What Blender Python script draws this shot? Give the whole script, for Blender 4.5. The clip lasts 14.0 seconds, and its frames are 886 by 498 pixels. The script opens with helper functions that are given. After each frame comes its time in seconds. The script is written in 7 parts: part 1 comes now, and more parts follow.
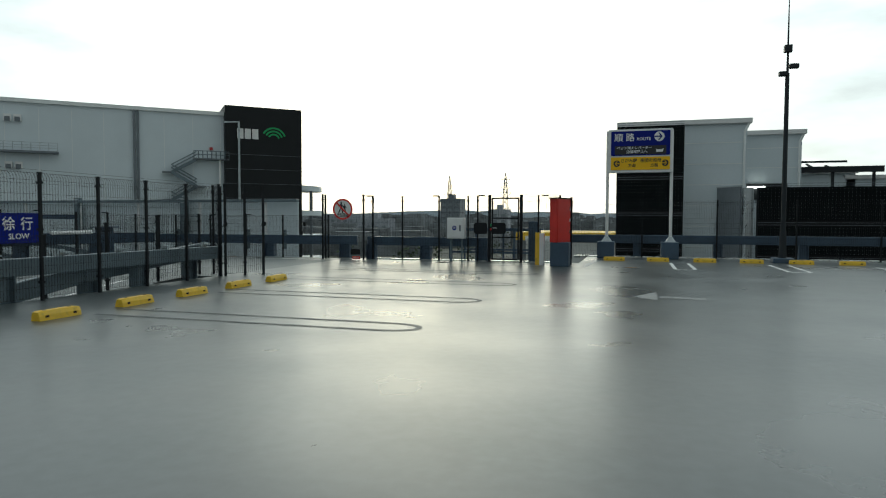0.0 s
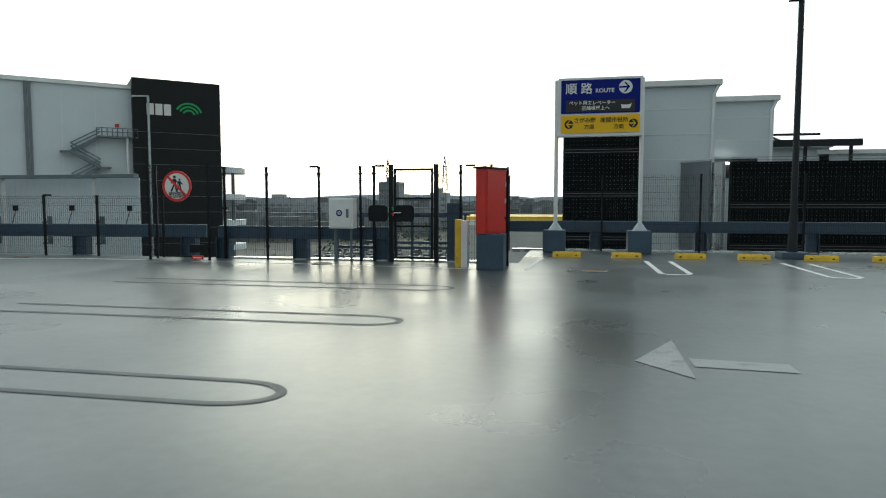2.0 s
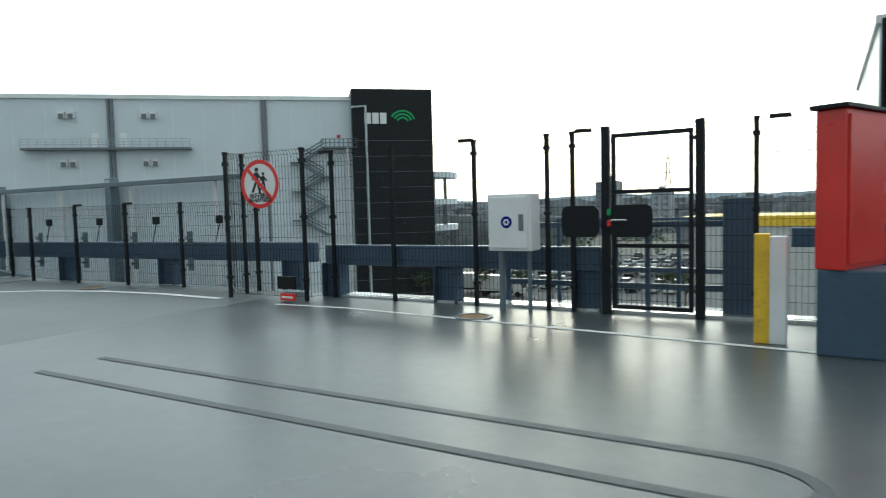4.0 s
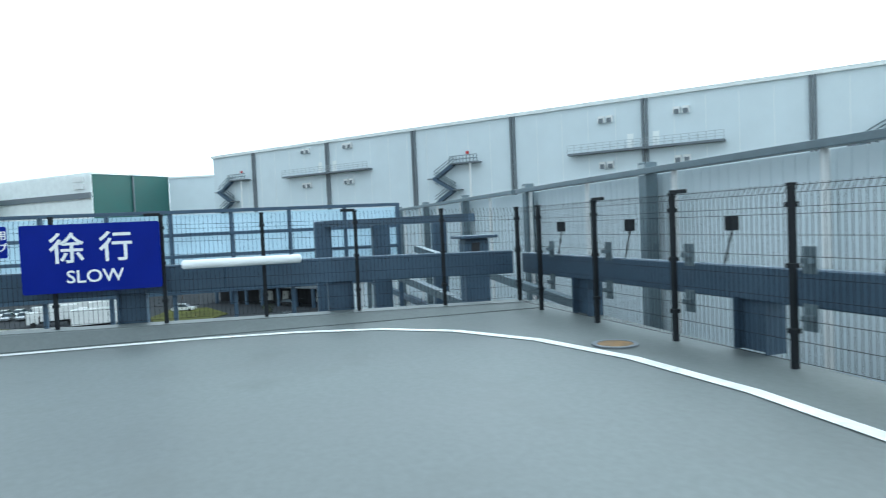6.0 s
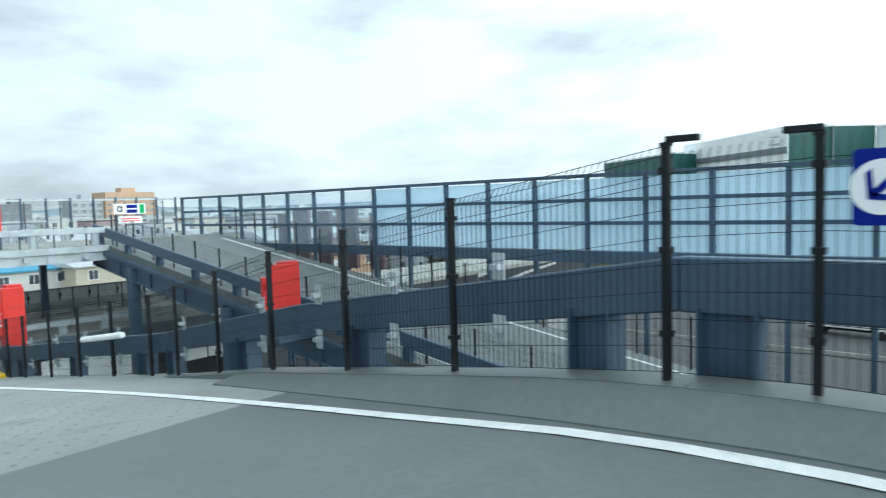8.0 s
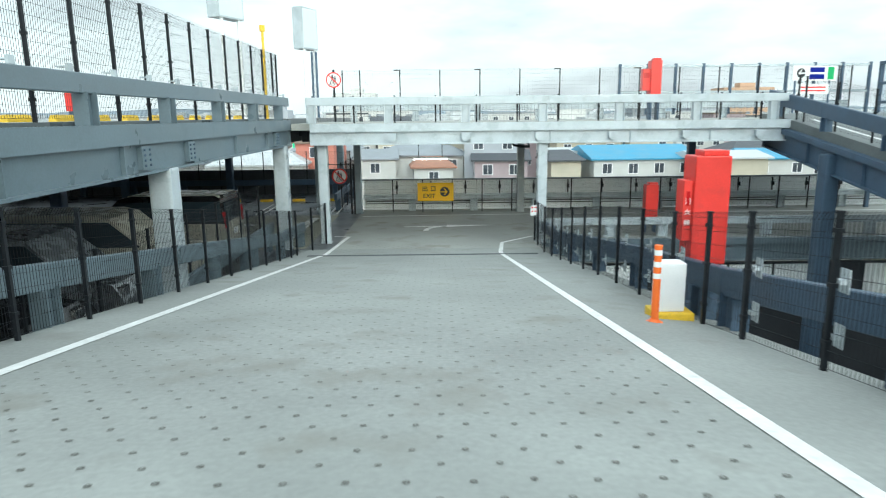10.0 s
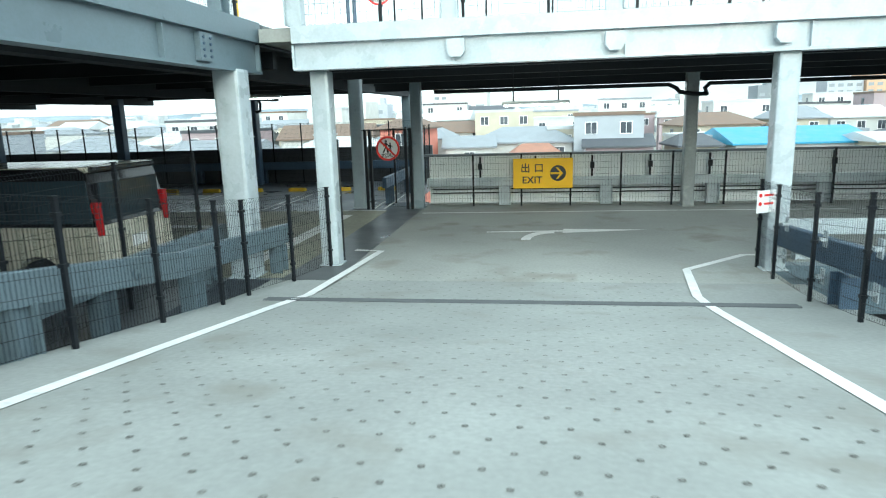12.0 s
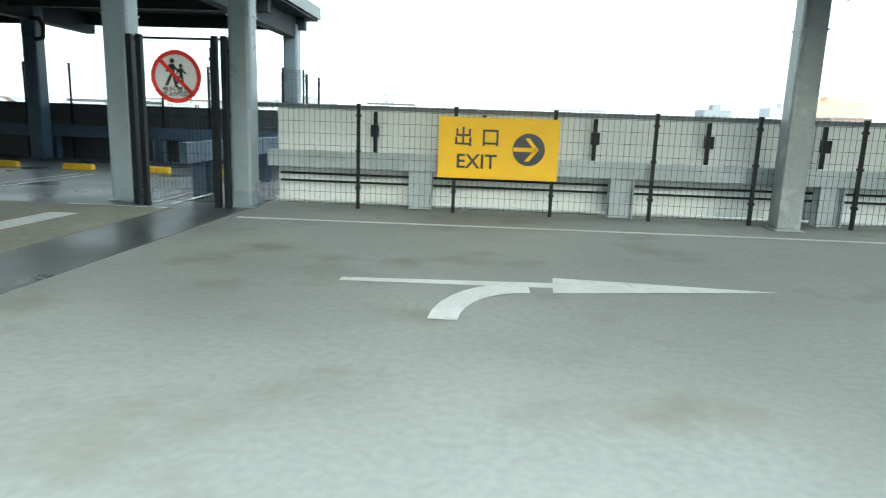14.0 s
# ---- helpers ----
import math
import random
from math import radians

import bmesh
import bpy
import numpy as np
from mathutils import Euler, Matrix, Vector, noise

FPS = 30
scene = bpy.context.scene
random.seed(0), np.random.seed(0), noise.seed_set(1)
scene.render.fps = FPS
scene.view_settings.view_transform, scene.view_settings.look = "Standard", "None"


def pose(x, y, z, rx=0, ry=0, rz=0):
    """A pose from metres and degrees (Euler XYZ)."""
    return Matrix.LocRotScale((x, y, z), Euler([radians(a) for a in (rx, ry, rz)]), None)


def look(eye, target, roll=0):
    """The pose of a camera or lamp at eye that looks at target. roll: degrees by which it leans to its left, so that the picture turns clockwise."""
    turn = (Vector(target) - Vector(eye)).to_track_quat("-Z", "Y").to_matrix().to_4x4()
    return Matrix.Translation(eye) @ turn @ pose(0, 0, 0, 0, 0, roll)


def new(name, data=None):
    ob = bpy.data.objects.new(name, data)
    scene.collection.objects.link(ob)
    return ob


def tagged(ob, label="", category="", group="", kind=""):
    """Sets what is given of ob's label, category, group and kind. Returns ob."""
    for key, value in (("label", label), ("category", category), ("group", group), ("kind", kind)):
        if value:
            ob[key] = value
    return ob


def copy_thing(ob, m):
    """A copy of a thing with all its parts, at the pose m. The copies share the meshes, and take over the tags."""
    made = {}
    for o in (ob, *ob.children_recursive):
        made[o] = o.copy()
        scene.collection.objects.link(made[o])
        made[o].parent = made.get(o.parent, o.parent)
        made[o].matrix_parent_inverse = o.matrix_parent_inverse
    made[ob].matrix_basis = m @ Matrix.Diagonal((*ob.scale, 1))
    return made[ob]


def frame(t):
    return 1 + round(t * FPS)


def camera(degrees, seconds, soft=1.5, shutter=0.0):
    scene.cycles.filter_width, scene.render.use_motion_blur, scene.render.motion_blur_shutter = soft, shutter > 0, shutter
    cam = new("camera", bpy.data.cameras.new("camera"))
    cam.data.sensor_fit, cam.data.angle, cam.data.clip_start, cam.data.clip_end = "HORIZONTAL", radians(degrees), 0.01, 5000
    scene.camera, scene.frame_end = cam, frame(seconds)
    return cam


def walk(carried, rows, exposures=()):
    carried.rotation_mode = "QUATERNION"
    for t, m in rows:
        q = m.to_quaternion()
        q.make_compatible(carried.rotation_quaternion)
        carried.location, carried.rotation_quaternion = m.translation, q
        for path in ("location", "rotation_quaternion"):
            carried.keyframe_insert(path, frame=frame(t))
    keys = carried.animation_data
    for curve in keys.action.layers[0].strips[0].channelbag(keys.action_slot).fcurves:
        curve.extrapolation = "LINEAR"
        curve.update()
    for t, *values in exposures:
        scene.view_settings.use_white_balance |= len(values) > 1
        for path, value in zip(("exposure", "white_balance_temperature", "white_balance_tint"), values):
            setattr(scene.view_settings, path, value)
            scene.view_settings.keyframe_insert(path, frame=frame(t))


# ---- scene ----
cam = camera(68.5, 14.0, soft=1.1, shutter=0.15)
PATH = [
    (0, (3.098, 2.431, 1.209), (2.526, 4.346, 1.117), 0.2),
    (0.5, (2.933, 3.923, 1.194), (2.427, 5.853, 1.060), 0.1),
    (1, (2.891, 5.217, 1.159), (2.435, 7.160, 1.026), -0.1),
    (1.5, (2.763, 6.671, 1.142), (2.346, 8.622, 1.009), -0.2),
    (2, (2.608, 8.181, 1.152), (2.212, 10.137, 1.011), -0.0),
    (2.2, (2.576, 8.732, 1.131), (2.183, 10.688, 0.992), -0.2),
    (2.9, (2.279, 10.794, 1.124), (1.780, 12.726, 0.989), -0.6),
    (3.6, (1.586, 12.885, 1.121), (0.795, 14.717, 0.991), -1.4),
    (4.3, (0.465, 14.634, 1.144), (-0.715, 16.244, 1.018), -1.7),
    (4.5, (0.080, 15.050, 1.157), (-1.212, 16.571, 1.031), -2.0),
    (5, (-1.172, 16.081, 1.151), (-2.708, 17.356, 1.035), -1.9),
    (5.5, (-2.368, 16.678, 1.140), (-4.127, 17.626, 1.042), -2.3),
    (6, (-3.816, 16.970, 1.142), (-5.741, 17.507, 1.064), -2.6),
    (6.5, (-5.186, 16.832, 1.122), (-7.184, 16.898, 1.067), -2.2),
    (7, (-6.438, 16.378, 1.106), (-8.392, 15.958, 1.031), -2.6),
    (7.2, (-6.871, 16.087, 1.120), (-8.774, 15.476, 1.054), -2.8),
    (7.9, (-8.281, 14.427, 1.130), (-9.873, 13.221, 1.011), -1.9),
    (8.6, (-9.361, 11.745, 0.945), (-10.471, 10.096, 0.727), -0.1),
    (9.3, (-9.925, 8.432, 0.444), (-10.433, 6.517, 0.172), 0.8),
    (9.5, (-10.038, 7.357, 0.279), (-10.359, 5.408, -0.032), 0.4),
    (10, (-10.071, 5.052, 0.024), (-10.082, 3.092, -0.376), -0.6),
    (10.5, (-10.040, 2.612, -0.324), (-9.879, 0.660, -0.728), -0.9),
    (11, (-10.007, 0.087, -0.726), (-9.773, -1.857, -1.131), -1.7),
    (11.5, (-9.997, -2.557, -1.067), (-9.726, -4.494, -1.481), -1.4),
    (12, (-9.898, -5.205, -1.521), (-9.600, -7.141, -1.926), -1.7),
    (12.5, (-9.782, -7.607, -1.831), (-9.457, -9.535, -2.252), -1.5),
    (13, (-9.701, -9.939, -2.261), (-9.363, -11.867, -2.674), -0.9),
    (13.5, (-9.680, -11.960, -2.511), (-9.376, -13.893, -2.929), -0.7),
    (14, (-9.837, -13.733, -2.766), (-9.708, -15.692, -3.146), 2.0),
]
walk(cam, [(t, look(eye, target, roll)) for t, eye, target, roll in PATH],
     [(0, -1.75, 6050, -4), (1.0, -1.7, 6050, -4), (2.2, -1.25, 6050, -4), (4.3, -0.7, 5750, -4), (5.5, 0.0, 5400, -4), (7.2, -0.3, 5400, -5), (9.3, -0.35, 5850, -4), (10.5, 0.12, 5850, -5), (11.5, 0.25, 5750, -8), (12.5, 0.5, 5600, -8), (13.2, 0.7, 5650, -8), (14, 0.85, 5800, -7)])

# ---- light ----
world = bpy.data.worlds.new("sky")
scene.world = world
world.use_nodes = True
wn = world.node_tree
wn.nodes.clear()
SUN_AZ = -18.0      # degrees from +y towards +x
SUN_EL = 11.0
sky = wn.nodes.new("ShaderNodeTexSky")
sky.sky_type = 'NISHITA'
sky.sun_disc = False
sky.sun_elevation = radians(SUN_EL)
sky.sun_rotation = radians(SUN_AZ)
sky.dust_density = 3.0
coord = wn.nodes.new("ShaderNodeTexCoord")
cloud_map = wn.nodes.new("ShaderNodeMapping")
cloud_map.inputs["Scale"].default_value = (1.0, 1.0, 3.2)
wn.links.new(coord.outputs["Generated"], cloud_map.inputs["Vector"])
cloud = wn.nodes.new("ShaderNodeTexNoise")
cloud.inputs["Scale"].default_value = 2.6
cloud.inputs["Detail"].default_value = 7.0
cloud.inputs["Roughness"].default_value = 0.55
wn.links.new(cloud_map.outputs["Vector"], cloud.inputs["Vector"])
ramp = wn.nodes.new("ShaderNodeValToRGB")
ramp.color_ramp.elements[0].position = 0.28
ramp.color_ramp.elements[0].color = (6.3, 6.3, 6.6, 1)
ramp.color_ramp.elements[1].position = 0.56
ramp.color_ramp.elements[1].color = (12.6, 12.8, 12.9, 1)
wn.links.new(cloud.outputs["Fac"], ramp.inputs["Fac"])
mixsky = wn.nodes.new("ShaderNodeMixRGB")
mixsky.inputs["Fac"].default_value = 0.82
wn.links.new(sky.outputs["Color"], mixsky.inputs["Color1"])
wn.links.new(ramp.outputs["Color"], mixsky.inputs["Color2"])
bg = wn.nodes.new("ShaderNodeBackground")
bg.inputs["Strength"].default_value = 0.14
# thin cloud glows round the veiled sun and dims away from it
toward = wn.nodes.new("ShaderNodeVectorMath")
toward.operation = 'DOT_PRODUCT'
wn.links.new(coord.outputs["Generated"], toward.inputs[0])
toward.inputs[1].default_value = (math.sin(radians(SUN_AZ)) * math.cos(radians(SUN_EL)), math.cos(radians(SUN_AZ)) * math.cos(radians(SUN_EL)), math.sin(radians(SUN_EL)))
half = wn.nodes.new("ShaderNodeMapRange")
half.inputs["From Min"].default_value = -1.0
wn.links.new(toward.outputs["Value"], half.inputs["Value"])
power = wn.nodes.new("ShaderNodeMath")
power.operation = 'POWER'
wn.links.new(half.outputs["Result"], power.inputs[0])
power.inputs[1].default_value = 2.6
glow = wn.nodes.new("ShaderNodeMath")
glow.operation = 'MULTIPLY_ADD'
wn.links.new(power.outputs["Value"], glow.inputs[0])
glow.inputs[1].default_value, glow.inputs[2].default_value = 1.9, 0.86
lit = wn.nodes.new("ShaderNodeVectorMath")
lit.operation = 'SCALE'
wn.links.new(mixsky.outputs["Color"], lit.inputs[0])
wn.links.new(glow.outputs["Value"], lit.inputs["Scale"])
wn.links.new(lit.outputs["Vector"], bg.inputs["Color"])
wout = wn.nodes.new("ShaderNodeOutputWorld")
wn.links.new(bg.outputs["Background"], wout.inputs["Surface"])
sun = new("sun", bpy.data.lights.new("sun", 'SUN'))
sun.data.energy = 0.75
sun.data.angle = radians(32)
sun.data.color = (1.0, 0.95, 0.86)
sun_dir = Vector((math.sin(radians(SUN_AZ)) * math.cos(radians(SUN_EL)), math.cos(radians(SUN_AZ)) * math.cos(radians(SUN_EL)), math.sin(radians(SUN_EL))))
sun.matrix_basis = look(sun_dir * 50, (0, 0, 0))

# ---- materials ----
def mat(name, col, rough=0.6, metal=0.0, var=0.15, scale=3.0, fine=60.0, bump=0.15, dist=0.004, spots=None, rough_var=0.1, island=0.0, coat=0.0, emit=None, spec=None):
    """Base colour with two scales of variation, relief, and optional dark spots (colour, amount)."""
    m = bpy.data.materials.new(name)
    m.use_nodes = True
    nt = m.node_tree
    b = nt.nodes["Principled BSDF"]
    tc = nt.nodes.new("ShaderNodeTexCoord")
    geo = nt.nodes.new("ShaderNodeNewGeometry")
    def noise_tex(sc, det):
        n = nt.nodes.new("ShaderNodeTexNoise")
        n.inputs["Scale"].default_value, n.inputs["Detail"].default_value = sc, det
        nt.links.new(geo.outputs["Position"], n.inputs["Vector"])
        return n
    big, small = noise_tex(scale, 6), noise_tex(fine, 4)
    def mixrgb(kind, fac, a, c):
        x = nt.nodes.new("ShaderNodeMixRGB")
        x.blend_type = kind
        for sock, v in (("Fac", fac), ("Color1", a), ("Color2", c)):
            if hasattr(v, "is_output"):
                nt.links.new(v, x.inputs[sock])
            else:
                x.inputs[sock].default_value = v
        return x.outputs["Color"]
    def remap(src, lo, hi, p0=0.3, p1=0.7):
        r = nt.nodes.new("ShaderNodeMapRange")
        nt.links.new(src, r.inputs["Value"])
        for k, v in (("From Min", p0), ("From Max", p1), ("To Min", lo), ("To Max", hi)):
            r.inputs[k].default_value = v
        return r.outputs["Result"]
    def comb(src):
        c = nt.nodes.new("ShaderNodeCombineColor")
        for k in ("Red", "Green", "Blue"):
            nt.links.new(src, c.inputs[k])
        return c.outputs["Color"]
    out = mixrgb("MULTIPLY", 1.0, (*col, 1), comb(remap(big.outputs["Fac"], 1 - var, 1 + var)))
    out = mixrgb("MULTIPLY", 1.0, out, comb(remap(small.outputs["Fac"], 1 - var * 0.5, 1 + var * 0.5)))
    if island:
        oi = nt.nodes.new("ShaderNodeObjectInfo")
        out = mixrgb("MULTIPLY", 1.0, out, comb(remap(oi.outputs["Random"], 1 - island, 1 + island, 0, 1)))
    if spots:
        st = noise_tex(scale * 2.3, 8)
        out = mixrgb("MIX", remap(st.outputs["Fac"], 0, spots[1], 0.56, 0.72), out, (*spots[0], 1))
    nt.links.new(out, b.inputs["Base Color"])
    nt.links.new(remap(big.outputs["Fac"], max(rough - rough_var, 0.02), min(rough + rough_var, 1)), b.inputs["Roughness"])
    b.inputs["Metallic"].default_value = metal
    if spec is not None:
        b.inputs["Specular IOR Level"].default_value = spec
    if coat:
        b.inputs["Coat Weight"].default_value = coat
        b.inputs["Coat Roughness"].default_value = 0.08
    if emit:
        b.inputs["Emission Color"].default_value = (*col, 1)
        b.inputs["Emission Strength"].default_value = emit
    if bump:
        bp = nt.nodes.new("ShaderNodeBump")
        bp.inputs["Strength"].default_value, bp.inputs["Distance"].default_value = bump, dist
        nt.links.new(small.outputs["Fac"], bp.inputs["Height"])
        nt.links.new(bp.outputs["Normal"], b.inputs["Normal"])
    return m

DECK = mat("deck_coating", (0.074, 0.086, 0.088), rough=0.31, rough_var=0.06, var=0.22, scale=0.55, fine=9, bump=0.06, dist=0.008, spots=((0.055, 0.062, 0.066), 0.5))
CONC = mat("ramp_concrete", (0.32, 0.325, 0.30), rough=0.75, var=0.15, scale=0.6, fine=22, bump=0.3, spots=((0.22, 0.205, 0.165), 0.75))
RAMPC = mat("ring_grooved_concrete", (0.275, 0.285, 0.27), rough=0.75, var=0.15, scale=0.6, fine=22, bump=0.3, spots=((0.21, 0.205, 0.18), 0.7))
LANDING = mat("landing_coating", (0.120, 0.134, 0.132), rough=0.5, rough_var=0.08, var=0.16, scale=0.6, fine=18, bump=0.15, spots=((0.095, 0.104, 0.10), 0.6))
CONC_D = mat("ring_groove", (0.17, 0.168, 0.155), rough=0.9, var=0.2)
LOWDARK = mat("lower_coating", (0.075, 0.086, 0.10), rough=0.33, var=0.2, scale=0.8, fine=20, bump=0.1, spots=((0.07, 0.075, 0.08), 0.5))
PLATE = mat("steel_plate", (0.10, 0.105, 0.11), rough=0.35, metal=0.3, var=0.25, scale=1.2, spots=((0.2, 0.19, 0.17), 0.4))
# STEEL toned darker: shade on the west-facing deck girder put into the colour
STEEL_M = mat("shade_toned_grey_steel", (0.135, 0.175, 0.20), rough=0.36, var=0.12, scale=1.2, fine=30, bump=0.08, spots=((0.10, 0.13, 0.15), 0.5))
DARKW = mat("dark_parapet_panel", (0.06, 0.066, 0.072), rough=0.5, var=0.15)
# haze of the far town is put into these wall greys
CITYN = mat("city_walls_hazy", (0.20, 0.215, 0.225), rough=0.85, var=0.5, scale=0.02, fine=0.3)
STEEL = mat("grey_painted_steel", (0.45, 0.495, 0.515), rough=0.30, var=0.10, scale=1.4, fine=30, bump=0.08, spots=((0.33, 0.36, 0.37), 0.5))
STEEL_L = mat("blue_grey_column_paint", (0.25, 0.30, 0.33), rough=0.32, var=0.12, scale=1.2, fine=30, bump=0.08, spots=((0.19, 0.23, 0.25), 0.5))
PATCHY = mat("patchy_galvanised_steel", (0.30, 0.325, 0.325), rough=0.38, var=0.15, scale=1.0, fine=25, bump=0.08, spots=((0.55, 0.57, 0.56), 0.8))
STEEL_B = mat("galvanised_beam", (0.060, 0.095, 0.142), rough=0.45, var=0.14, scale=1.5, fine=30, bump=0.1, spots=((0.045, 0.068, 0.10), 0.5), spec=0.4)
# near black: shade under the deck and bridge is put into this colour
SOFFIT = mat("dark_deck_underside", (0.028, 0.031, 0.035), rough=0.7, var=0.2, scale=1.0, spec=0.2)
BLACK = mat("black_fence_coat", (0.012, 0.014, 0.017), rough=0.45, var=0.15, bump=0.05, spec=0.2)
DARKBOX = mat("dark_plastic", (0.014, 0.014, 0.016), rough=0.55, spec=0.2)
YEL = mat("yellow_plastic", (0.78, 0.50, 0.03), rough=0.5, var=0.12, scale=6, spots=((0.35, 0.25, 0.05), 0.5))
YELSIGN = mat("yellow_sign_face", (0.95, 0.55, 0.002), rough=0.6, var=0.04, bump=0.02)
REDP = mat("red_paint", (0.62, 0.03, 0.022), rough=0.35, var=0.1, scale=2, bump=0.05, spots=((0.4, 0.03, 0.03), 0.4))
SIGNRED = mat("sign_red", (0.74, 0.03, 0.025), rough=0.35, var=0.06, bump=0.02)
ORANGE = mat("orange_rubber", (0.85, 0.16, 0.02), rough=0.45, var=0.08)
WHITE = mat("white_paint", (0.80, 0.80, 0.79), rough=0.45, var=0.05, bump=0.05)
LINE = mat("road_marking_white", (0.74, 0.74, 0.72), rough=0.6, var=0.1, scale=4, fine=25, bump=0.2, spots=((0.5, 0.49, 0.47), 0.6))
EDGEPL = mat("bright_edge_plate", (0.62, 0.64, 0.64), rough=0.25, metal=0.5, var=0.15, scale=2)
FADED = mat("worn_marking", (0.24, 0.245, 0.245), rough=0.4, var=0.3, scale=2, spots=((0.12, 0.125, 0.13), 0.9))
GHOST = mat("painted_out_marking", (0.075, 0.082, 0.086), rough=0.55, var=0.25, scale=2, spots=((0.10, 0.11, 0.115), 0.9), spec=0.35)
BLUE = mat("sign_blue", (0.004, 0.013, 0.21), rough=0.4, var=0.06, bump=0.02, spec=0.15)
INK = mat("sign_black", (0.015, 0.015, 0.018), rough=0.4, var=0.05, bump=0)
GREEN = mat("sign_green", (0.02, 0.35, 0.10), rough=0.4, var=0.05, bump=0)
PANELW = mat("white_siding", (0.67, 0.73, 0.76), rough=0.5, var=0.03, scale=0.3, fine=8, bump=0.05)
PANELB = mat("translucent_panel", (0.70, 0.82, 0.90), rough=0.35, var=0.1, scale=0.5, fine=5, bump=0.05)
pn = PANELB.node_tree.nodes
lets = pn.new("ShaderNodeBsdfTranslucent")
lets.inputs["Color"].default_value = (0.74, 0.88, 0.97, 1)
clear = pn.new("ShaderNodeBsdfTransparent")
clear.inputs["Color"].default_value = (0.86, 0.94, 0.99, 1)
sheet = pn.new("ShaderNodeMixShader")
sheet.inputs["Fac"].default_value = 0.6
blend = pn.new("ShaderNodeMixShader")
blend.inputs["Fac"].default_value = 0.45
PANELB.node_tree.links.new(pn["Principled BSDF"].outputs["BSDF"], sheet.inputs[1])
PANELB.node_tree.links.new(lets.outputs["BSDF"], sheet.inputs[2])
PANELB.node_tree.links.new(sheet.outputs["Shader"], blend.inputs[1])
PANELB.node_tree.links.new(clear.outputs["BSDF"], blend.inputs[2])
PANELB.node_tree.links.new(blend.outputs["Shader"], pn["Material Output"].inputs["Surface"])
PANELC = PANELB.copy()
PANELC.name = "clear_panel"
PANELC.node_tree.nodes[blend.name].inputs["Fac"].default_value = 0.86
PANELC.node_tree.nodes[clear.name].inputs["Color"].default_value = (0.93, 0.95, 0.97, 1)
# olive cast of the light on this floor is put into the concrete colour
AISLE = mat("aisle_concrete_olive_lit", (0.27, 0.26, 0.20), rough=0.6, var=0.25, scale=0.7, fine=14, bump=0.1)
LOUVRE = mat("louvre_panel", (0.82, 0.84, 0.83), rough=0.5, var=0.06, scale=0.6)
JOINT = mat("joint_rubber", (0.10, 0.105, 0.11), rough=0.85, var=0.2)
FASCIA = mat("facade_dark_panel", (0.020, 0.022, 0.024), rough=0.5, var=0.15, scale=0.2, spec=0.15)
GREYW = mat("facade_trim", (0.16, 0.18, 0.20), rough=0.5, var=0.1)
PVGLASS = mat("pv_glass", (0.005, 0.007, 0.008), rough=0.4, var=0.1, bump=0, spec=0.06)
PVDOT = mat("pv_gap", (0.22, 0.25, 0.24), rough=0.4)
# far panes are paler than near glass: distance haze put into the colour
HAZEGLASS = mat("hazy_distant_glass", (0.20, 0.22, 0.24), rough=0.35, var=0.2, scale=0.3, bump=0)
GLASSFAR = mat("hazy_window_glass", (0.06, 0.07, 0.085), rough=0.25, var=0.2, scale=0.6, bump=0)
MASTD = mat("dark_mast_paint", (0.022, 0.027, 0.032), rough=0.5, var=0.15, bump=0.03, spec=0.25)
# asphalt darkened to carry the shade under the ramps; west lots reuse it
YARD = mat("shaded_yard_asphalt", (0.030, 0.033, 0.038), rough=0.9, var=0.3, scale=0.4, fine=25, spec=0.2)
GLASS = mat("window_glass", (0.03, 0.045, 0.055), rough=0.08, var=0.2, scale=0.6, bump=0)
CARW = mat("car_paint_white", (0.72, 0.72, 0.70), rough=0.25, var=0.03, bump=0, coat=0.6)
CARS = mat("car_paint_silver", (0.42, 0.44, 0.46), rough=0.28, metal=0.5, var=0.04, bump=0, coat=0.6)
CARK = mat("car_paint_black", (0.015, 0.015, 0.017), rough=0.2, var=0.05, bump=0, coat=0.8)
CREAM = mat("car_paint_cream", (0.62, 0.58, 0.47), rough=0.25, var=0.03, bump=0, coat=0.6)
TYRE = mat("tyre_rubber", (0.02, 0.02, 0.02), rough=0.85)
STACK = mat("brushed_stack_steel", (0.42, 0.44, 0.45), rough=0.32, metal=0.75, var=0.1, bump=0.03)
CHROME = mat("metal_trim", (0.6, 0.6, 0.6), rough=0.25, metal=0.9, var=0.05, bump=0)
LENSR = mat("tail_lens", (0.45, 0.012, 0.015), rough=0.15, var=0.05, bump=0, coat=0.5)
TUBE = mat("lamp_tube", (1.0, 0.96, 0.88), emit=14.0, bump=0)
EXITG = mat("exit_lamp_green", (0.05, 0.8, 0.3), emit=1.2, bump=0)
AMBER = mat("warning_amber", (1.0, 0.22, 0.01), emit=1.6, bump=0)
ROOF_O = mat("roof_orange", (0.30, 0.15, 0.10), rough=0.7, var=0.15, scale=1.2)
ROOF_G = mat("roof_slate", (0.07, 0.075, 0.085), rough=0.6, var=0.15, scale=1.2)
ROOF_B = mat("roof_blue", (0.06, 0.27, 0.42), rough=0.45, var=0.12, scale=0.8)
ROOF_BR = mat("roof_brown", (0.17, 0.12, 0.09), rough=0.7, var=0.15, scale=1.2)
WALL_C = mat("wall_cream", (0.46, 0.42, 0.33), rough=0.8, var=0.08, scale=0.6)
WALL_W = mat("wall_white", (0.52, 0.52, 0.50), rough=0.8, var=0.08, scale=0.6)
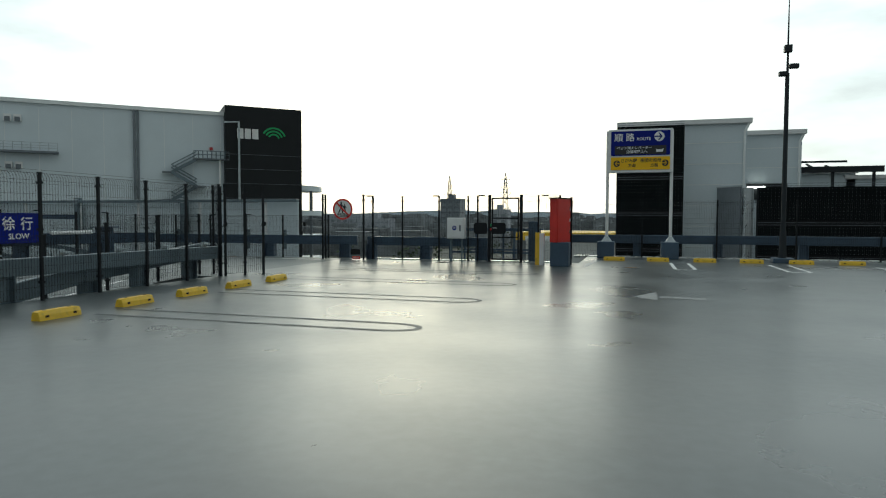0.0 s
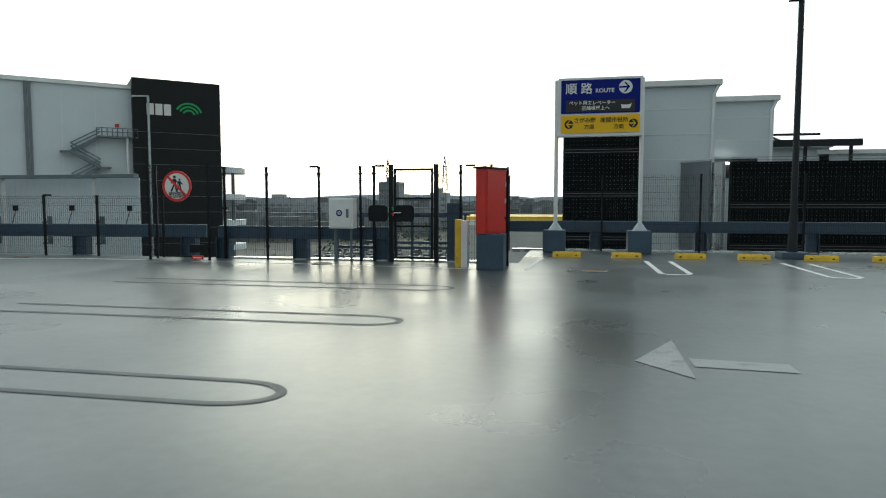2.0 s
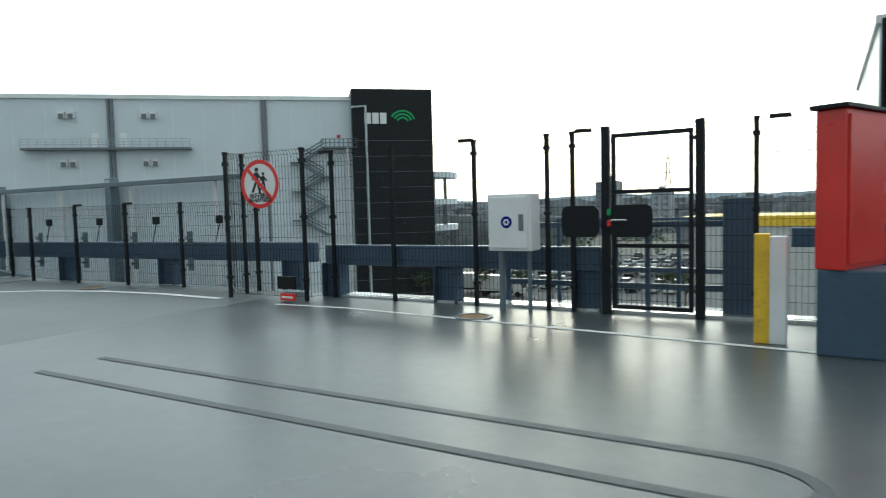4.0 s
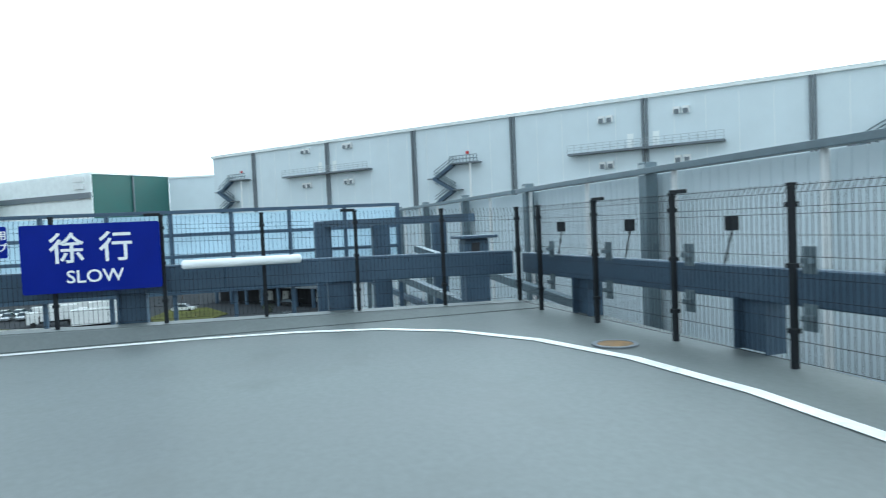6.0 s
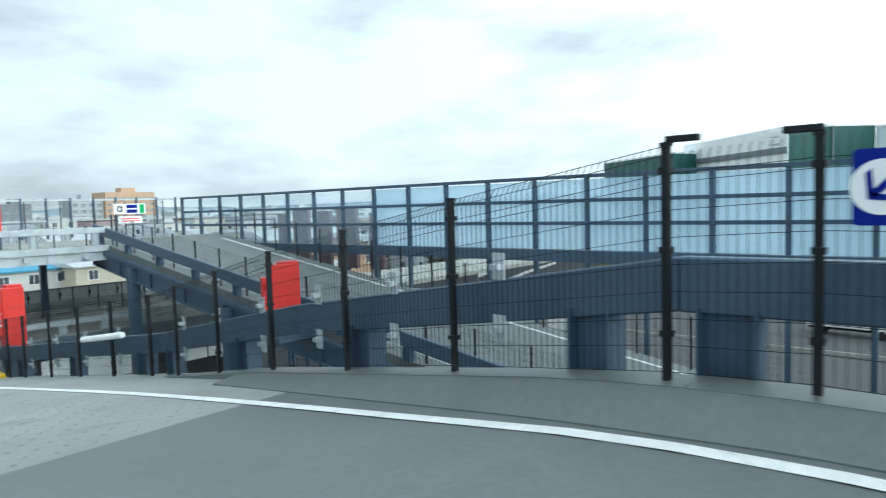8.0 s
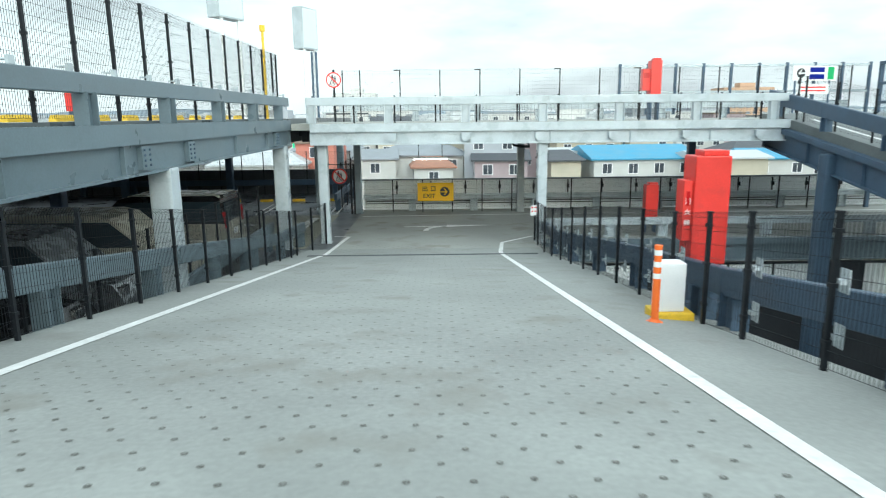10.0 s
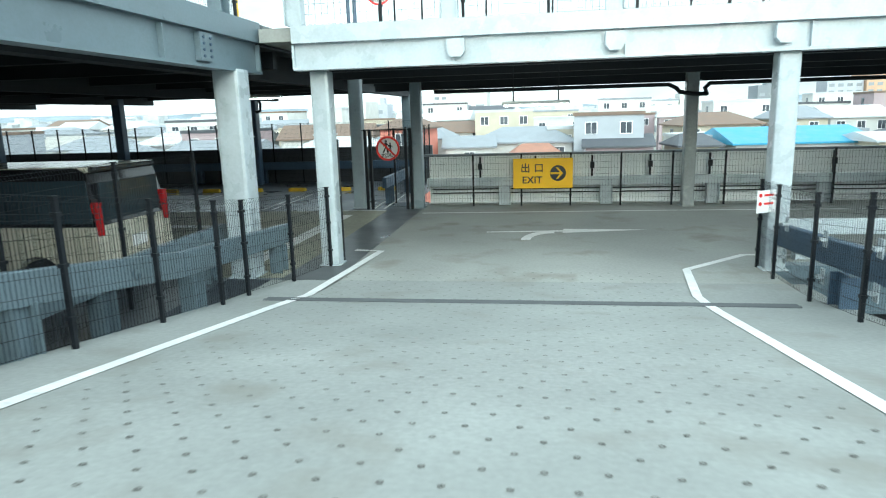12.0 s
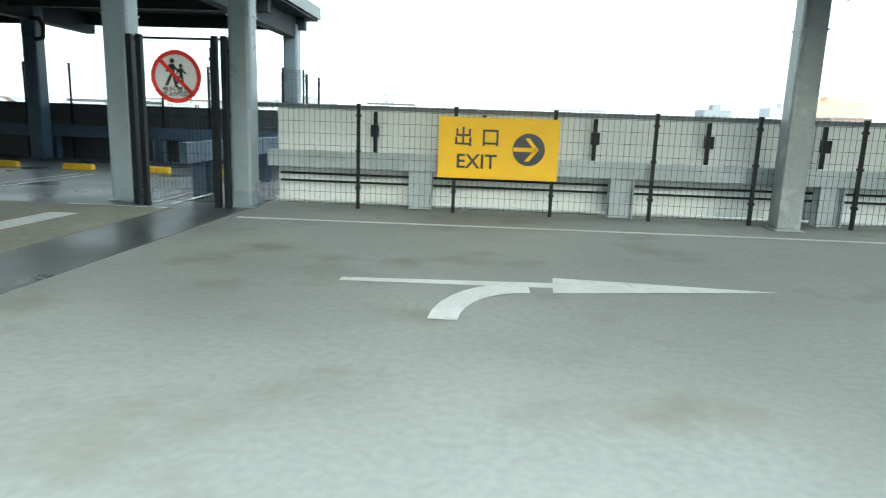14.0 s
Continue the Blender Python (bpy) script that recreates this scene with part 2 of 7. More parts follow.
WALL_G = mat("wall_grey", (0.36, 0.38, 0.41), rough=0.8, var=0.08, scale=0.6)
WALL_T = mat("wall_tan", (0.45, 0.30, 0.20), rough=0.8, var=0.1, scale=0.6)
LETTER = mat("letter_back", (0.13, 0.085, 0.095), rough=0.6, var=0.12)
WALL_P = mat("wall_mauve", (0.36, 0.29, 0.30), rough=0.8, var=0.1, scale=0.6)
ROOF_W = mat("roof_pale_metal", (0.48, 0.50, 0.51), rough=0.5, var=0.08, scale=0.6)
ROOF_L = mat("roof_light_grey", (0.24, 0.26, 0.28), rough=0.6, var=0.12, scale=0.8)
CITYM = mat("city_walls", (0.42, 0.44, 0.45), rough=0.85, var=0.3, scale=0.02, fine=0.3)
# blue-grey in place of leaf green: distance haze is put into the colour
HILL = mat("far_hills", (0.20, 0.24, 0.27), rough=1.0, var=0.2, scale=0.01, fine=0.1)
GROUND = mat("ground_mix", (0.17, 0.165, 0.14), rough=0.9, var=0.35, scale=0.03, fine=0.6, spots=((0.10, 0.12, 0.05), 0.8))
ASPH = mat("asphalt", (0.07, 0.072, 0.075), rough=0.85, var=0.2, scale=0.4, fine=30)
GRASS = mat("dry_grass", (0.11, 0.10, 0.05), rough=0.95, var=0.4, scale=0.3, fine=6)
VERGE = mat("verge_grass", (0.085, 0.088, 0.025), rough=0.95, var=0.45, scale=0.15, fine=3, spec=0.1, spots=((0.12, 0.10, 0.03), 0.7))
LEAF = mat("leaf_green", (0.05, 0.07, 0.032), rough=0.8, var=0.4, scale=1.5)
BARK = mat("bark", (0.10, 0.075, 0.055), rough=0.9, var=0.25)
DARKGREEN = mat("warehouse_green", (0.015, 0.085, 0.075), rough=0.5, var=0.08, scale=0.3)
TEXTW = mat("lettering_white", (0.82, 0.82, 0.82), rough=0.4, var=0.02, bump=0)


# ---- building helpers ----
SOUTH = -2.0
PLAN = Vector((0.0, 0.0, 0.0))


def plan(dy):
    """Set where the plan numbers that follow are counted from, along y."""
    PLAN.y = dy


def boxm(bm, x0, x1, y0, y1, z0, z1, m=None):
    v = [bm.verts.new((x, y, z)) for z in (z0, z1) for y in (y0, y1) for x in (x0, x1)]
    for f in ((0, 2, 3, 1), (4, 5, 7, 6), (0, 1, 5, 4), (2, 6, 7, 3), (0, 4, 6, 2), (1, 3, 7, 5)):
        bm.faces.new([v[i] for i in f])
    if m is not None:
        bmesh.ops.transform(bm, matrix=m, verts=v)
    return v


def boxb(bm, x0, x1, y0, y1, z0, z1, bev=0.01, m=None):
    """A box with softened edges."""
    t = bmesh.new()
    boxm(t, x0, x1, y0, y1, z0, z1)
    bmesh.ops.bevel(t, geom=t.edges[:], offset=bev, segments=2, affect='EDGES', profile=0.6)
    if m is not None:
        t.transform(m)
    merge(bm, t)


def merge(bm, t):
    me = bpy.data.meshes.new("tmp")
    t.to_mesh(me)
    t.free()
    bm.from_mesh(me)
    bpy.data.meshes.remove(me)


def beam(bm, p, q, w, h):
    """A bar from p to q, w wide and h high, its height kept upright."""
    p, q = Vector(p), Vector(q)
    d = (q - p)
    side = Vector((d.y, -d.x, 0))
    side = side.normalized() * w / 2 if side.length > 1e-6 else Vector((w / 2, 0, 0))
    up = Vector((0, 0, h / 2)) if abs(d.x) + abs(d.y) > 1e-6 else Vector((0, h / 2, 0))
    a = [bm.verts.new(p + s * side + u * up) for s, u in ((-1, -1), (1, -1), (1, 1), (-1, 1))]
    b = [bm.verts.new(q + s * side + u * up) for s, u in ((-1, -1), (1, -1), (1, 1), (-1, 1))]
    for i in range(4):
        bm.faces.new((a[i], a[(i + 1) % 4], b[(i + 1) % 4], b[i]))
    bm.faces.new(a[::-1])
    bm.faces.new(b)


def rod(bm, p, q, r, n=10, r2=None):
    p, q = Vector(p), Vector(q)
    d = q - p
    rot = d.to_track_quat('Z', 'Y').to_matrix().to_4x4()
    bmesh.ops.create_cone(bm, cap_ends=True, segments=n, radius1=r, radius2=r if r2 is None else r2, depth=d.length,
                          matrix=Matrix.Translation((p + q) / 2) @ rot)


def thing(name, at, label, category, group="", kind=""):
    ob = new(name)
    ob.empty_display_size = 0.1
    ob.location = Vector(at) + PLAN
    return tagged(ob, label, category, group, kind)


def base_of(ob):
    at = Vector((0, 0, 0))
    while ob is not None:
        at += ob.matrix_basis.translation
        ob = ob.parent
    return at


def part(name, bm, material, parent, label=""):
    me = bpy.data.meshes.new(name)
    bmesh.ops.recalc_face_normals(bm, faces=bm.faces[:])
    bm.to_mesh(me)
    bm.free()
    me.transform(Matrix.Translation(PLAN - base_of(parent)))
    me.materials.append(material)
    ob = new(name, me)
    ob.parent = parent
    return tagged(ob, label) if label else ob


def setting(name, bm, material, label, category):
    me = bpy.data.meshes.new(name)
    bmesh.ops.recalc_face_normals(bm, faces=bm.faces[:])
    bm.to_mesh(me)
    bm.free()
    me.transform(Matrix.Translation(PLAN))
    me.materials.append(material)
    return tagged(new(name, me), label, category, kind="structure")


def poly(bm, pts, z0, z1):
    """A prism over a plan outline."""
    lo = [bm.verts.new((x, y, z0)) for x, y in pts]
    hi = [bm.verts.new((x, y, z1)) for x, y in pts]
    bm.faces.new(lo[::-1])
    bm.faces.new(hi)
    n = len(pts)
    for i in range(n):
        bm.faces.new((lo[i], lo[(i + 1) % n], hi[(i + 1) % n], hi[i]))


def bars(segs, r):
    """Square wires along many straight segments, as one bmesh."""
    verts, faces = [], []
    for p, q in segs:
        p, q = Vector(p), Vector(q)
        d = (q - p).normalized()
        a = d.cross(Vector((0, 0, 1)) if abs(d.z) < 0.9 else Vector((0, 1, 0))).normalized() * r
        b = d.cross(a).normalized() * r
        k = len(verts)
        verts += [p + a + b, p - a + b, p - a - b, p + a - b, q + a + b, q - a + b, q - a - b, q + a - b]
        faces += [(k + i, k + (i + 1) % 4, k + 4 + (i + 1) % 4, k + 4 + i) for i in range(4)]
    me = bpy.data.meshes.new("tmp")
    me.from_pydata(verts, [], faces)
    bm = bmesh.new()
    bm.from_mesh(me)
    bpy.data.meshes.remove(me)
    return bm


def text_mesh(body, size, m, material, parent, name="lettering", align='CENTER', depth=0.002, wide=1.0, bold=0.012):
    """Raised lettering in the built-in font, laid by the pose m (x along the line, y up)."""
    cu = bpy.data.curves.new("tmp", 'FONT')
    cu.body, cu.size, cu.extrude = body, size, depth
    cu.align_x, cu.align_y = align, 'CENTER'
    cu.resolution_u = 3
    cu.offset = size * bold
    o = bpy.data.objects.new("tmp", cu)
    me = bpy.data.meshes.new_from_object(o)
    bpy.data.objects.remove(o)
    bpy.data.curves.remove(cu)
    me.name = name
    me.transform(Matrix.Translation(PLAN - base_of(parent)) @ m @ Matrix.Diagonal((wide, 1, 1, 1)))
    me.materials.clear()
    me.materials.append(material)
    ob = new(name, me)
    ob.parent = parent
    return ob


def facing(x, y, z, yaw):
    """A pose for flat work: x along the face, y up, z out of the face; yaw 0 faces -y."""
    return pose(x, y, z, 90, 0, yaw)


def plate(bm, m, w, h, t=0.004, z=0.0, rad=0.0, cx=0.0, cy=0.0):
    """A flat plate on a face pose, centred at (cx, cy), from z to z + t out of the face."""
    if rad <= 0:
        boxm(bm, cx - w / 2, cx + w / 2, cy - h / 2, cy + h / 2, z, z + t, m)
        return
    pts = []
    for sx, sy, a0 in ((1, 1, 0), (-1, 1, 90), (-1, -1, 180), (1, -1, 270)):
        for k in range(5):
            a = radians(a0 + k * 22.5)
            pts.append((cx + sx * (w / 2 - rad) + rad * math.cos(a), cy + sy * (h / 2 - rad) + rad * math.sin(a)))
    t2 = bmesh.new()
    poly(t2, pts, z, z + t)
    t2.transform(m)
    merge(bm, t2)


def disc(bm, m, r, t=0.004, z=0.0, cx=0.0, cy=0.0, n=40, hole=0.0):
    t2 = bmesh.new()
    if hole <= 0:
        poly(t2, [(cx + r * math.cos(i * math.tau / n), cy + r * math.sin(i * math.tau / n)) for i in range(n)], z, z + t)
    else:
        rows = [[t2.verts.new((cx + q * math.cos(i * math.tau / n), cy + q * math.sin(i * math.tau / n), zz)) for i in range(n)]
                for q, zz in ((r, z), (r, z + t), (hole, z + t), (hole, z))]
        for a in range(4):
            for i in range(n):
                j = (i + 1) % n
                t2.faces.new((rows[a][i], rows[a][j], rows[(a + 1) % 4][j], rows[(a + 1) % 4][i]))
    t2.transform(m)
    merge(bm, t2)


def shape(bm, m, pts, t=0.004, z=0.0):
    t2 = bmesh.new()
    poly(t2, pts, z, z + t)
    t2.transform(m)
    merge(bm, t2)


RAMP_TOP, RAMP_LOW, LOW = 13.0, -13.5, -3.9


def ramp_z(y):
    """Height of the down ramp along its length, with eased ends."""
    y = y + PLAN.y
    s = -LOW / (RAMP_TOP - RAMP_LOW)
    if y >= RAMP_TOP + 1:
        return 0.0
    if y <= RAMP_LOW - 1:
        return LOW
    z = -s * (RAMP_TOP - y)
    if y > RAMP_TOP - 1:
        u = RAMP_TOP + 1 - y
        return -s * u * u / 4
    if y < RAMP_LOW + 1:
        u = y - RAMP_LOW + 1
        return LOW + s * u * u / 4
    return z


WEST = ((20.3, -12.0), (12.75, -12.0), (4.0, -13.28), (-2.0, -13.05), (-15.3, -13.1))


def west_drop(y):
    """How far the outer shoulder of the ramp lies below the lane."""
    y = y + PLAN.y
    return 0.14 * min(max((8.0 - y) / 4.0, 0.0), 1.0) * min(max((y + 7.0) / 4.0, 0.15), 1.0) * min(max((y + 14.0) / 3.0, 0.0), 1.0)


def west_z(y):
    """Height of the foot of that fence, on its low kerb."""
    w = y + PLAN.y
    return ramp_z(y) - west_drop(y) + 0.17 * min(max((w - 4.0) / 8.0, 0.0), 1.0) - 0.016 * max(w - 13.0, 0.0)


def west_x(y):
    """Plan line of the fence on the outer side of the landing and ramp."""
    y = y + PLAN.y
    for (ya, xa), (yb, xb) in zip(WEST, WEST[1:]):
        if y >= yb:
            return xa + (xb - xa) * (ya - y) / (ya - yb)
    return WEST[-1][1]


def bridge_z(y):
    return -0.16


def flat(y):
    return 0.0


def low_flat(y):
    return LOW


UP_SLOPE = 0.155


def up_z(y):
    """Height of the up ramp, which rises towards -y."""
    return max(min(0.0, -UP_SLOPE * (y + PLAN.y + 16.2)), LOW)

# ---- ground and decks ----
bm = bmesh.new()
bmesh.ops.create_grid(bm, x_segments=40, y_segments=40, size=2500)
for v in bm.verts:
    v.co.z = -13.5
setting("ground", bm, GROUND, "flat ground of soil, grass and paving far below the car park", "ground")

DW, NF, NF2 = -5.35, 20.75, 24.45          # deck edges: west, north by the gate, north by the sign
bm = bmesh.new()
poly(bm, [(DW, -31.0), (60, -31.0), (60, NF2), (1.55, NF2), (1.55, NF), (DW, NF)], -0.28, 0.0)
setting("floor", bm, DECK, "grey coated rooftop parking deck with a damp sheen", "parking deck")

bm = bmesh.new()
poly(bm, [(DW, NF), (DW, 14.05), (-12.35, 14.05), (-12.35, NF)], -0.28, -0.004)
setting("ramp_landing", bm, LANDING, "grey coated landing at the head of the ramp", "landing")

def ribbon(x0, x1, ys, zf, thick, name, material, label, category, dz=0.0, edge=None, fall=None):
    """A slab along y; where edge is given, it falls from there to its outer side."""
    bm = bmesh.new()
    rows = []
    for y in ys:
        z = zf(y) + dz
        xa = x0(y) if callable(x0) else x0
        outline = [(xa, z - thick), (x1, z - thick), (x1, z)]
        if edge is not None:
            outline.append((edge, z))
        outline.append((xa, z - (fall(y) if fall else 0.0)))
        rows.append([bm.verts.new((x, y, zz)) for x, zz in outline])
    n = len(rows[0])
    for a, b in zip(rows, rows[1:]):
        for i in range(n):
            bm.faces.new((a[i], a[(i + 1) % n], b[(i + 1) % n], b[i]))
    bm.faces.new(rows[0])
    bm.faces.new(rows[-1][::-1])
    return setting(name, bm, material, label, category)

plan(SOUTH)
ys = [16.05 - i * 0.45 for i in range(12)]
ribbon(lambda y: west_x(y) - 0.32, -5.85, ys, ramp_z, 0.25, "ramp_head", LANDING, "grey coated head of the ramp", "ramp", dz=-0.004)
ys = [11.1 - i * 0.45 for i in range(52)] + [-12.3]
ribbon(lambda y: west_x(y) - 0.32, -5.85, ys, ramp_z, 0.25, "ramp_down", RAMPC, "pale concrete ramp with ring-shaped anti-slip grooves", "ramp", dz=-0.004, edge=-11.95, fall=west_drop)
ribbon(-27.0, -20.75, [14 - i * 0.7 for i in range(41)] + [-14.9], up_z, 0.3, "ramp_up", LANDING, "grey concrete ramp climbing to the bridge", "ramp")

bm = bmesh.new()
poly(bm, [(-6.85, -12.3), (-13.25, -12.3), (-13.25, -13.7), (-60, -13.7), (-60, -20.9), (-6.85, -20.9)], LOW - 0.3, LOW - 0.004)
setting("lower_lane", bm, CONC, "pale stained concrete lane on the lower parking level", "lane")
bm = bmesh.new()
poly(bm, [(-6.85, -12.3), (-6.85, -20.0), (-6.0, -20.0), (-6.0, -12.3)], LOW - 0.3, LOW)
setting("joint_plate", bm, PLATE, "dark steel joint plate across the lane entrance", "steel plate")
bm = bmesh.new()
poly(bm, [(-6.0, -12.3), (-6.0, -20.0), (-6.8, -20.0), (-6.8, -21.0), (-5.95, -21.0), (-5.95, -27.15), (60, -27.15), (60, 30), (-5.15, 30), (-5.15, -12.3)], LOW - 0.3, LOW - 0.002)
setting("lower_floor", bm, LOWDARK, "dark grey coated floor of the lower parking level", "parking deck")
bm = bmesh.new()
poly(bm, [(-5.99, -19.38), (14, -19.38), (14, -12.4), (-5.99, -12.4)], LOW - 0.002, LOW + 0.004)
setting("lower_aisle", bm, AISLE, "stained concrete aisle tinted by the light on it, beside the steel plate", "lane")
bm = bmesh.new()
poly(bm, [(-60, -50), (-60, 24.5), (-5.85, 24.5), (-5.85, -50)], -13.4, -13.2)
setting("yard", bm, YARD, "asphalt yard under the ramps, shade put into its dark colour", "yard")

# bridge over the lower lane
bm = bmesh.new()
poly(bm, [(DW - 0.25, -13.15), (-27.2, -13.15), (-27.2, -20.6), (DW - 0.25, -20.6)], -0.36, -0.16)
setting("bridge_deck", bm, CONC, "concrete bridge deck over the lower lane", "bridge")
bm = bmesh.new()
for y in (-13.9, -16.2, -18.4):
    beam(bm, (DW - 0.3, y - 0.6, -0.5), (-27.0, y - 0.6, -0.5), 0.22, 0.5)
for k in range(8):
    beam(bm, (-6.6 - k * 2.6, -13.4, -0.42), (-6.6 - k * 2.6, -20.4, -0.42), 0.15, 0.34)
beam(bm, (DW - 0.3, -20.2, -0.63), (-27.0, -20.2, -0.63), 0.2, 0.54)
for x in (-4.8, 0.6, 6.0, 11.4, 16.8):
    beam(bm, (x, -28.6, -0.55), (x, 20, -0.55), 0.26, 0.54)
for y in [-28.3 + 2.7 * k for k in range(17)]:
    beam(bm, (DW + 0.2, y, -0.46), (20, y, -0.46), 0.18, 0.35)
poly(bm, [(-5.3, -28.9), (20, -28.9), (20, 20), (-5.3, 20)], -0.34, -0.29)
setting("ceiling", bm, SOFFIT, "ribbed steel underside of the upper deck, darkened for its shade", "ceiling")


# ---- steel edge beams, guard rails, fences ----
def girder(name, p, q, label, h=0.7, flange=0.26, stiff=1.25, fl_h=0.3, material=STEEL, splices=()):
    """An I-shaped edge girder with flanges, web and stiffener plates."""
    g = thing(name, ((p[0] + q[0]) / 2, (p[1] + q[1]) / 2, min(p[2], q[2]) - h), label, "girder")
    p, q = Vector(p), Vector(q)
    off = Vector((0, 0, 1))
    for nm, dz, w, hh in (("top_flange", -fl_h / 2, flange, fl_h), ("web", -fl_h - (h - fl_h - 0.04) / 2, 0.05, h - fl_h - 0.04), ("bottom_flange", -h + 0.02, flange * 0.9, 0.04)):
        bm = bmesh.new()
        beam(bm, p + off * dz, q + off * dz, w, hh)
        part(nm, bm, material, g)
    L = (q - p).length
    n = max(int(L / stiff), 1)
    for i in range(n + 1):
        c = p.lerp(q, i / n)
        d = (q - p).normalized()
        bm = bmesh.new()
        beam(bm, c - d * 0.015 + off * (-(h + fl_h) / 2), c + d * 0.015 + off * (-(h + fl_h) / 2), flange * 0.75, h - fl_h - 0.04)
        part("stiffener", bm, material, g)
    if splices:
        for y in splices:
            bm = bmesh.new()
            boxm(bm, p.x - flange * 0.42, p.x - 0.028, y - 0.17, y + 0.17, p.z - h + 0.08, p.z - fl_h - 0.03)
            sp = part("splice_plate", bm, material, g)
            bm = bmesh.new()
            for zz in (0.14, 0.22, 0.30, 0.38):
                for dy in (-0.09, 0.09):
                    rod(bm, (p.x - flange * 0.42 - 0.02, y + dy, p.z - h + zz), (p.x - flange * 0.42, y + dy, p.z - h + zz), 0.02, 6)
            tagged(part("bolts", bm, STEEL_B, sp), kind="stuff")
    return g


def guard_rail(pts, zf, z0, z1, label, material=STEEL_B, thick=0.12, post_w=0.26, pitch=2.4, first=0.6, drop=0.0, group="guard rails", clips=0, brackets=(), bracket_m=STEEL_M):
    """A box-beam vehicle guard rail on steel posts along a plan line."""
    p, q = Vector((*pts[0], 0)), Vector((*pts[1], 0))
    L = (q - p).length
    g = thing("guard_rail", (p.x, p.y, zf(p.y)), label, "guard rail", group)
    n = max(1, int(L / 3.0)) if zf not in (flat, low_flat) else 1
    for i in range(n):
        a, b = p.lerp(q, i / n), p.lerp(q, (i + 1) / n)
        bm = bmesh.new()
        beam(bm, (a.x, a.y, zf(a.y) + (z0 + z1) / 2), (b.x, b.y, zf(b.y) + (z0 + z1) / 2), thick, z1 - z0)
        bmesh.ops.bevel(bm, geom=bm.edges[:], offset=0.012, segments=1, affect='EDGES')
        part("rail_beam", bm, material, g)
    d = (q - p).normalized()
    ang = math.atan2(d.y, d.x)
    s = first
    while s < L - 0.1:
        c = p + d * s
        zz = zf(c.y)
        bm = bmesh.new()
        m = Matrix.Translation((c.x, c.y, zz)) @ Matrix.Rotation(ang, 4, 'Z')
        hgt = z0 - drop + 0.02
        w, e, t = post_w / 2, 0.1, 0.012
        outline = [(-w, -e), (-w + 0.018, -e), (-w + 0.018, -t), (w - 0.018, -t), (w - 0.018, -e), (w, -e), (w, e), (w - 0.018, e), (w - 0.018, t), (-w + 0.018, t), (-w + 0.018, e), (-w, e)]
        shape(bm, m, outline, hgt, drop)
        part("rail_post", bm, material, g)
        s += pitch
    for s in brackets:
        c = p + d * s
        bm = bmesh.new()
        m = Matrix.Translation((c.x, c.y, zf(c.y))) @ Matrix.Rotation(ang, 4, 'Z')
        for lo, hi in ((z0 - 0.17, z0 + 0.03), (z1 - 0.03, z1 + 0.17)):
            boxb(bm, -0.06, 0.06, thick / 2, thick / 2 + 0.012, lo, hi, 0.004, m)
            boxm(bm, -0.05, 0.02, thick / 2 + 0.012, thick / 2 + 0.08, (lo + hi) / 2 - 0.02, (lo + hi) / 2 + 0.02, m)
        part("bracket", bm, bracket_m, g)
    s = 0.45
    while clips and s < L - 0.1:
        c = p + d * s
        bm = bmesh.new()
        m = Matrix.Translation((c.x, c.y, zf(c.y))) @ Matrix.Rotation(ang, 4, 'Z')
        boxm(bm, -0.055, 0.055, -0.02, 0.02, z1, z1 + 0.10, m)
        boxm(bm, -0.055, 0.055, 0.02, 0.14, z1 + 0.05, z1 + 0.07, m)
        part("clip_plate", bm, STEEL, g)
        s += clips
    return g


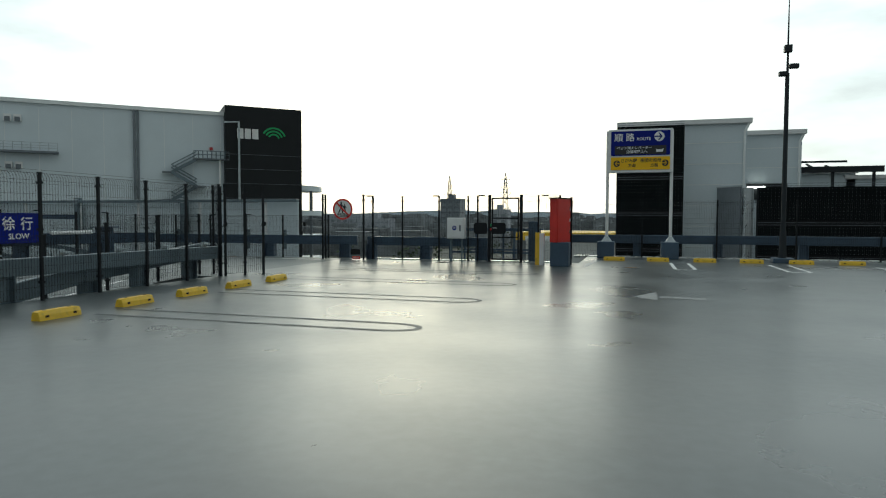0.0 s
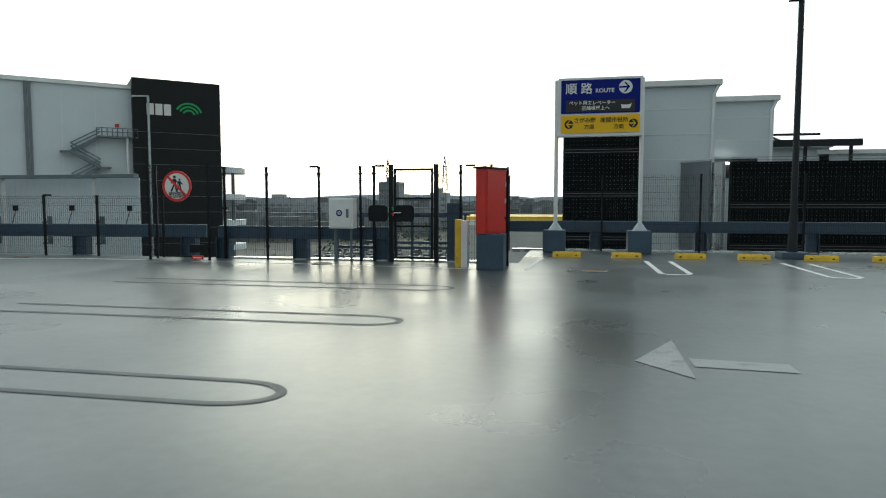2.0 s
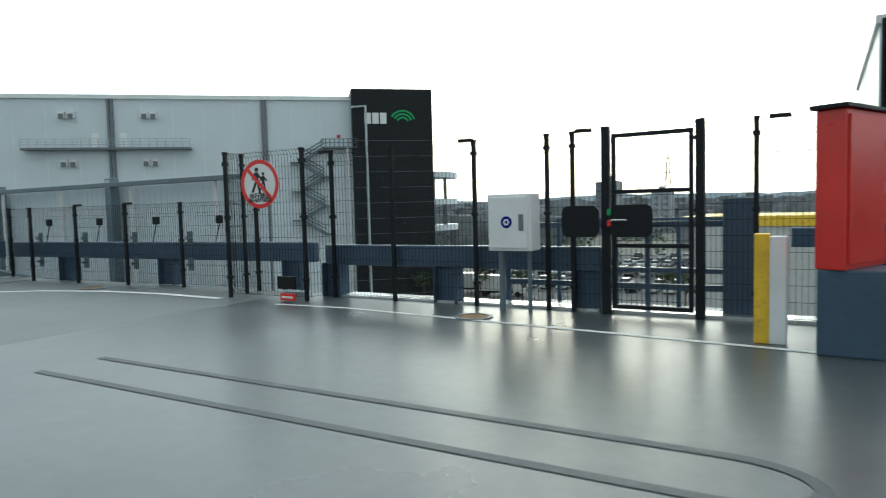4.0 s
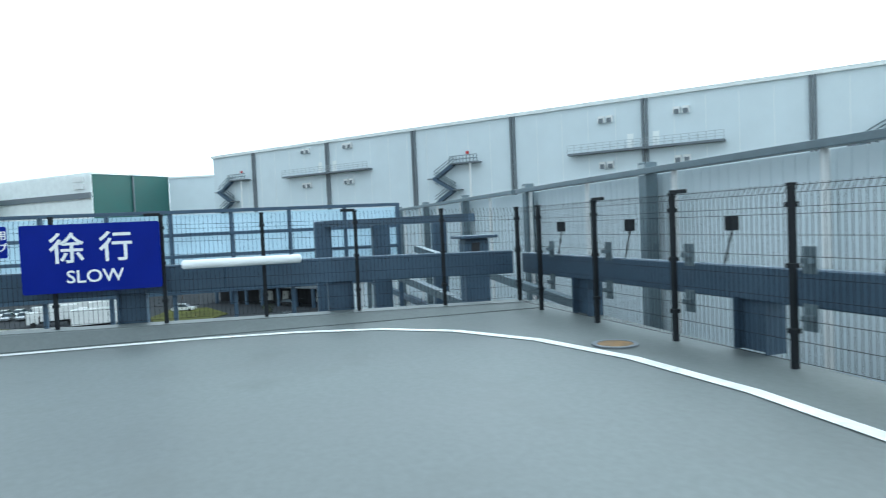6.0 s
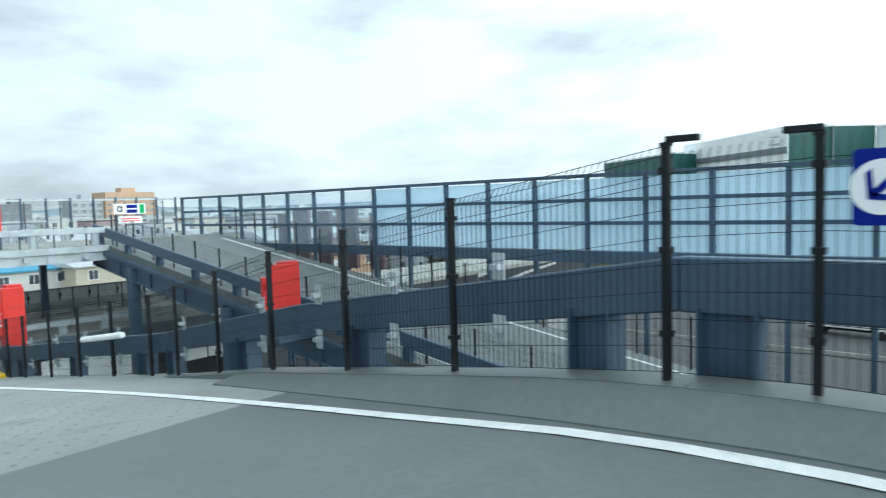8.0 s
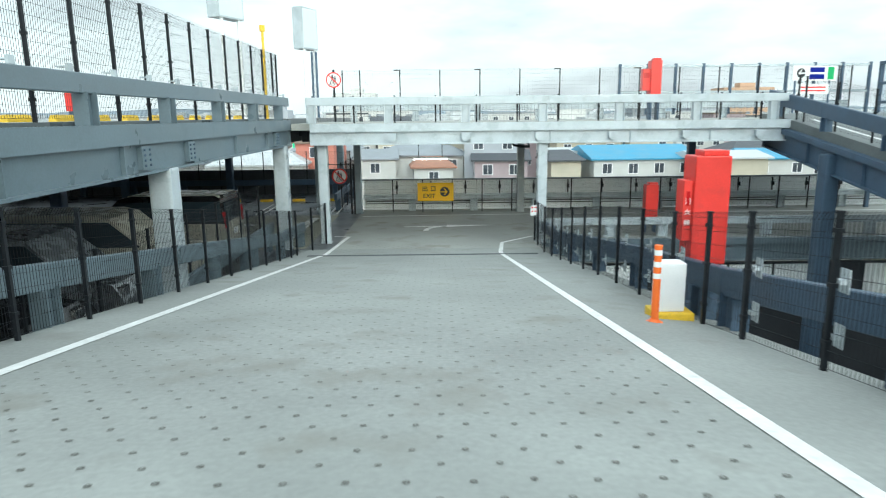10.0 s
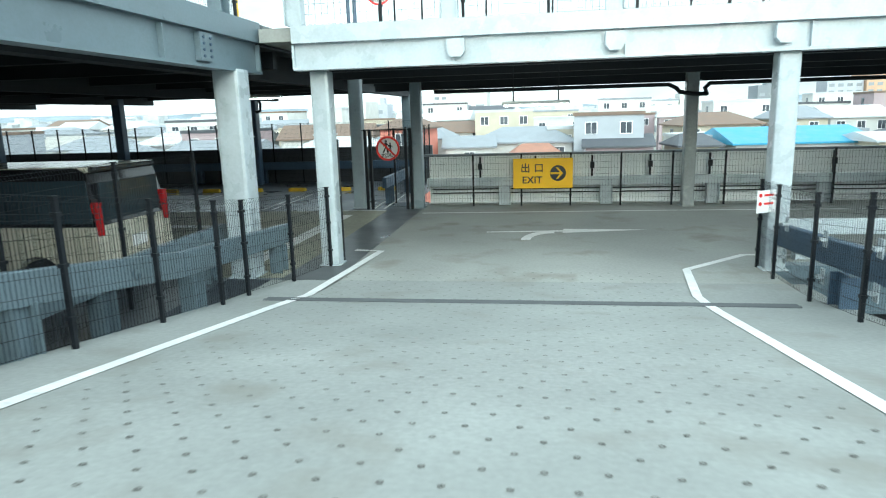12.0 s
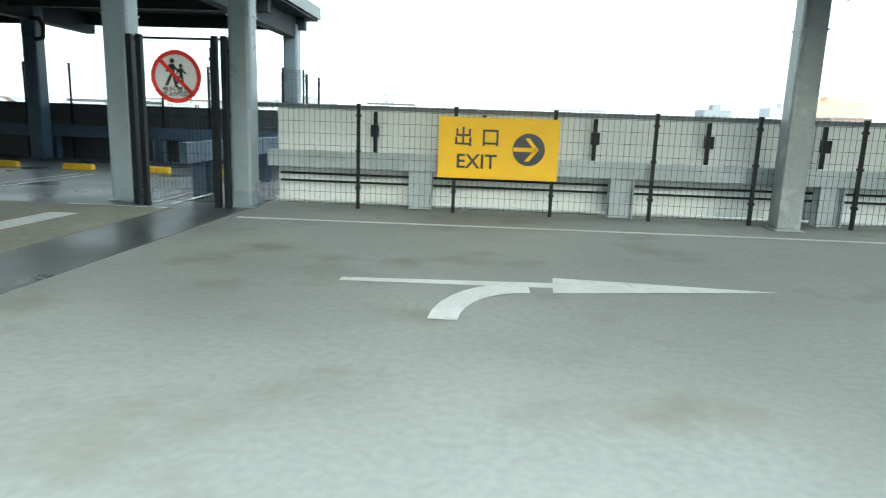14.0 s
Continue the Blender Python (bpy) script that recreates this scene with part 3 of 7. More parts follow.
def fence(pts, zf, h, label, pitch=1.9, first=0.0, wires=0.05, rows=0.15, post=0.042, top_bend=True, clip=True, group="mesh fences", z_low=0.05, last=True, at=()):
    """A black welded-mesh fence: posts with clamps and one wire panel for each bay."""
    p, q = Vector((*pts[0], 0)), Vector((*pts[1], 0))
    L = (q - p).length
    d = (q - p).normalized()
    nrm = Vector((d.y, -d.x, 0))
    g = thing("mesh_fence", (p.x, p.y, zf(p.y)), label, "fence", group)
    stops = [0.0, *at]
    s = L if at else first if first > 0.05 else pitch
    while s < L - 0.25:
        stops.append(s)
        s += pitch
    stops.append(L)
    for k, s in enumerate(stops):
        if k == len(stops) - 1 and not last:
            break
        c = p + d * s
        z = zf(c.y)
        bm = bmesh.new()
        m = Matrix.Translation((c.x, c.y, z)) @ Matrix.Rotation(math.atan2(d.y, d.x), 4, 'Z')
        levels = [(-0.02, 0.0)]
        for zz in (0.25, h * 0.55, h - 0.15) if clip else ():
            levels += [(zz, 0.0), (zz, 0.011), (zz + 0.035, 0.011), (zz + 0.035, 0.0)]
        levels += [(h, 0.0), (h, 0.006), (h + 0.02, 0.006)]
        rings = []
        for zz, grow in levels:
            e = post / 2 + grow
            rings.append([bm.verts.new(m @ Vector((sx * e, sy * e, zz))) for sx, sy in ((-1, -1), (1, -1), (1, 1), (-1, 1))])
        for ra, rb in zip(rings, rings[1:]):
            for i in range(4):
                bm.faces.new((ra[i], ra[(i + 1) % 4], rb[(i + 1) % 4], rb[i]))
        bm.faces.new(rings[0][::-1])
        bm.faces.new(rings[-1])
        part("post", bm, BLACK, g)
    for a, b in zip(stops, stops[1:]):
        A, B = p + d * (a + post / 2), p + d * (b - post / 2)
        segs = []
        za, zb = zf(A.y), zf(B.y)
        n = max(2, int((b - a) / wires))
        for i in range(n + 1):
            c = A.lerp(B, i / n)
            z = za + (zb - za) * i / n
            segs.append(((c.x, c.y, z + z_low), (c.x, c.y, z + h - 0.06)))
            if top_bend:
                segs.append(((c.x, c.y, z + h - 0.06), (c.x + nrm.x * 0.05, c.y + nrm.y * 0.05, z + h + 0.015)))
        zz = z_low
        while zz < h:
            for dz in ((0,) if zz < h - 0.2 else (0, 0.05)):
                segs.append(((A.x, A.y, za + zz + dz), (B.x, B.y, zb + zz + dz)))
            zz += rows
        tagged(part("wire_panel", bars(segs, 0.0019), BLACK, g), kind="stuff")
    return g


def column(x, y, z0, z1, w, label, material=STEEL, collar=True, name="steel_column"):
    g = thing(name, (x, y, z0), label, "column", "steel columns")
    bm = bmesh.new()
    boxb(bm, x - w / 2, x + w / 2, y - w / 2, y + w / 2, z0, z1, 0.05)
    part("shaft", bm, material, g)
    bm = bmesh.new()
    boxb(bm, x - w / 2 - 0.03, x + w / 2 + 0.03, y - w / 2 - 0.03, y + w / 2 + 0.03, z0, z0 + 0.02, 0.006)
    part("base_plate", bm, material, g)
    if collar:
        for zz in (z0 + (z1 - z0) * 0.36, z0 + (z1 - z0) * 0.68):
            bm = bmesh.new()
            boxm(bm, x - w / 2 - 0.004, x + w / 2 + 0.004, y - w / 2 - 0.004, y + w / 2 + 0.004, zz, zz + 0.02)
            part("weld_band", bm, material, g)
    return g


# upper deck, west edge above the ramp
girder("edge_girder", (DW - 0.08, 16.4, -0.05), (DW - 0.08, -13.3, -0.05), "blue-grey steel edge girder carrying the upper deck", h=0.77, fl_h=0.30, stiff=2.62, material=STEEL_M, splices=(-11.6, -5.1, -3.2, 3.3, 5.2))
guard_rail([(DW - 0.12, 16.3), (DW - 0.12, -13.3)], flat, 0.36, 0.62, "grey box-beam guard rail along the upper deck edge", STEEL_M, drop=-0.05, first=2.27, pitch=2.62, clips=1.15)
fence([(DW + 0.12, 16.1), (DW + 0.12, -13.2)], flat, 1.85, "tall black mesh fence along the upper deck edge", pitch=1.066)
for y in (-12.55, -4.15, 4.25, 12.65):
    column(DW - 0.02, y, LOW, -0.78, 0.40, "pale grey square steel column under the deck edge")
# bridge, north edge
girder("edge_girder", (-6.2, -13.05, -0.17), (-20.8, -13.05, -0.17), "pale grey steel edge girder of the bridge", h=0.64, stiff=2.33, fl_h=0.25, material=STEEL)
for k in range(6):
    x = -8.68 - 2.23 * k
    g = thing("drain_spout", (x, -12.9, -0.7), "small pale steel drain spout on the bridge girder", "drain spout", "drain spouts")
    bm = bmesh.new()
    shape(bm, facing(x, -12.94, -0.58, 180), [(-0.13, 0.12), (-0.13, -0.06), (-0.07, -0.13), (0.07, -0.13), (0.13, -0.06), (0.13, 0.12)], 0.1, -0.02)
    part("spout", bm, STEEL, g)
guard_rail([(-6.1, -13.0), (-20.7, -13.0)], bridge_z, 0.53, 0.77, "pale grey guard rail along the bridge", STEEL, pitch=2.33, first=0.15)
fence([(DW - 0.9, -13.3), (-20.7, -13.3)], bridge_z, 0.80, "low black mesh fence along the bridge", pitch=1.25, wires=0.1)
fence([(-6.2, -20.3), (-27.0, -20.3)], bridge_z, 2.02, "tall black mesh fence on the far side of the bridge", pitch=1.63, first=0.71, wires=0.1)
guard_rail([(-6.0, -20.45), (-27.0, -20.45)], bridge_z, 0.42, 0.68, "grey guard rail on the far side of the bridge", STEEL, pitch=2.55)
for x in (-6.48, -13.28):
    column(x, -13.38 if x > -10 else -13.2, LOW, -0.8, 0.30, "slim pale grey steel column under the bridge")
column(-20.45, -19.85, LOW, -0.5, 0.30, "dark blue-grey steel column under the bridge", STEEL_B)
column(-13.45, -19.85, LOW, -0.5, 0.29, "grey steel column with patchy paint under the bridge", PATCHY)
column(-6.75, -19.85, LOW, -0.5, 0.28, "blue-grey steel column beside the gate", STEEL_L)
column(-5.15, -19.95, LOW, -0.5, 0.32, "blue-grey steel column beside the gate", STEEL_L)
for x in (0.6, 6.0, 11.4, 16.8):
    column(x, -26.4, LOW, -0.5, 0.34, "grey steel column on the lower level", STEEL_B)
    column(x, -11.2, LOW, -0.5, 0.34, "grey steel column on the lower level", STEEL_B)
# ramp sides
fence([(-5.98, 16.4), (-6.0, -11.2)], ramp_z, 1.28, "black mesh fence along the ramp", pitch=1.28, last=False)
fence([(-6.0, -11.2), (-6.5, -13.2)], ramp_z, 1.28, "black mesh fence along the ramp", pitch=1.03)
guard_rail([(-5.78, 16.4), (-5.78, -13.3)], ramp_z, 0.40, 0.70, "grey box-beam guard rail beside the ramp", STEEL_M, pitch=2.6, drop=-0.3)
plan(0.0)
for (ya, xa), (yb, xb) in zip(WEST, WEST[1:]):
    top = ya > 19
    fence([(xa, ya), (xb, yb)], west_z, 1.25 if top else 1.30, "black mesh fence at the turn of the ramp" if top else "black mesh fence along the ramp", pitch=1.28, first=1.07 if ya < 0 else 0.0, last=yb < -15,
          at=(1.05, 2.18, 3.31, 4.44, 5.58, 6.81) if top else (1.75, 3.23, 4.72, 6.2, 7.68) if ya > 5 else ())
    guard_rail([(xa - 0.24, ya), (xb - 0.24, yb)], west_z, 0.36, 0.68, "blue-grey guard rail outside the landing fence" if top else "grey box-beam guard rail beside the ramp", STEEL_B, post_w=0.32, pitch=2.45 if top else 2.6, first=2.38 if top else 0.6, drop=-0.3,
               brackets=() if top else [(1.07 if ya < 0 else 1.28) + 1.28 * k + 0.12 for k in range(int((ya - yb) / 1.28))], bracket_m=STEEL)
# low concrete kerb under the landing fence
bm = bmesh.new()
for k in range(32):
    ya, yb = 20.4 - 0.5 * k, 19.9 - 0.5 * k
    beam(bm, (west_x(ya), ya, west_z(ya) - 0.10), (west_x(yb), yb, west_z(yb) - 0.10), 0.30, 0.21)
for k in range(26):
    ends = []
    for y in (20.4 - 0.5 * k, 19.9 - 0.5 * k):
        x, z, lane = west_x(y) + 0.14, west_z(y), ramp_z(y)
        ends.append([bm.verts.new(p) for p in ((x, y, z + 0.004), (x + 0.05, y, z - 0.012), (x + 0.30, y, lane + 0.006), (x + 0.30, y, lane - 0.12), (x, y, lane - 0.12))])
    for i in range(5):
        bm.faces.new((ends[0][i], ends[0][(i + 1) % 5], ends[1][(i + 1) % 5], ends[1][i]))
bmesh.ops.recalc_face_normals(bm, faces=bm.faces)
setting("kerb", bm, LANDING, "low grey concrete kerb easing up from the lane to the landing fence", "kerb")
fence([(-6.05, 20.68), (-12.0, 20.3)], flat, 1.3, "black mesh fence along the landing", at=(1.53, 2.80, 4.07, 5.34))
guard_rail([(-5.2, 20.98), (-12.3, 20.54)], flat, 0.41, 0.69, "blue-grey guard rail outside the landing fence", STEEL_B, post_w=0.34, pitch=2.57, first=0.4, brackets=(2.42, 3.69, 4.97, 6.24))
# cage posts with the warning sign, and the tall fence by the gate
fence([(-5.91, 20.03), (-6.0, 20.4)], flat, 1.92, "tall black mesh return fence at the lane mouth", pitch=0.2)
fence([(-5.91, 20.03), (-4.62, 20.1)], flat, 1.9, "tall black mesh fence panel carrying the warning sign", pitch=2.0)
fence([(-4.62, 20.1), (-4.49, 20.5)], flat, 1.88, "tall black mesh fence panel at the lane mouth", pitch=0.8)
fence([(-4.49, 20.5), (-0.92, 20.5)], flat, 1.86, "tall black mesh fence beside the gate", at=(0.94, 2.07, 2.94, 3.22))
fence([(-0.04, 20.5), (1.05, 20.5)], flat, 1.86, "tall black mesh fence beside the gate", pitch=0.5)
guard_rail([(-4.7, 20.62), (-1.0, 20.62)], flat, 0.42, 0.68, "grey guard rail outside the rooftop fence", STEEL_B, post_w=0.30, pitch=1.72, first=0.12)
fence([(1.0, 20.6), (1.02, 24.2)], flat, 1.8, "black mesh fence round the parking bays", pitch=1.8)
fence([(1.02, 24.2), (40, 24.2)], flat, 1.8, "black mesh fence behind the parking bays", pitch=2.22, first=0.0)
guard_rail([(0.6, 24.33), (40, 24.33)], flat, 0.45, 0.72, "grey guard rail behind the parking bays", STEEL_B, pitch=2.4, first=2.5)
# deck west side by the lane mouth
fence([(-5.15, 14.15), (-4.75, 14.95)], flat, 1.9, "tall black mesh return fence at the lane mouth", pitch=0.45)
fence([(-5.3, 14.15), (-5.7, 14.5)], flat, 1.9, "tall black mesh return fence at the lane mouth", pitch=0.3)
# bright plates along the deck's north edge
bm = bmesh.new()
boxm(bm, -4.45, 1.0, 20.56, 20.86, -0.05, 0.03)
setting("edge_plate", bm, EDGEPL, "bright metal edge plate under the rooftop fence", "edge plate")
bm = bmesh.new()
boxm(bm, 1.1, 40, 24.26, 24.6, -0.05, 0.03)
setting("edge_plate", bm, EDGEPL, "bright metal edge plate behind the parking bays", "edge plate")
plan(SOUTH)
# lower lane, far side
fence([(-6.6, -20.1), (-40, -20.1)], low_flat, 1.32, "black mesh fence along the lower lane", pitch=1.245, first=1.55, wires=0.07)
guard_rail([(-6.9, -20.3), (-40, -20.3)], low_flat, 0.50, 0.72, "grey guard rail behind the lower fence", STEEL, post_w=0.3, pitch=2.6, first=2.05)
bm = bmesh.new()
for k in range(28):
    boxm(bm, -6.9 - 1.2 * k - 1.19, -6.9 - 1.2 * k, -20.75, -20.7, LOW + 0.02, LOW + 1.27)
setting("wall_south", bm, LOUVRE, "pale panel parapet behind the lower fence", "parapet")
bm = bmesh.new()
boxm(bm, -6.5, -40, -20.72, -20.62, LOW + 1.27, LOW + 1.33)
setting("parapet_coping", bm, GREYW, "dark metal coping on the parapet", "coping")
bm = bmesh.new()
boxm(bm, -5.95, 40, -27.1, -26.95, LOW, LOW + 1.29)
setting("wall_lower_south", bm, DARKW, "dark parapet of the lower parking level", "parapet")
guard_rail([(-5.3, -26.7), (30, -26.7)], low_flat, 0.51, 0.8, "blue-grey guard rail before the dark parapet", STEEL_B, pitch=2.6)
column(-4.8, -28.3, -13.2, -0.5, 0.36, "grey steel column at the far corner of the deck", STEEL_M)
fence([(-5.5, -26.85), (30, -26.85)], low_flat, 2.2, "black mesh fence inside the dark parapet", pitch=1.12)
fence([(-5.9, -20.9), (-5.9, -26.7)], low_flat, 2.03, "black mesh fence along the deck side", pitch=1.6, wires=0.1)
guard_rail([(-5.72, -20.3), (-5.72, -26.6)], low_flat, 0.47, 0.76, "blue-grey guard rail along the deck side", STEEL_B, pitch=2.6)
# lower lane, near side beyond the foot of the ramp
guard_rail([(-13.45, -13.85), (-40, -13.85)], low_flat, 0.40, 0.64, "pale grey guard rail along the lower lane", STEEL, post_w=0.3, pitch=1.7, first=0.5)
girder("edge_girder", (-13.3, -13.58, LOW - 0.01), (-40, -13.58, LOW - 0.01), "blue-grey steel edge girder of the lower lane", h=0.75, stiff=2.33, fl_h=0.2, material=STEEL_M)
s = thing("panel_wall", (-20, -13.7, -8), "pale ribbed panels of the storey below the lower lane", "panel wall")
for k in range(9):
    x0 = -13.6 - 1.5 * k
    if k % 4 == 2:
        continue
    bm = bmesh.new()
    for i in range(9):
        boxm(bm, x0 - 1.4 + i * 0.155, x0 - 1.4 + i * 0.155 + 0.11, -13.70, -13.68, -6.1, -4.85)
    boxm(bm, x0 - 1.4, x0, -13.76, -13.70, -6.1, -4.85)
    part("panel", bm, LOUVRE, s)
# dark slab stands in for shade behind the gaps and below the panels
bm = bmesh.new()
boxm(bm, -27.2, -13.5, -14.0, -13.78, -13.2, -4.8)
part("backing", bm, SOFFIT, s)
# up ramp
fence([(-20.95, 13), (-20.95, -13)], up_z, 1.3, "black mesh fence along the rising ramp", pitch=1.6, wires=0.1)
guard_rail([(-20.7, 13), (-20.7, -14.2)], up_z, 0.35, 0.75, "blue-grey guard rail along the rising ramp", STEEL_B, pitch=2.6)
girder("ramp_girder", (-20.68, -14.2, -0.26), (-20.68, 11.5, -4.24), "blue-grey sloping steel girder under the rising ramp", h=0.78, flange=0.3, stiff=2.6, fl_h=0.16, material=STEEL_B)
for y in (-10.5, -3.6, 3.5):
    column(-20.6, y, -13.2, up_z(y) - 0.5, 0.4, "blue-grey steel column under the rising ramp", STEEL_B)
fence([(-26.8, 13), (-26.8, -14)], up_z, 1.5, "black mesh fence along the rising ramp", pitch=1.6, wires=0.1)



plan(0.0)
# ---- rooftop deck: markings ----
def stripe(name, pts, w, z, material, label, category="road marking", group="road markings", zf=None):
    """A painted band along a plan line."""
    bm = bmesh.new()
    vs = []
    for i, (x, y) in enumerate(pts):
        a = Vector(pts[max(i - 1, 0)])
        b = Vector(pts[min(i + 1, len(pts) - 1)])
        d = (b - a).normalized()
        n = Vector((-d.y, d.x)) * w / 2
        zz = z + (zf(y) if zf else 0)
        vs.append((bm.verts.new((x + n.x, y + n.y, zz)), bm.verts.new((x - n.x, y - n.y, zz))))
    for a, b in zip(vs, vs[1:]):
        bm.faces.new((a[0], a[1], b[1], b[0]))
    for f in bm.faces:
        if f.normal.z < 0:
            f.normal_flip()
    me = bpy.data.meshes.new(name)
    bm.to_mesh(me)
    bm.free()
    me.transform(Matrix.Translation(PLAN))
    me.materials.append(material)
    return tagged(new(name, me), label, category, group, "structure")


def hairpin(x_tip, y, length, half):
    """Outline of a painted-out bay divider: two lines joined by a round end."""
    pts = [(x_tip - length, y + half)]
    pts += [(x_tip - half * 1.6 + half * 1.6 * math.cos(a), y + half * math.sin(a)) for a in [math.pi / 2 - k * math.pi / 12 for k in range(13)]]
    return pts + [(x_tip - length, y - half)]


for xt, y, ln in ((0.95, 14.25, 4.6), (0.88, 11.75, 4.3), (1.0, 16.75, 5.0), (0.8, 9.2, 4.2)):
    stripe("bay_marking", hairpin(xt, y, ln, 0.24), 0.07, 0.004, GHOST, "painted-out dark bay marking on the deck coating")
for x in (4.0, 6.5, 9.0, 11.5, 14.0, 16.5):
    stripe("bay_marking", [(x, 21.6), (x, 19.25), (x + 0.1, 19.12), (x + 0.36, 19.12), (x + 0.46, 19.25), (x + 0.46, 21.6)], 0.09, 0.004, LINE, "white double bay line on the deck")
stripe("bay_marking", [(1.95, 21.9), (1.8, 19.4)], 0.09, 0.004, LINE, "white bay line on the deck")
stripe("edge_line", [(-4.8, 19.73), (-3.7, 19.8), (1.0, 19.35)], 0.07, 0.004, LINE, "thin white edge line along the rooftop fence")
# worn double arrow
bm = bmesh.new()
for pts in (((3.05, 13.05), (3.42, 13.85), (3.40, 12.62)), ((3.45, 13.2), (4.12, 13.15), (4.12, 12.9), (3.45, 12.95))):
    bm.faces.new([bm.verts.new((x, y, 0.004)) for x, y in pts])
for f in bm.faces:
    f.normal_update()
    if f.normal.z < 0:
        f.normal_flip()
setting("arrow_marking", bm, FADED, "worn pale double arrow on the deck", "road marking")


def wheel_stop(x, y, z, yaw, label, group):
    """A moulded wheel stop with sloped sides, bolt holes and small reflectors."""
    g = thing("wheel_stop", (0, 0, 0), label, "wheel stop", group)
    bm = bmesh.new()
    L, W, H = 0.60, 0.15, 0.115
    pr = [(-W / 2, 0), (W / 2, 0), (W / 2 * 0.86, H * 0.55), (W / 2 * 0.55, H), (-W / 2 * 0.55, H), (-W / 2 * 0.86, H * 0.55)]
    rows = []
    for xx, s in ((-L / 2, 0.9), (-L / 2 + 0.05, 1), (L / 2 - 0.05, 1), (L / 2, 0.9)):
        rows.append([bm.verts.new((xx, a * s, b * (s if b else 1))) for a, b in pr])
    for a, b in zip(rows, rows[1:]):
        for i in range(6):
            bm.faces.new((a[i], a[(i + 1) % 6], b[(i + 1) % 6], b[i]))
    bm.faces.new(rows[0][::-1])
    bm.faces.new(rows[-1])
    part("body", bm, YEL, g)
    for xx in (-0.18, 0.18):
        bm = bmesh.new()
        rod(bm, (xx, 0, H - 0.004), (xx, 0, H + 0.003), 0.022, 8)
        part("bolt", bm, DARKBOX, g)
    for xx in (-0.2, 0.2):
        bm = bmesh.new()
        boxm(bm, xx - 0.022, xx + 0.022, -W / 2 * 0.95 - 0.004, -W / 2 * 0.9, 0.035, 0.06)
        part("reflector", bm, DARKBOX, g)
    g.matrix_basis = pose(x, y, z, 0, 0, yaw)
    return g


first_stop = wheel_stop(2.45, 22.3, 0, 0, "yellow moulded wheel stop on the grey deck", "wheel stops")
for x in (3.68, 4.95, 6.17, 7.42, 8.65, 9.9, 11.1, 12.4, 13.6, 14.9):
    copy_thing(first_stop, pose(x, 22.3, 0, 0, 0, random.uniform(-2, 2)))
for k, y in enumerate((13.6, 12.35, 11.1, 9.88, 8.6, 7.35, 6.1, 4.85, 3.6, 2.35, 1.1, -0.15, -1.4, -2.65, -3.9, -5.15, -6.4, -7.65, -8.9, -10.15, -11.4, -12.65, -13.9, -15.15, -16.4)):
    copy_thing(first_stop, pose(-3.62, y, 0, 0, 0, 90 + random.uniform(-2, 2)))
for k in range(7):
    copy_thing(first_stop, pose(-4.91 + k * 1.54, -24.0 + SOUTH, LOW, 0, 0, random.uniform(-2, 2)))

# ---- gate and boxes by the rooftop fence ----
g = thing("gate", (-0.48, 20.5, 0), "closed black mesh service gate with perforated lock guards", "gate")
bm = bmesh.new()
for x in (-0.92, -0.02):
    boxb(bm, x - 0.04, x + 0.04, 20.46, 20.54, 0, 1.9, 0.006)
part("gate_post", bm, BLACK, g)
bm = bmesh.new()
for z in (0.06, 0.68, 1.22, 1.78):
    boxm(bm, -0.86, -0.08, 20.48, 20.52, z, z + 0.04)
for x in (-0.86, -0.12):
    boxm(bm, x, x + 0.04, 20.478, 20.522, 0.06, 1.82)
part("gate_frame", bm, BLACK, g)
segs = [((-0.82 + 0.05 * k, 20.5, 0.1), (-0.82 + 0.05 * k, 20.5, 1.78)) for k in range(15)]
segs += [((-0.84, 20.5, 0.15 + 0.15 * k), (-0.1, 20.5, 0.15 + 0.15 * k)) for k in range(11)]
tagged(part("wire_panel", bars(segs, 0.0021), BLACK, g), kind="stuff")
for x0, x1 in ((-1.36, -0.97), (-0.86, -0.44)):
    bm = bmesh.new()
    m = facing((x0 + x1) / 2, 20.42, 0.95, 0)
    plate(bm, m, x1 - x0, 0.32, 0.012, rad=0.07)
    part("lock_guard", bm, BLACK, g)
bm = bmesh.new()
rod(bm, (-0.83, 20.36, 0.96), (-0.68, 20.36, 0.96), 0.012)
part("lever", bm, CHROME, g)
for z, lock_m in ((1.01, GREEN), (0.90, SIGNRED)):
    bm = bmesh.new()
    boxb(bm, -0.88, -0.845, 20.385, 20.41, z, z + 0.06, 0.005)
    part("lock_plate", bm, lock_m, g, "small green plate" if z > 1 else "small red plate")

g = thing("valve_cabinet", (-1.9, 20.2, 0), "white metal cabinet on a post with a round blue emblem", "cabinet")
bm = bmesh.new()
boxb(bm, -2.07, -1.58, 20.12, 20.36, 0.66, 1.25, 0.012)
part("body", bm, WHITE, g)
bm = bmesh.new()
boxb(bm, -2.045, -1.62, 20.10, 20.125, 0.69, 1.22, 0.006)
d = part("door", bm, WHITE, g)
bm = bmesh.new()
disc(bm, facing(-1.85, 20.1, 0.96, 0), 0.062, 0.004, hole=0.045)
disc(bm, facing(-1.85, 20.1, 0.96, 0), 0.05, 0.002)
part("emblem", bm, BLUE, d, "round blue emblem")
bm = bmesh.new()
for k in range(6):
    a = k * math.pi / 3
    disc(bm, facing(-1.85, 20.097, 0.96, 0), 0.012, 0.003, cx=0.025 * math.cos(a), cy=0.025 * math.sin(a), n=8)
part("emblem_star", bm, WHITE, d)
bm = bmesh.new()
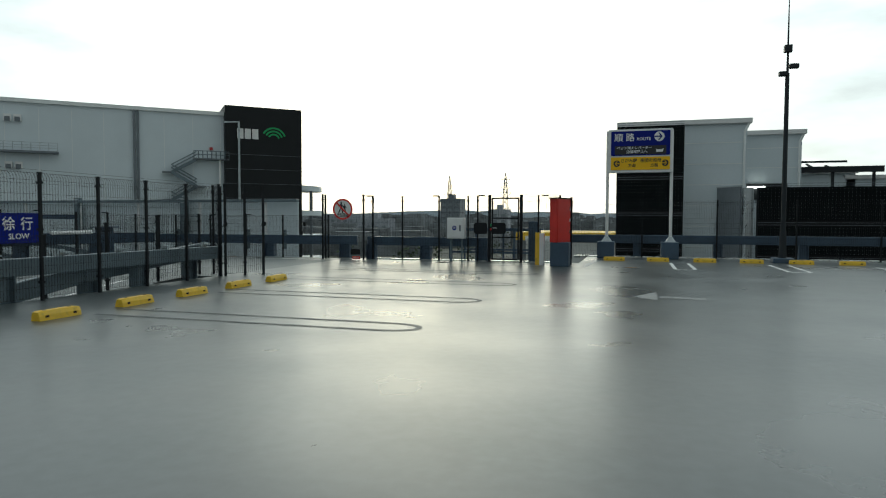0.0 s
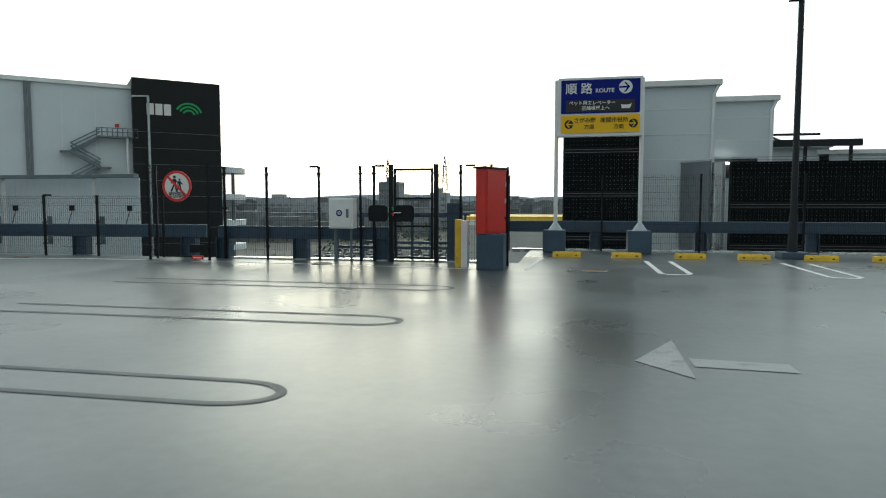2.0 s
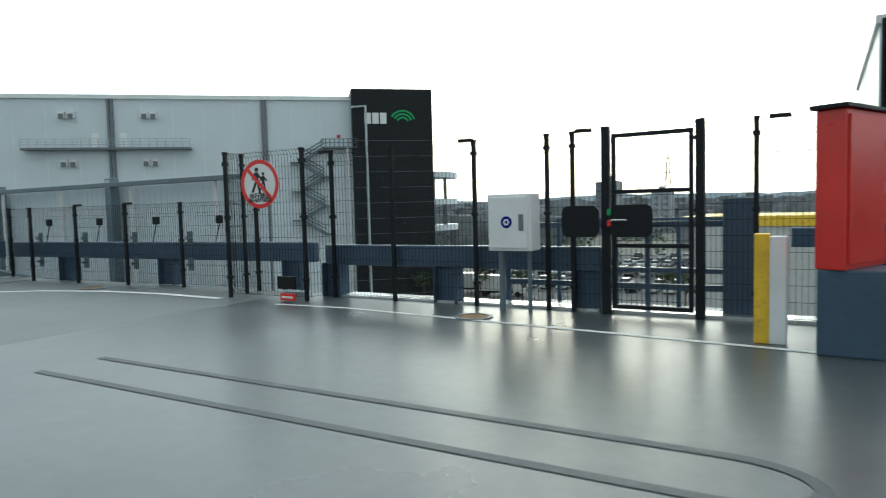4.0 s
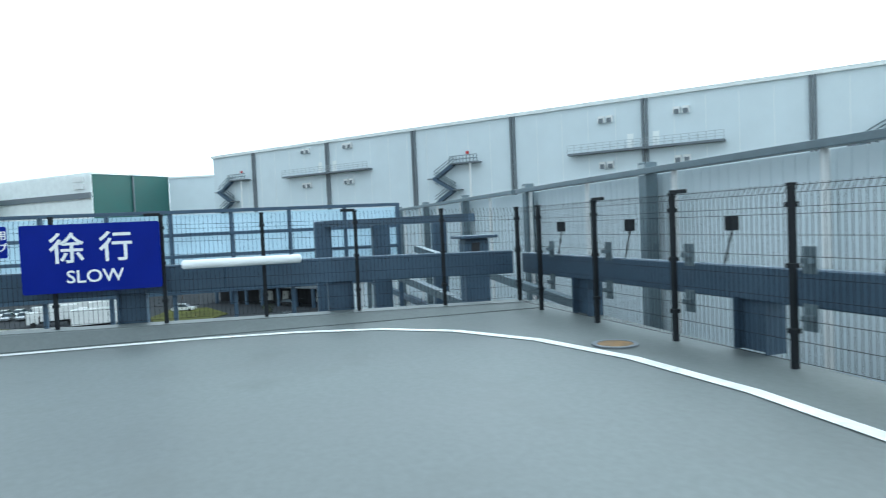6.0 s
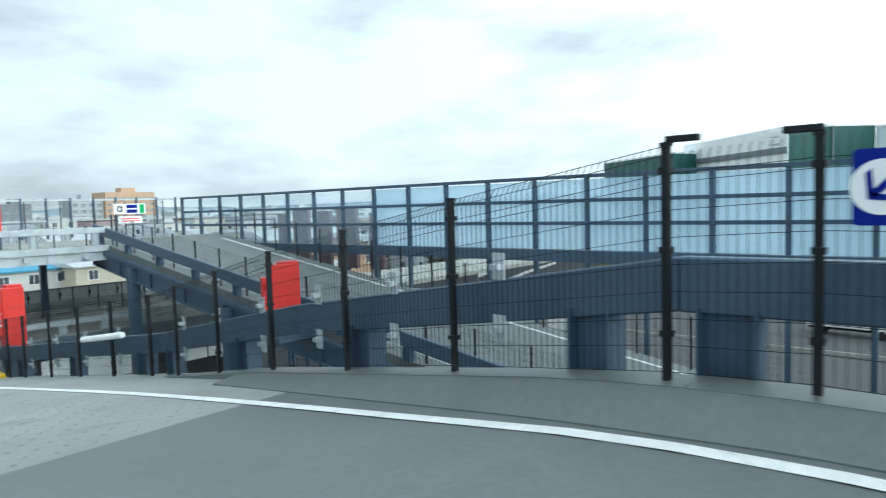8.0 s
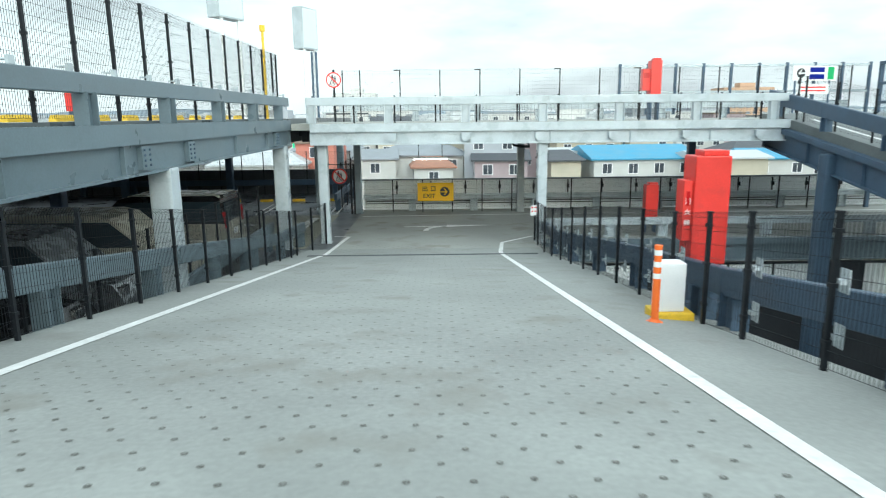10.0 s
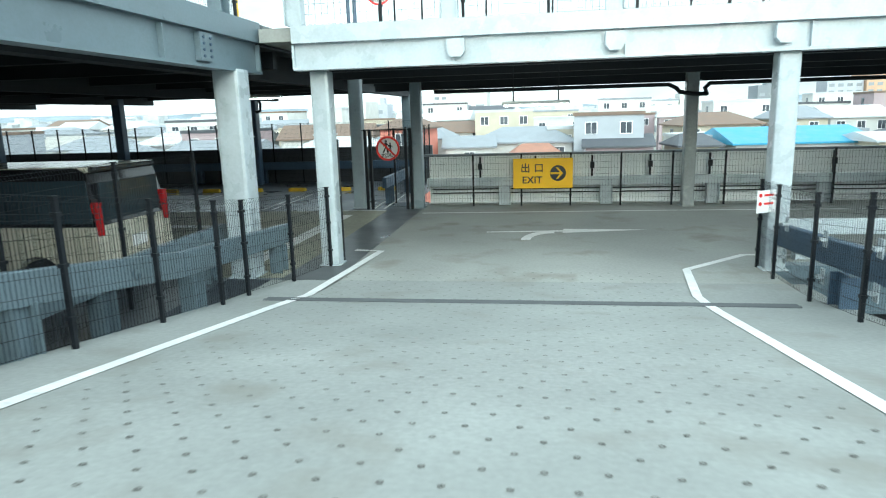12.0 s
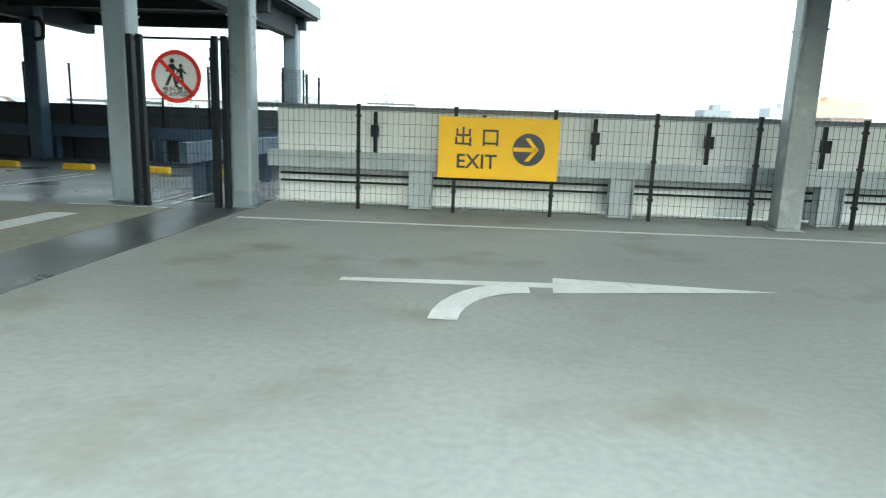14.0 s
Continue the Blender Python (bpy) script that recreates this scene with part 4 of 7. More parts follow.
boxm(bm, -1.71, -1.66, 20.09, 20.1, 0.87, 1.04)
part("handle", bm, GREYW, d, "recessed grey handle")
bm = bmesh.new()
rod(bm, (-1.99, 20.28, 0), (-1.99, 20.28, 0.66), 0.035)
part("post", bm, STEEL_M, g)
bm = bmesh.new()
rod(bm, (-1.68, 20.30, 0), (-1.68, 20.30, 0.66), 0.022)
part("post", bm, STEEL_M, g)

g = thing("hydrant_cabinet", (1.05, 19.75, 0), "tall red metal fire cabinet on a grey concrete plinth", "fire cabinet", "red cabinets")
m = pose(1.24, 19.52, 0, 0, 0, 66)
bm = bmesh.new()
boxb(bm, -0.35, 0.35, -0.02, 0.18, 0.62, 1.74, 0.012, m)
part("body", bm, REDP, g)
bm = bmesh.new()
boxb(bm, -0.39, 0.39, -0.05, 0.21, 1.74, 1.77, 0.006, m)
part("cap", bm, BLACK, g, "dark weather cap")
bm = bmesh.new()
boxb(bm, -0.31, 0.31, -0.035, -0.02, 0.66, 1.70, 0.004, m)
d = part("door", bm, REDP, g)
bm = bmesh.new()
for z in (0.85, 1.15, 1.45):
    boxm(bm, 0.26, 0.30, -0.05, -0.035, z, z + 0.08, m)
part("hinge", bm, CHROME, d)
bm = bmesh.new()
boxb(bm, 0.95, 1.42, 19.25, 19.75, 0.0, 0.62, 0.015)
part("plinth", bm, STEEL_B, g, "grey concrete plinth")
bm = bmesh.new()
boxm(bm, 1.38, 1.43, 20.0, 20.05, 0, 1.8)
part("rear_post", bm, BLACK, g)

g = thing("corner_guard_post", (0.6, 19.5, 0), "short square post painted yellow and white", "bollard")
bm = bmesh.new()
boxb(bm, 0.52, 0.63, 19.55, 19.7, 0, 0.86, 0.008)
part("yellow_half", bm, YEL, g)
bm = bmesh.new()
boxb(bm, 0.63, 0.75, 19.55, 19.7, 0, 0.84, 0.008)
part("white_half", bm, WHITE, g)

g = thing("stair_post", (0.22, 20.85, 0), "blue-grey steel stair head beyond the gate", "steel frame")
bm = bmesh.new()
boxb(bm, 0.15, 0.42, 20.7, 21.0, 0, 1.15, 0.01)
part("frame", bm, STEEL_B, g)
for y in (20.9, 22.6):
    for z in (0.9, 0.25):
        bm = bmesh.new()
        beam(bm, (-2.2, y, z), (0.3, y, z), 0.06, 0.06)
        part("handrail", bm, STEEL_B, g)
    for x in (-2.2, -1.4, -0.6, 0.2):
        bm = bmesh.new()
        beam(bm, (x, y, -1.0), (x, y, 0.93), 0.05, 0.05)
        part("baluster", bm, STEEL_B, g)
bm = bmesh.new()
boxm(bm, -2.4, 0.5, 20.85, 22.7, -0.35, -0.22)
part("platform", bm, STEEL_B, g)

# ---- signs ----
def arrow_disc(m, cx, cy, r, ang, parent, ring, ink, z=0.006):
    """A round badge with an arrow, turned by ang degrees."""
    bm = bmesh.new()
    disc(bm, m, r, 0.003, z, cx, cy)
    part("badge", bm, ring, parent)
    bm = bmesh.new()
    c, s = math.cos(radians(ang)), math.sin(radians(ang))
    def put(pts):
        shape(bm, m, [(cx + r * (x * c - y * s), cy + r * (x * s + y * c)) for x, y in pts], 0.003, z + 0.003)
    put([(-0.95, -0.13), (0.45, -0.13), (0.45, 0.13), (-0.95, 0.13)])
    put([(0.62, 0), (0.02, 0.72), (-0.25, 0.72), (0.32, 0)])
    put([(0.62, 0), (0.32, 0), (-0.25, -0.72), (0.02, -0.72)])
    part("arrow", bm, ink, parent)


g = thing("route_sign", (3.14, 23.77, 0), "tall blue and yellow direction board on two white posts", "direction sign")
m = facing(3.14, 23.70, 3.355, 0)
bm = bmesh.new()
boxb(bm, 2.19, 4.09, 23.71, 23.86, 2.68, 4.03, 0.02)
part("frame", bm, WHITE, g)
bm = bmesh.new()
plate(bm, m, 1.76, 0.76, 0.006, cy=0.235, rad=0.02)
b1 = part("blue_panel", bm, BLUE, g)
bm = bmesh.new()
plate(bm, m, 1.76, 0.40, 0.006, cy=-0.39, rad=0.02)
b2 = part("yellow_panel", bm, YELSIGN, g)
bm = bmesh.new()
plate(bm, m, 1.54, 0.27, 0.004, 0.006, cy=0.02, rad=0.01)
b3 = part("strip", bm, INK, g, "black strip with white border")
zf = m @ Matrix.Translation((0, 0, 0.010))
text_mesh("順 路", 0.27, zf @ Matrix.Translation((-0.48, 0.40, 0)), TEXTW, b1)
text_mesh("ROUTE", 0.13, zf @ Matrix.Translation((0.10, 0.36, 0)), TEXTW, b1)
arrow_disc(m, 0.56, 0.43, 0.15, 0, b1, TEXTW, BLUE)
zt = m @ Matrix.Translation((0, 0, 0.013))
text_mesh("ペット用エレベーター", 0.105, zt @ Matrix.Translation((-0.18, 0.085, 0)), TEXTW, b3)
text_mesh("店舗棟屋上へ", 0.105, zt @ Matrix.Translation((-0.1, -0.035, 0)), TEXTW, b3)
bm = bmesh.new()
shape(bm, m, [(0.48, -0.05), (0.66, -0.05), (0.70, 0.06), (0.62, 0.03), (0.52, 0.03), (0.46, 0.05)], 0.003, 0.011)
part("symbol", bm, TEXTW, b3)
text_mesh("さがみ野", 0.125, zf @ Matrix.Translation((-0.34, -0.31, 0)), INK, b2)
text_mesh("方面", 0.115, zf @ Matrix.Translation((-0.24, -0.46, 0)), INK, b2)
text_mesh("座間市役所", 0.125, zf @ Matrix.Translation((0.32, -0.31, 0)), INK, b2)
text_mesh("方面", 0.115, zf @ Matrix.Translation((0.42, -0.46, 0)), INK, b2)
arrow_disc(m, -0.70, -0.39, 0.10, 180, b2, INK, YELSIGN)
arrow_disc(m, 0.74, -0.39, 0.10, 0, b2, INK, YELSIGN)
for x in (2.10, 4.02):
    bm = bmesh.new()
    rod(bm, (x + 0.06, 23.83, 0.5), (x + 0.06, 23.83, 4.0), 0.048, 14)
    part("post", bm, WHITE, g)
    bm = bmesh.new()
    rod(bm, (x + 0.06, 23.83, 0.52), (x + 0.06, 23.83, 0.68), 0.17, 14, 0.06)
    part("collar", bm, STEEL, g)
    bm = bmesh.new()
    boxb(bm, x - 0.22, x + 0.30, 23.5, 24.05, 0, 0.52, 0.02)
    part("footing", bm, STEEL_B, g, "grey block footing")


def no_walking(x, y, z, yaw, label, r=0.31, readable=True):
    """A round red-bordered sign with two walking figures as plain shapes and a slash."""
    s = thing("no_walking_sign", (x, y, z), label, "warning sign", "no walking signs")
    m = facing(x, y, z, yaw)
    bm = bmesh.new()
    disc(bm, m, r, 0.006)
    face = part("face", bm, WHITE, s)
    bm = bmesh.new()
    disc(bm, m, r, 0.003, 0.006, hole=r * 0.83)
    part("rim", bm, SIGNRED, s, "red rim")
    k = r
    for cx, sc in ((-0.14 * k, 1.0), (0.20 * k, 0.74)):
        bm = bmesh.new()
        u, by = k * sc, 0.06 * k if sc == 1.0 else 0.02 * k
        disc(bm, m, 0.095 * u, 0.003, 0.006, cx, by + 0.53 * u, 14)
        for limb in ([(-0.10, 0.42), (0.09, 0.42), (0.10, 0.02), (-0.09, 0.02)],
                     [(-0.09, 0.06), (0.03, 0.06), (-0.20, -0.42), (-0.31, -0.38)],
                     [(-0.02, 0.06), (0.10, 0.06), (0.13, -0.20), (0.20, -0.45), (0.09, -0.46), (0.03, -0.20)],
                     [(-0.10, 0.42), (-0.04, 0.34), (-0.22, 0.10), (-0.28, 0.14)],
                     [(0.06, 0.42), (0.11, 0.34), (0.30, 0.14), (0.25, 0.09), (0.06, 0.26)]):
            shape(bm, m, [(cx + px * u, by + py * u) for px, py in limb], 0.003, 0.006)
        part("figure", bm, INK, s)
    bm = bmesh.new()
    c45 = math.sqrt(0.5)
    a, w = r * 0.9, r * 0.075
    shape(bm, m, [(-a * c45 - w * c45, a * c45 - w * c45), (-a * c45 + w * c45, a * c45 + w * c45), (a * c45 + w * c45, -a * c45 + w * c45), (a * c45 - w * c45, -a * c45 - w * c45)], 0.003, 0.0095)
    part("slash", bm, SIGNRED, s)
    zt = m @ Matrix.Translation((0, 0, 0.014))
    text_mesh("歩行禁止", r * 0.28, zt @ Matrix.Translation((0, -0.52 * r, 0)), INK, face)
    if readable:
        text_mesh("DO NOT WALK", r * 0.17, zt @ Matrix.Translation((0, -0.69 * r, 0)), INK, face)
    for dz in (-0.12, 0.12):
        bm = bmesh.new()
        boxm(bm, -0.2, 0.2, dz - 0.015, dz + 0.015, -0.03, 0.0, m)
        part("bracket", bm, STEEL, s)
    return s


no_walking(-5.23, 19.98, 1.49, 4, "round red-rimmed no walking sign on the tall mesh fence")
plan(SOUTH)
no_walking(-6.04, -19.55, -2.33, 180, "round red-rimmed no walking sign at the lower gate")
no_walking(-5.9, -19.9, 1.49, 180, "round red-rimmed no walking sign at the bridge")


g = thing("sign_post", (-5.9, -19.97, -0.16), "slim black post carrying the bridge sign", "post")
bm = bmesh.new()
boxb(bm, -5.94, -5.86, -20.01, -19.93, -0.16, 1.9, 0.008)
part("shaft", bm, BLACK, g)
plan(0.0)
g = thing("foot_notice", (-4.77, 20.02, 0), "small red and white notice at the fence foot", "notice")
bm = bmesh.new()
boxb(bm, -4.9, -4.66, 19.92, 19.945, 0.02, 0.11, 0.004)
part("notice", bm, SIGNRED, g, "small red and white notice")
bm = bmesh.new()
boxm(bm, -4.87, -4.69, 19.915, 19.921, 0.05, 0.075)
part("notice_bar", bm, WHITE, g)
bm = bmesh.new()
boxb(bm, -4.96, -4.66, 19.935, 19.965, 0.16, 0.32, 0.006)
part("back_board", bm, DARKBOX, g, "black board above the notice")


def board(name, m, w, h, material, label, category, parent=None, rad=0.02):
    s = thing(name, m.translation, label, category)
    bm = bmesh.new()
    plate(bm, m, w, h, 0.012, -0.012, rad=rad)
    part("panel", bm, material, s)
    for dx in (-w * 0.3, w * 0.3):
        bm = bmesh.new()
        boxm(bm, dx - 0.02, dx + 0.02, -h * 0.45, h * 0.45, -0.035, -0.012, m)
        part("mounting_rail", bm, STEEL, s)
    return s


m = facing(-11.93, 15.135, 0.942, 90)
s = board("slow_sign", m, 1.43, 0.765, BLUE, "large blue sign reading slow on the landing fence", "road sign", rad=0.03)
zt = m @ Matrix.Translation((0, 0, 0.003))
panel = [c for c in s.children if c.name.startswith("panel")][0]
text_mesh("徐", 0.36, zt @ Matrix.Translation((-0.25, 0.09, 0)), TEXTW, panel)
text_mesh("行", 0.36, zt @ Matrix.Translation((0.25, 0.09, 0)), TEXTW, panel)
text_mesh("SLOW", 0.20, zt @ Matrix.Translation((0.02, -0.215, 0)), TEXTW, panel, wide=1.05)
m = facing(-11.94, 13.965, 1.152, 90)
s = board("slope_sign", m, 0.67, 0.345, BLUE, "small blue sign for the down-only slope on the landing fence", "road sign")
panel = [c for c in s.children if c.name.startswith("panel")][0]
zt = m @ Matrix.Translation((0, 0, 0.003))
text_mesh("下り専用", 0.105, zt @ Matrix.Translation((0.13, 0.07, 0)), TEXTW, panel)
text_mesh("スロープ", 0.105, zt @ Matrix.Translation((0.13, -0.065, 0)), TEXTW, panel)
arrow_disc(m, -0.22, 0.0, 0.125, 225, panel, TEXTW, BLUE, z=0.0)

plan(SOUTH)
m = facing(-9.94, -19.98, -3.06, 180)
s = board("exit_sign", m, 1.5, 0.76, YELSIGN, "yellow exit sign with an arrow on the lower fence", "exit sign", rad=0.01)
panel = [c for c in s.children if c.name.startswith("panel")][0]
zt = m @ Matrix.Translation((0, 0, 0.003))
for glyph, gx in (("出", -0.44), ("口", -0.10)):
    text_mesh(glyph, 0.25, zt @ Matrix.Translation((gx, 0.12, 0)), INK, panel)
text_mesh("EXIT", 0.25, zt @ Matrix.Translation((-0.27, -0.175, 0)), INK, panel)
arrow_disc(m, 0.38, 0.0, 0.20, 0, panel, INK, YELSIGN, z=0.0)


def pad_light(p, q, label):
    """A round white foam bar with capped ends."""
    s = thing("bumper_bar", p, label, "bumper bar")
    p, q = Vector(p), Vector(q)
    bm = bmesh.new()
    rod(bm, p, q, 0.052, 20)
    bmesh.ops.bevel(bm, geom=[e for e in bm.edges if e.calc_face_angle(0) > 1.0], offset=0.014, segments=3, affect='EDGES')
    part("bar", bm, WHITE, s)
    for t in (0.2, 0.8):
        c = p.lerp(q, t)
        bm = bmesh.new()
        boxm(bm, c.x - 0.12, c.x - 0.02, c.y - 0.03, c.y + 0.03, c.z - 0.02, c.z + 0.02)
        part("clip", bm, BLACK, s)


plan(0.0)
pad_light((-11.9, 16.07, 0.80), (-11.9, 17.43, 0.80), "white round bumper bar fixed to the landing fence")
plan(SOUTH)
pad_light((-13.08, 3.9, -1.06), (-13.14, 5.35, -0.83), "white round bumper bar fixed to the ramp fence")

# ---- landing and ramp markings ----
plan(0.0)
arc = [(-5.9, 19.85), (-7.2, 19.9), (-8.4, 19.78), (-9.5, 19.45), (-10.4, 18.9), (-10.95, 18.2), (-11.25, 17.3), (-11.38, 16.3), (-11.4, 15.3), (-11.4, 14.4), (-11.41, 13.7), (-11.43, 13.0),
       (-11.46, 12.4), (-11.5, 11.7), (-11.55, 11.0), (-11.61, 10.3), (-11.67, 9.5), (-11.73, 8.6), (-11.79, 7.5), (-11.83, 6.5)]
stripe("edge_line", arc + [(-11.85, 5.5 - 0.5 * k) for k in range(39)] + [(-12.05, -15.1), (-13.15, -16.15), (-13.9, -16.15)], 0.12, 0.003, LINE, "white edge line round the landing and along the ramp", zf=ramp_z)
plan(SOUTH)
stripe("edge_line", [(-6.7, 15.0 - 0.5 * k) for k in range(52)] + [(-6.8, -11.3), (-7.05, -14.4), (-6.55, -14.46)], 0.13, 0.003, LINE, "white edge line along the ramp", zf=ramp_z)
for x in (-21.45, -26.25):
    stripe("edge_line", [(x, 12.0 - 1.0 * k) for k in range(26)], 0.12, 0.004, LINE, "white edge line along the rising ramp", zf=up_z)
stripe("edge_line", [(-7.0, -18.9), (-13.0, -19.1), (-30, -19.2)], 0.10, 0.003, LINE, "white edge line on the lower lane", zf=low_flat)
bm = bmesh.new()
for y in (-10.88, -10.94, -11.0):
    boxm(bm, -12.85, -6.35, y - 0.028, y + 0.028, ramp_z(y) - 0.02, ramp_z(y) + (0.012 if y != -10.94 else 0.006))
setting("expansion_joint", bm, JOINT, "dark steel expansion joint across the foot of the ramp", "expansion joint")
# turn arrow on the lower lane
bm = bmesh.new()
for pts in (((-8.8, -16.32), (-10.35, -16.45), (-10.35, -16.3), (-8.8, -16.22)), ((-10.32, -16.15), (-10.36, -16.62), (-12.0, -16.5))):
    bm.faces.new([bm.verts.new((x, y, LOW + 0.002)) for x, y in pts])
prev = None
for k in range(9):
    a = k / 8 * math.pi / 2
    cx, cy = -10.16, -15.4
    o = [bm.verts.new((cx + r * math.cos(a) * 0.75, cy - r * math.sin(a) * 1.15, LOW + 0.003)) for r in (0.62, 0.86)]
    if prev:
        bm.faces.new((prev[0], prev[1], o[1], o[0]))
    prev = o
for f in bm.faces:
    f.normal_update()
    if f.normal.z < 0:
        f.normal_flip()
setting("arrow_marking", bm, LINE, "white turn arrow on the lower lane", "road marking")

# ring grooves of the ramp surface
verts, faces = [], []
def ring(x, y, zf, r=0.05, n=8, w=0.011):
    k = len(verts)
    for i in range(n):
        a = i * math.tau / n
        for q in (r, r - w):
            xx, yy = x + q * math.cos(a), y + q * math.sin(a)
            verts.append((xx, yy + PLAN.y, zf(yy) + 0.0005))
    for i in range(n):
        j = (i + 1) % n
        faces.append((k + 2 * i, k + 2 * j, k + 2 * j + 1, k + 2 * i + 1))
j = 0
y = 10.9
while y > -12.9:
    x = -11.6 + (0.14 if j % 2 else 0)
    while x < -6.95:
        ring(x + random.uniform(-0.012, 0.012), y + random.uniform(-0.012, 0.012), ramp_z, r=0.020)
        x += 0.28
    y -= 0.19
    j += 1
me = bpy.data.meshes.new("ring_grooves")
me.from_pydata(verts, [], faces)
me.materials.append(CONC_D)
tagged(new("ring_grooves", me), "ring-shaped anti-slip grooves pressed into the ramp concrete", "grooves", kind="stuff")

plan(SOUTH)
for k in range(4):
    x = -8.54 - 3.26 * k
    g = thing("fence_lamp", (x, -20.3, 1.87), "small flat black lamp on the bridge fence top", "fence lamp", "fence lamps")
    bm = bmesh.new()
    boxb(bm, x - 0.02, x + 0.24, -20.33, -20.27, 1.855, 1.895, 0.006)
    part("case", bm, BLACK, g)
plan(0.0)
# small cap boxes clipped to the fence tops
for x, y, z, yaw in ((-4.59, 20.5, 1.88, 0), (-2.52, 20.5, 1.87, 0), (-1.15, 20.5, 1.87, 0), (0.65, 20.5, 1.86, 0), (-12.0, 12.84, 1.44, 90), (-12.0, 13.42, 1.435, 90), (-12.0, 15.77, 1.39, 90), (-12.0, 18.03, 1.355, 90), (-8.76, 20.505, 1.32, 4), (-10.03, 20.425, 1.32, 4)):
    g = thing("fence_lamp", (x, y, z), "small flat black lamp on the fence top", "fence lamp", "fence lamps")
    bm = bmesh.new()
    boxb(bm, -0.09, 0.09, -0.025, 0.025, -0.01, 0.025, 0.006, pose(x, y, z, 0, 0, yaw))
    part("case", bm, BLACK, g)
# manholes, drain
for x, y, r in ((-8.95, 19.95, 0.2), (-2.1, 19.8, 0.2), (2.95, 19.4, 0.22)):
    g = thing("drain_cover", (x, y, 0), "round rusty drain cover set in the floor", "drain cover", "drain covers")
    bm = bmesh.new()
    disc(bm, pose(x, y, 0), r, 0.012, 0.0, hole=r * 0.8)
    part("ring", bm, GREYW, g)
    bm = bmesh.new()
    disc(bm, pose(x, y, 0), r * 0.78, 0.008, 0.0)
    part("lid", bm, mat("rusty_lid", (0.20, 0.12, 0.05), rough=0.8, var=0.3, scale=9), g)

plan(SOUTH)
# ---- things beside the ramp ----
x, y = -12.45, 0.15
z = ramp_z(y) - west_drop(y) * 0.6
g = thing("delineator_post", (x, y, z), "orange flexible delineator post with white bands", "delineator")
bm = bmesh.new()
rod(bm, (x, y, z), (x, y, z + 0.035), 0.11, 20, 0.09)
rod(bm, (x, y, z + 0.035), (x, y, z + 0.07), 0.07, 20, 0.045)
part("foot", bm, ORANGE, g)
bm = bmesh.new()
rod(bm, (x, y, z + 0.05), (x, y, z + 0.90), 0.042, 18)
part("tube", bm, ORANGE, g)
for zz in (0.53, 0.66, 0.79):
    bm = bmesh.new()
    rod(bm, (x, y, z + zz), (x, y, z + zz + 0.06), 0.0435, 18)
    part("reflective_band", bm, WHITE, g, "white reflective band")
x, y = -12.78, -0.35
z = ramp_z(y) - west_drop(y) * 0.75
g = thing("ramp_cabinet", (x, y, z), "white metal control cabinet on a yellow block", "cabinet")
bm = bmesh.new()
boxb(bm, x - 0.24, x + 0.22, y - 0.2, y + 0.2, z - 0.06, z + 0.12, 0.02)
part("plinth", bm, YEL, g, "yellow painted block")
bm = bmesh.new()
boxb(bm, x - 0.14, x + 0.17, y - 0.13, y + 0.13, z + 0.12, z + 0.70, 0.02)
part("body", bm, WHITE, g)
bm = bmesh.new()
boxm(bm, x + 0.17, x + 0.173, y - 0.09, y + 0.02, z + 0.58, z + 0.61)
part("vent_slot", bm, GREYW, g)


def fire_cabinet(x, y, z, yaw, h, label, lettered=True, w=0.62, d=0.5, leg=0.45, side=0.25):
    s = thing("fire_cabinet", (x, y, z), label, "fire cabinet", "red cabinets")
    m = pose(x, y, z, 0, 0, yaw)
    bm = bmesh.new()
    boxb(bm, -w / 2, w / 2, -d / 2, d / 2, 0, h, 0.015, m)
    part("body", bm, REDP, s)
    bm = bmesh.new()
    boxb(bm, -w * 0.25, w / 2 - 0.02, -d / 2 + 0.05, d / 2 - 0.05, h, h + 0.07, 0.01, m)
    part("cap", bm, REDP, s)
    b = None
    if side > 0:
        bm = bmesh.new()
        boxb(bm, -w / 2 - side, -w / 2, -d / 2 + 0.05, d / 2 - 0.1, h * 0.22, h * 0.78, 0.012, m)
        b = part("side_box", bm, REDP, s, "smaller red hose box on its side")
        bm = bmesh.new()
        boxm(bm, -w / 2 - side + 0.04, -w / 2 - 0.04, -d / 2 + 0.035, -d / 2 + 0.05, h * 0.55, h * 0.68, m)
        part("lamp", bm, LENSR, b)
    if lettered:
        mm = m @ facing(-w / 2 - side / 2, -d / 2 + 0.048, h * 0.5, 0)
        for k, ch in enumerate("消火器"):
            text_mesh(ch, 0.085, mm @ Matrix.Translation((0, 0.12 - 0.14 * k, 0.002)), WHITE, b)
    for xx in (-w / 2 + 0.05, w / 2 - 0.05):
        bm = bmesh.new()
        boxm(bm, xx - 0.03, xx + 0.03, -d / 2 + 0.05, d / 2 - 0.05, -leg, 0, m)
        part("leg", bm, STEEL_B, s)
    return s


fire_cabinet(-13.60, -1.5, -1.93, 180, 1.42, "tall red fire cabinet standing outside the ramp fence", True, 0.46, 0.42, side=0.12, leg=0.5)
fire_cabinet(-17.2, -14.7, LOW + 0.5, 180, 1.12, "red fire cabinet on the lower lane", False, 0.42, 0.36, leg=0.5, side=0)
fire_cabinet(-17.05, -14.5, 0.5, 180, 1.2, "red fire cabinet on the bridge", False, 0.34, 0.4, leg=0.66)
fire_cabinet(-19.7, 0.8, -2.0, 150, 1.6, "red fire cabinet beside the rising ramp", False, 0.8, 0.6)
bm = bmesh.new()
g = thing("bracket_arm", (-19.7, 0.8, -2.6), "blue-grey steel bracket carrying a red cabinet", "bracket")
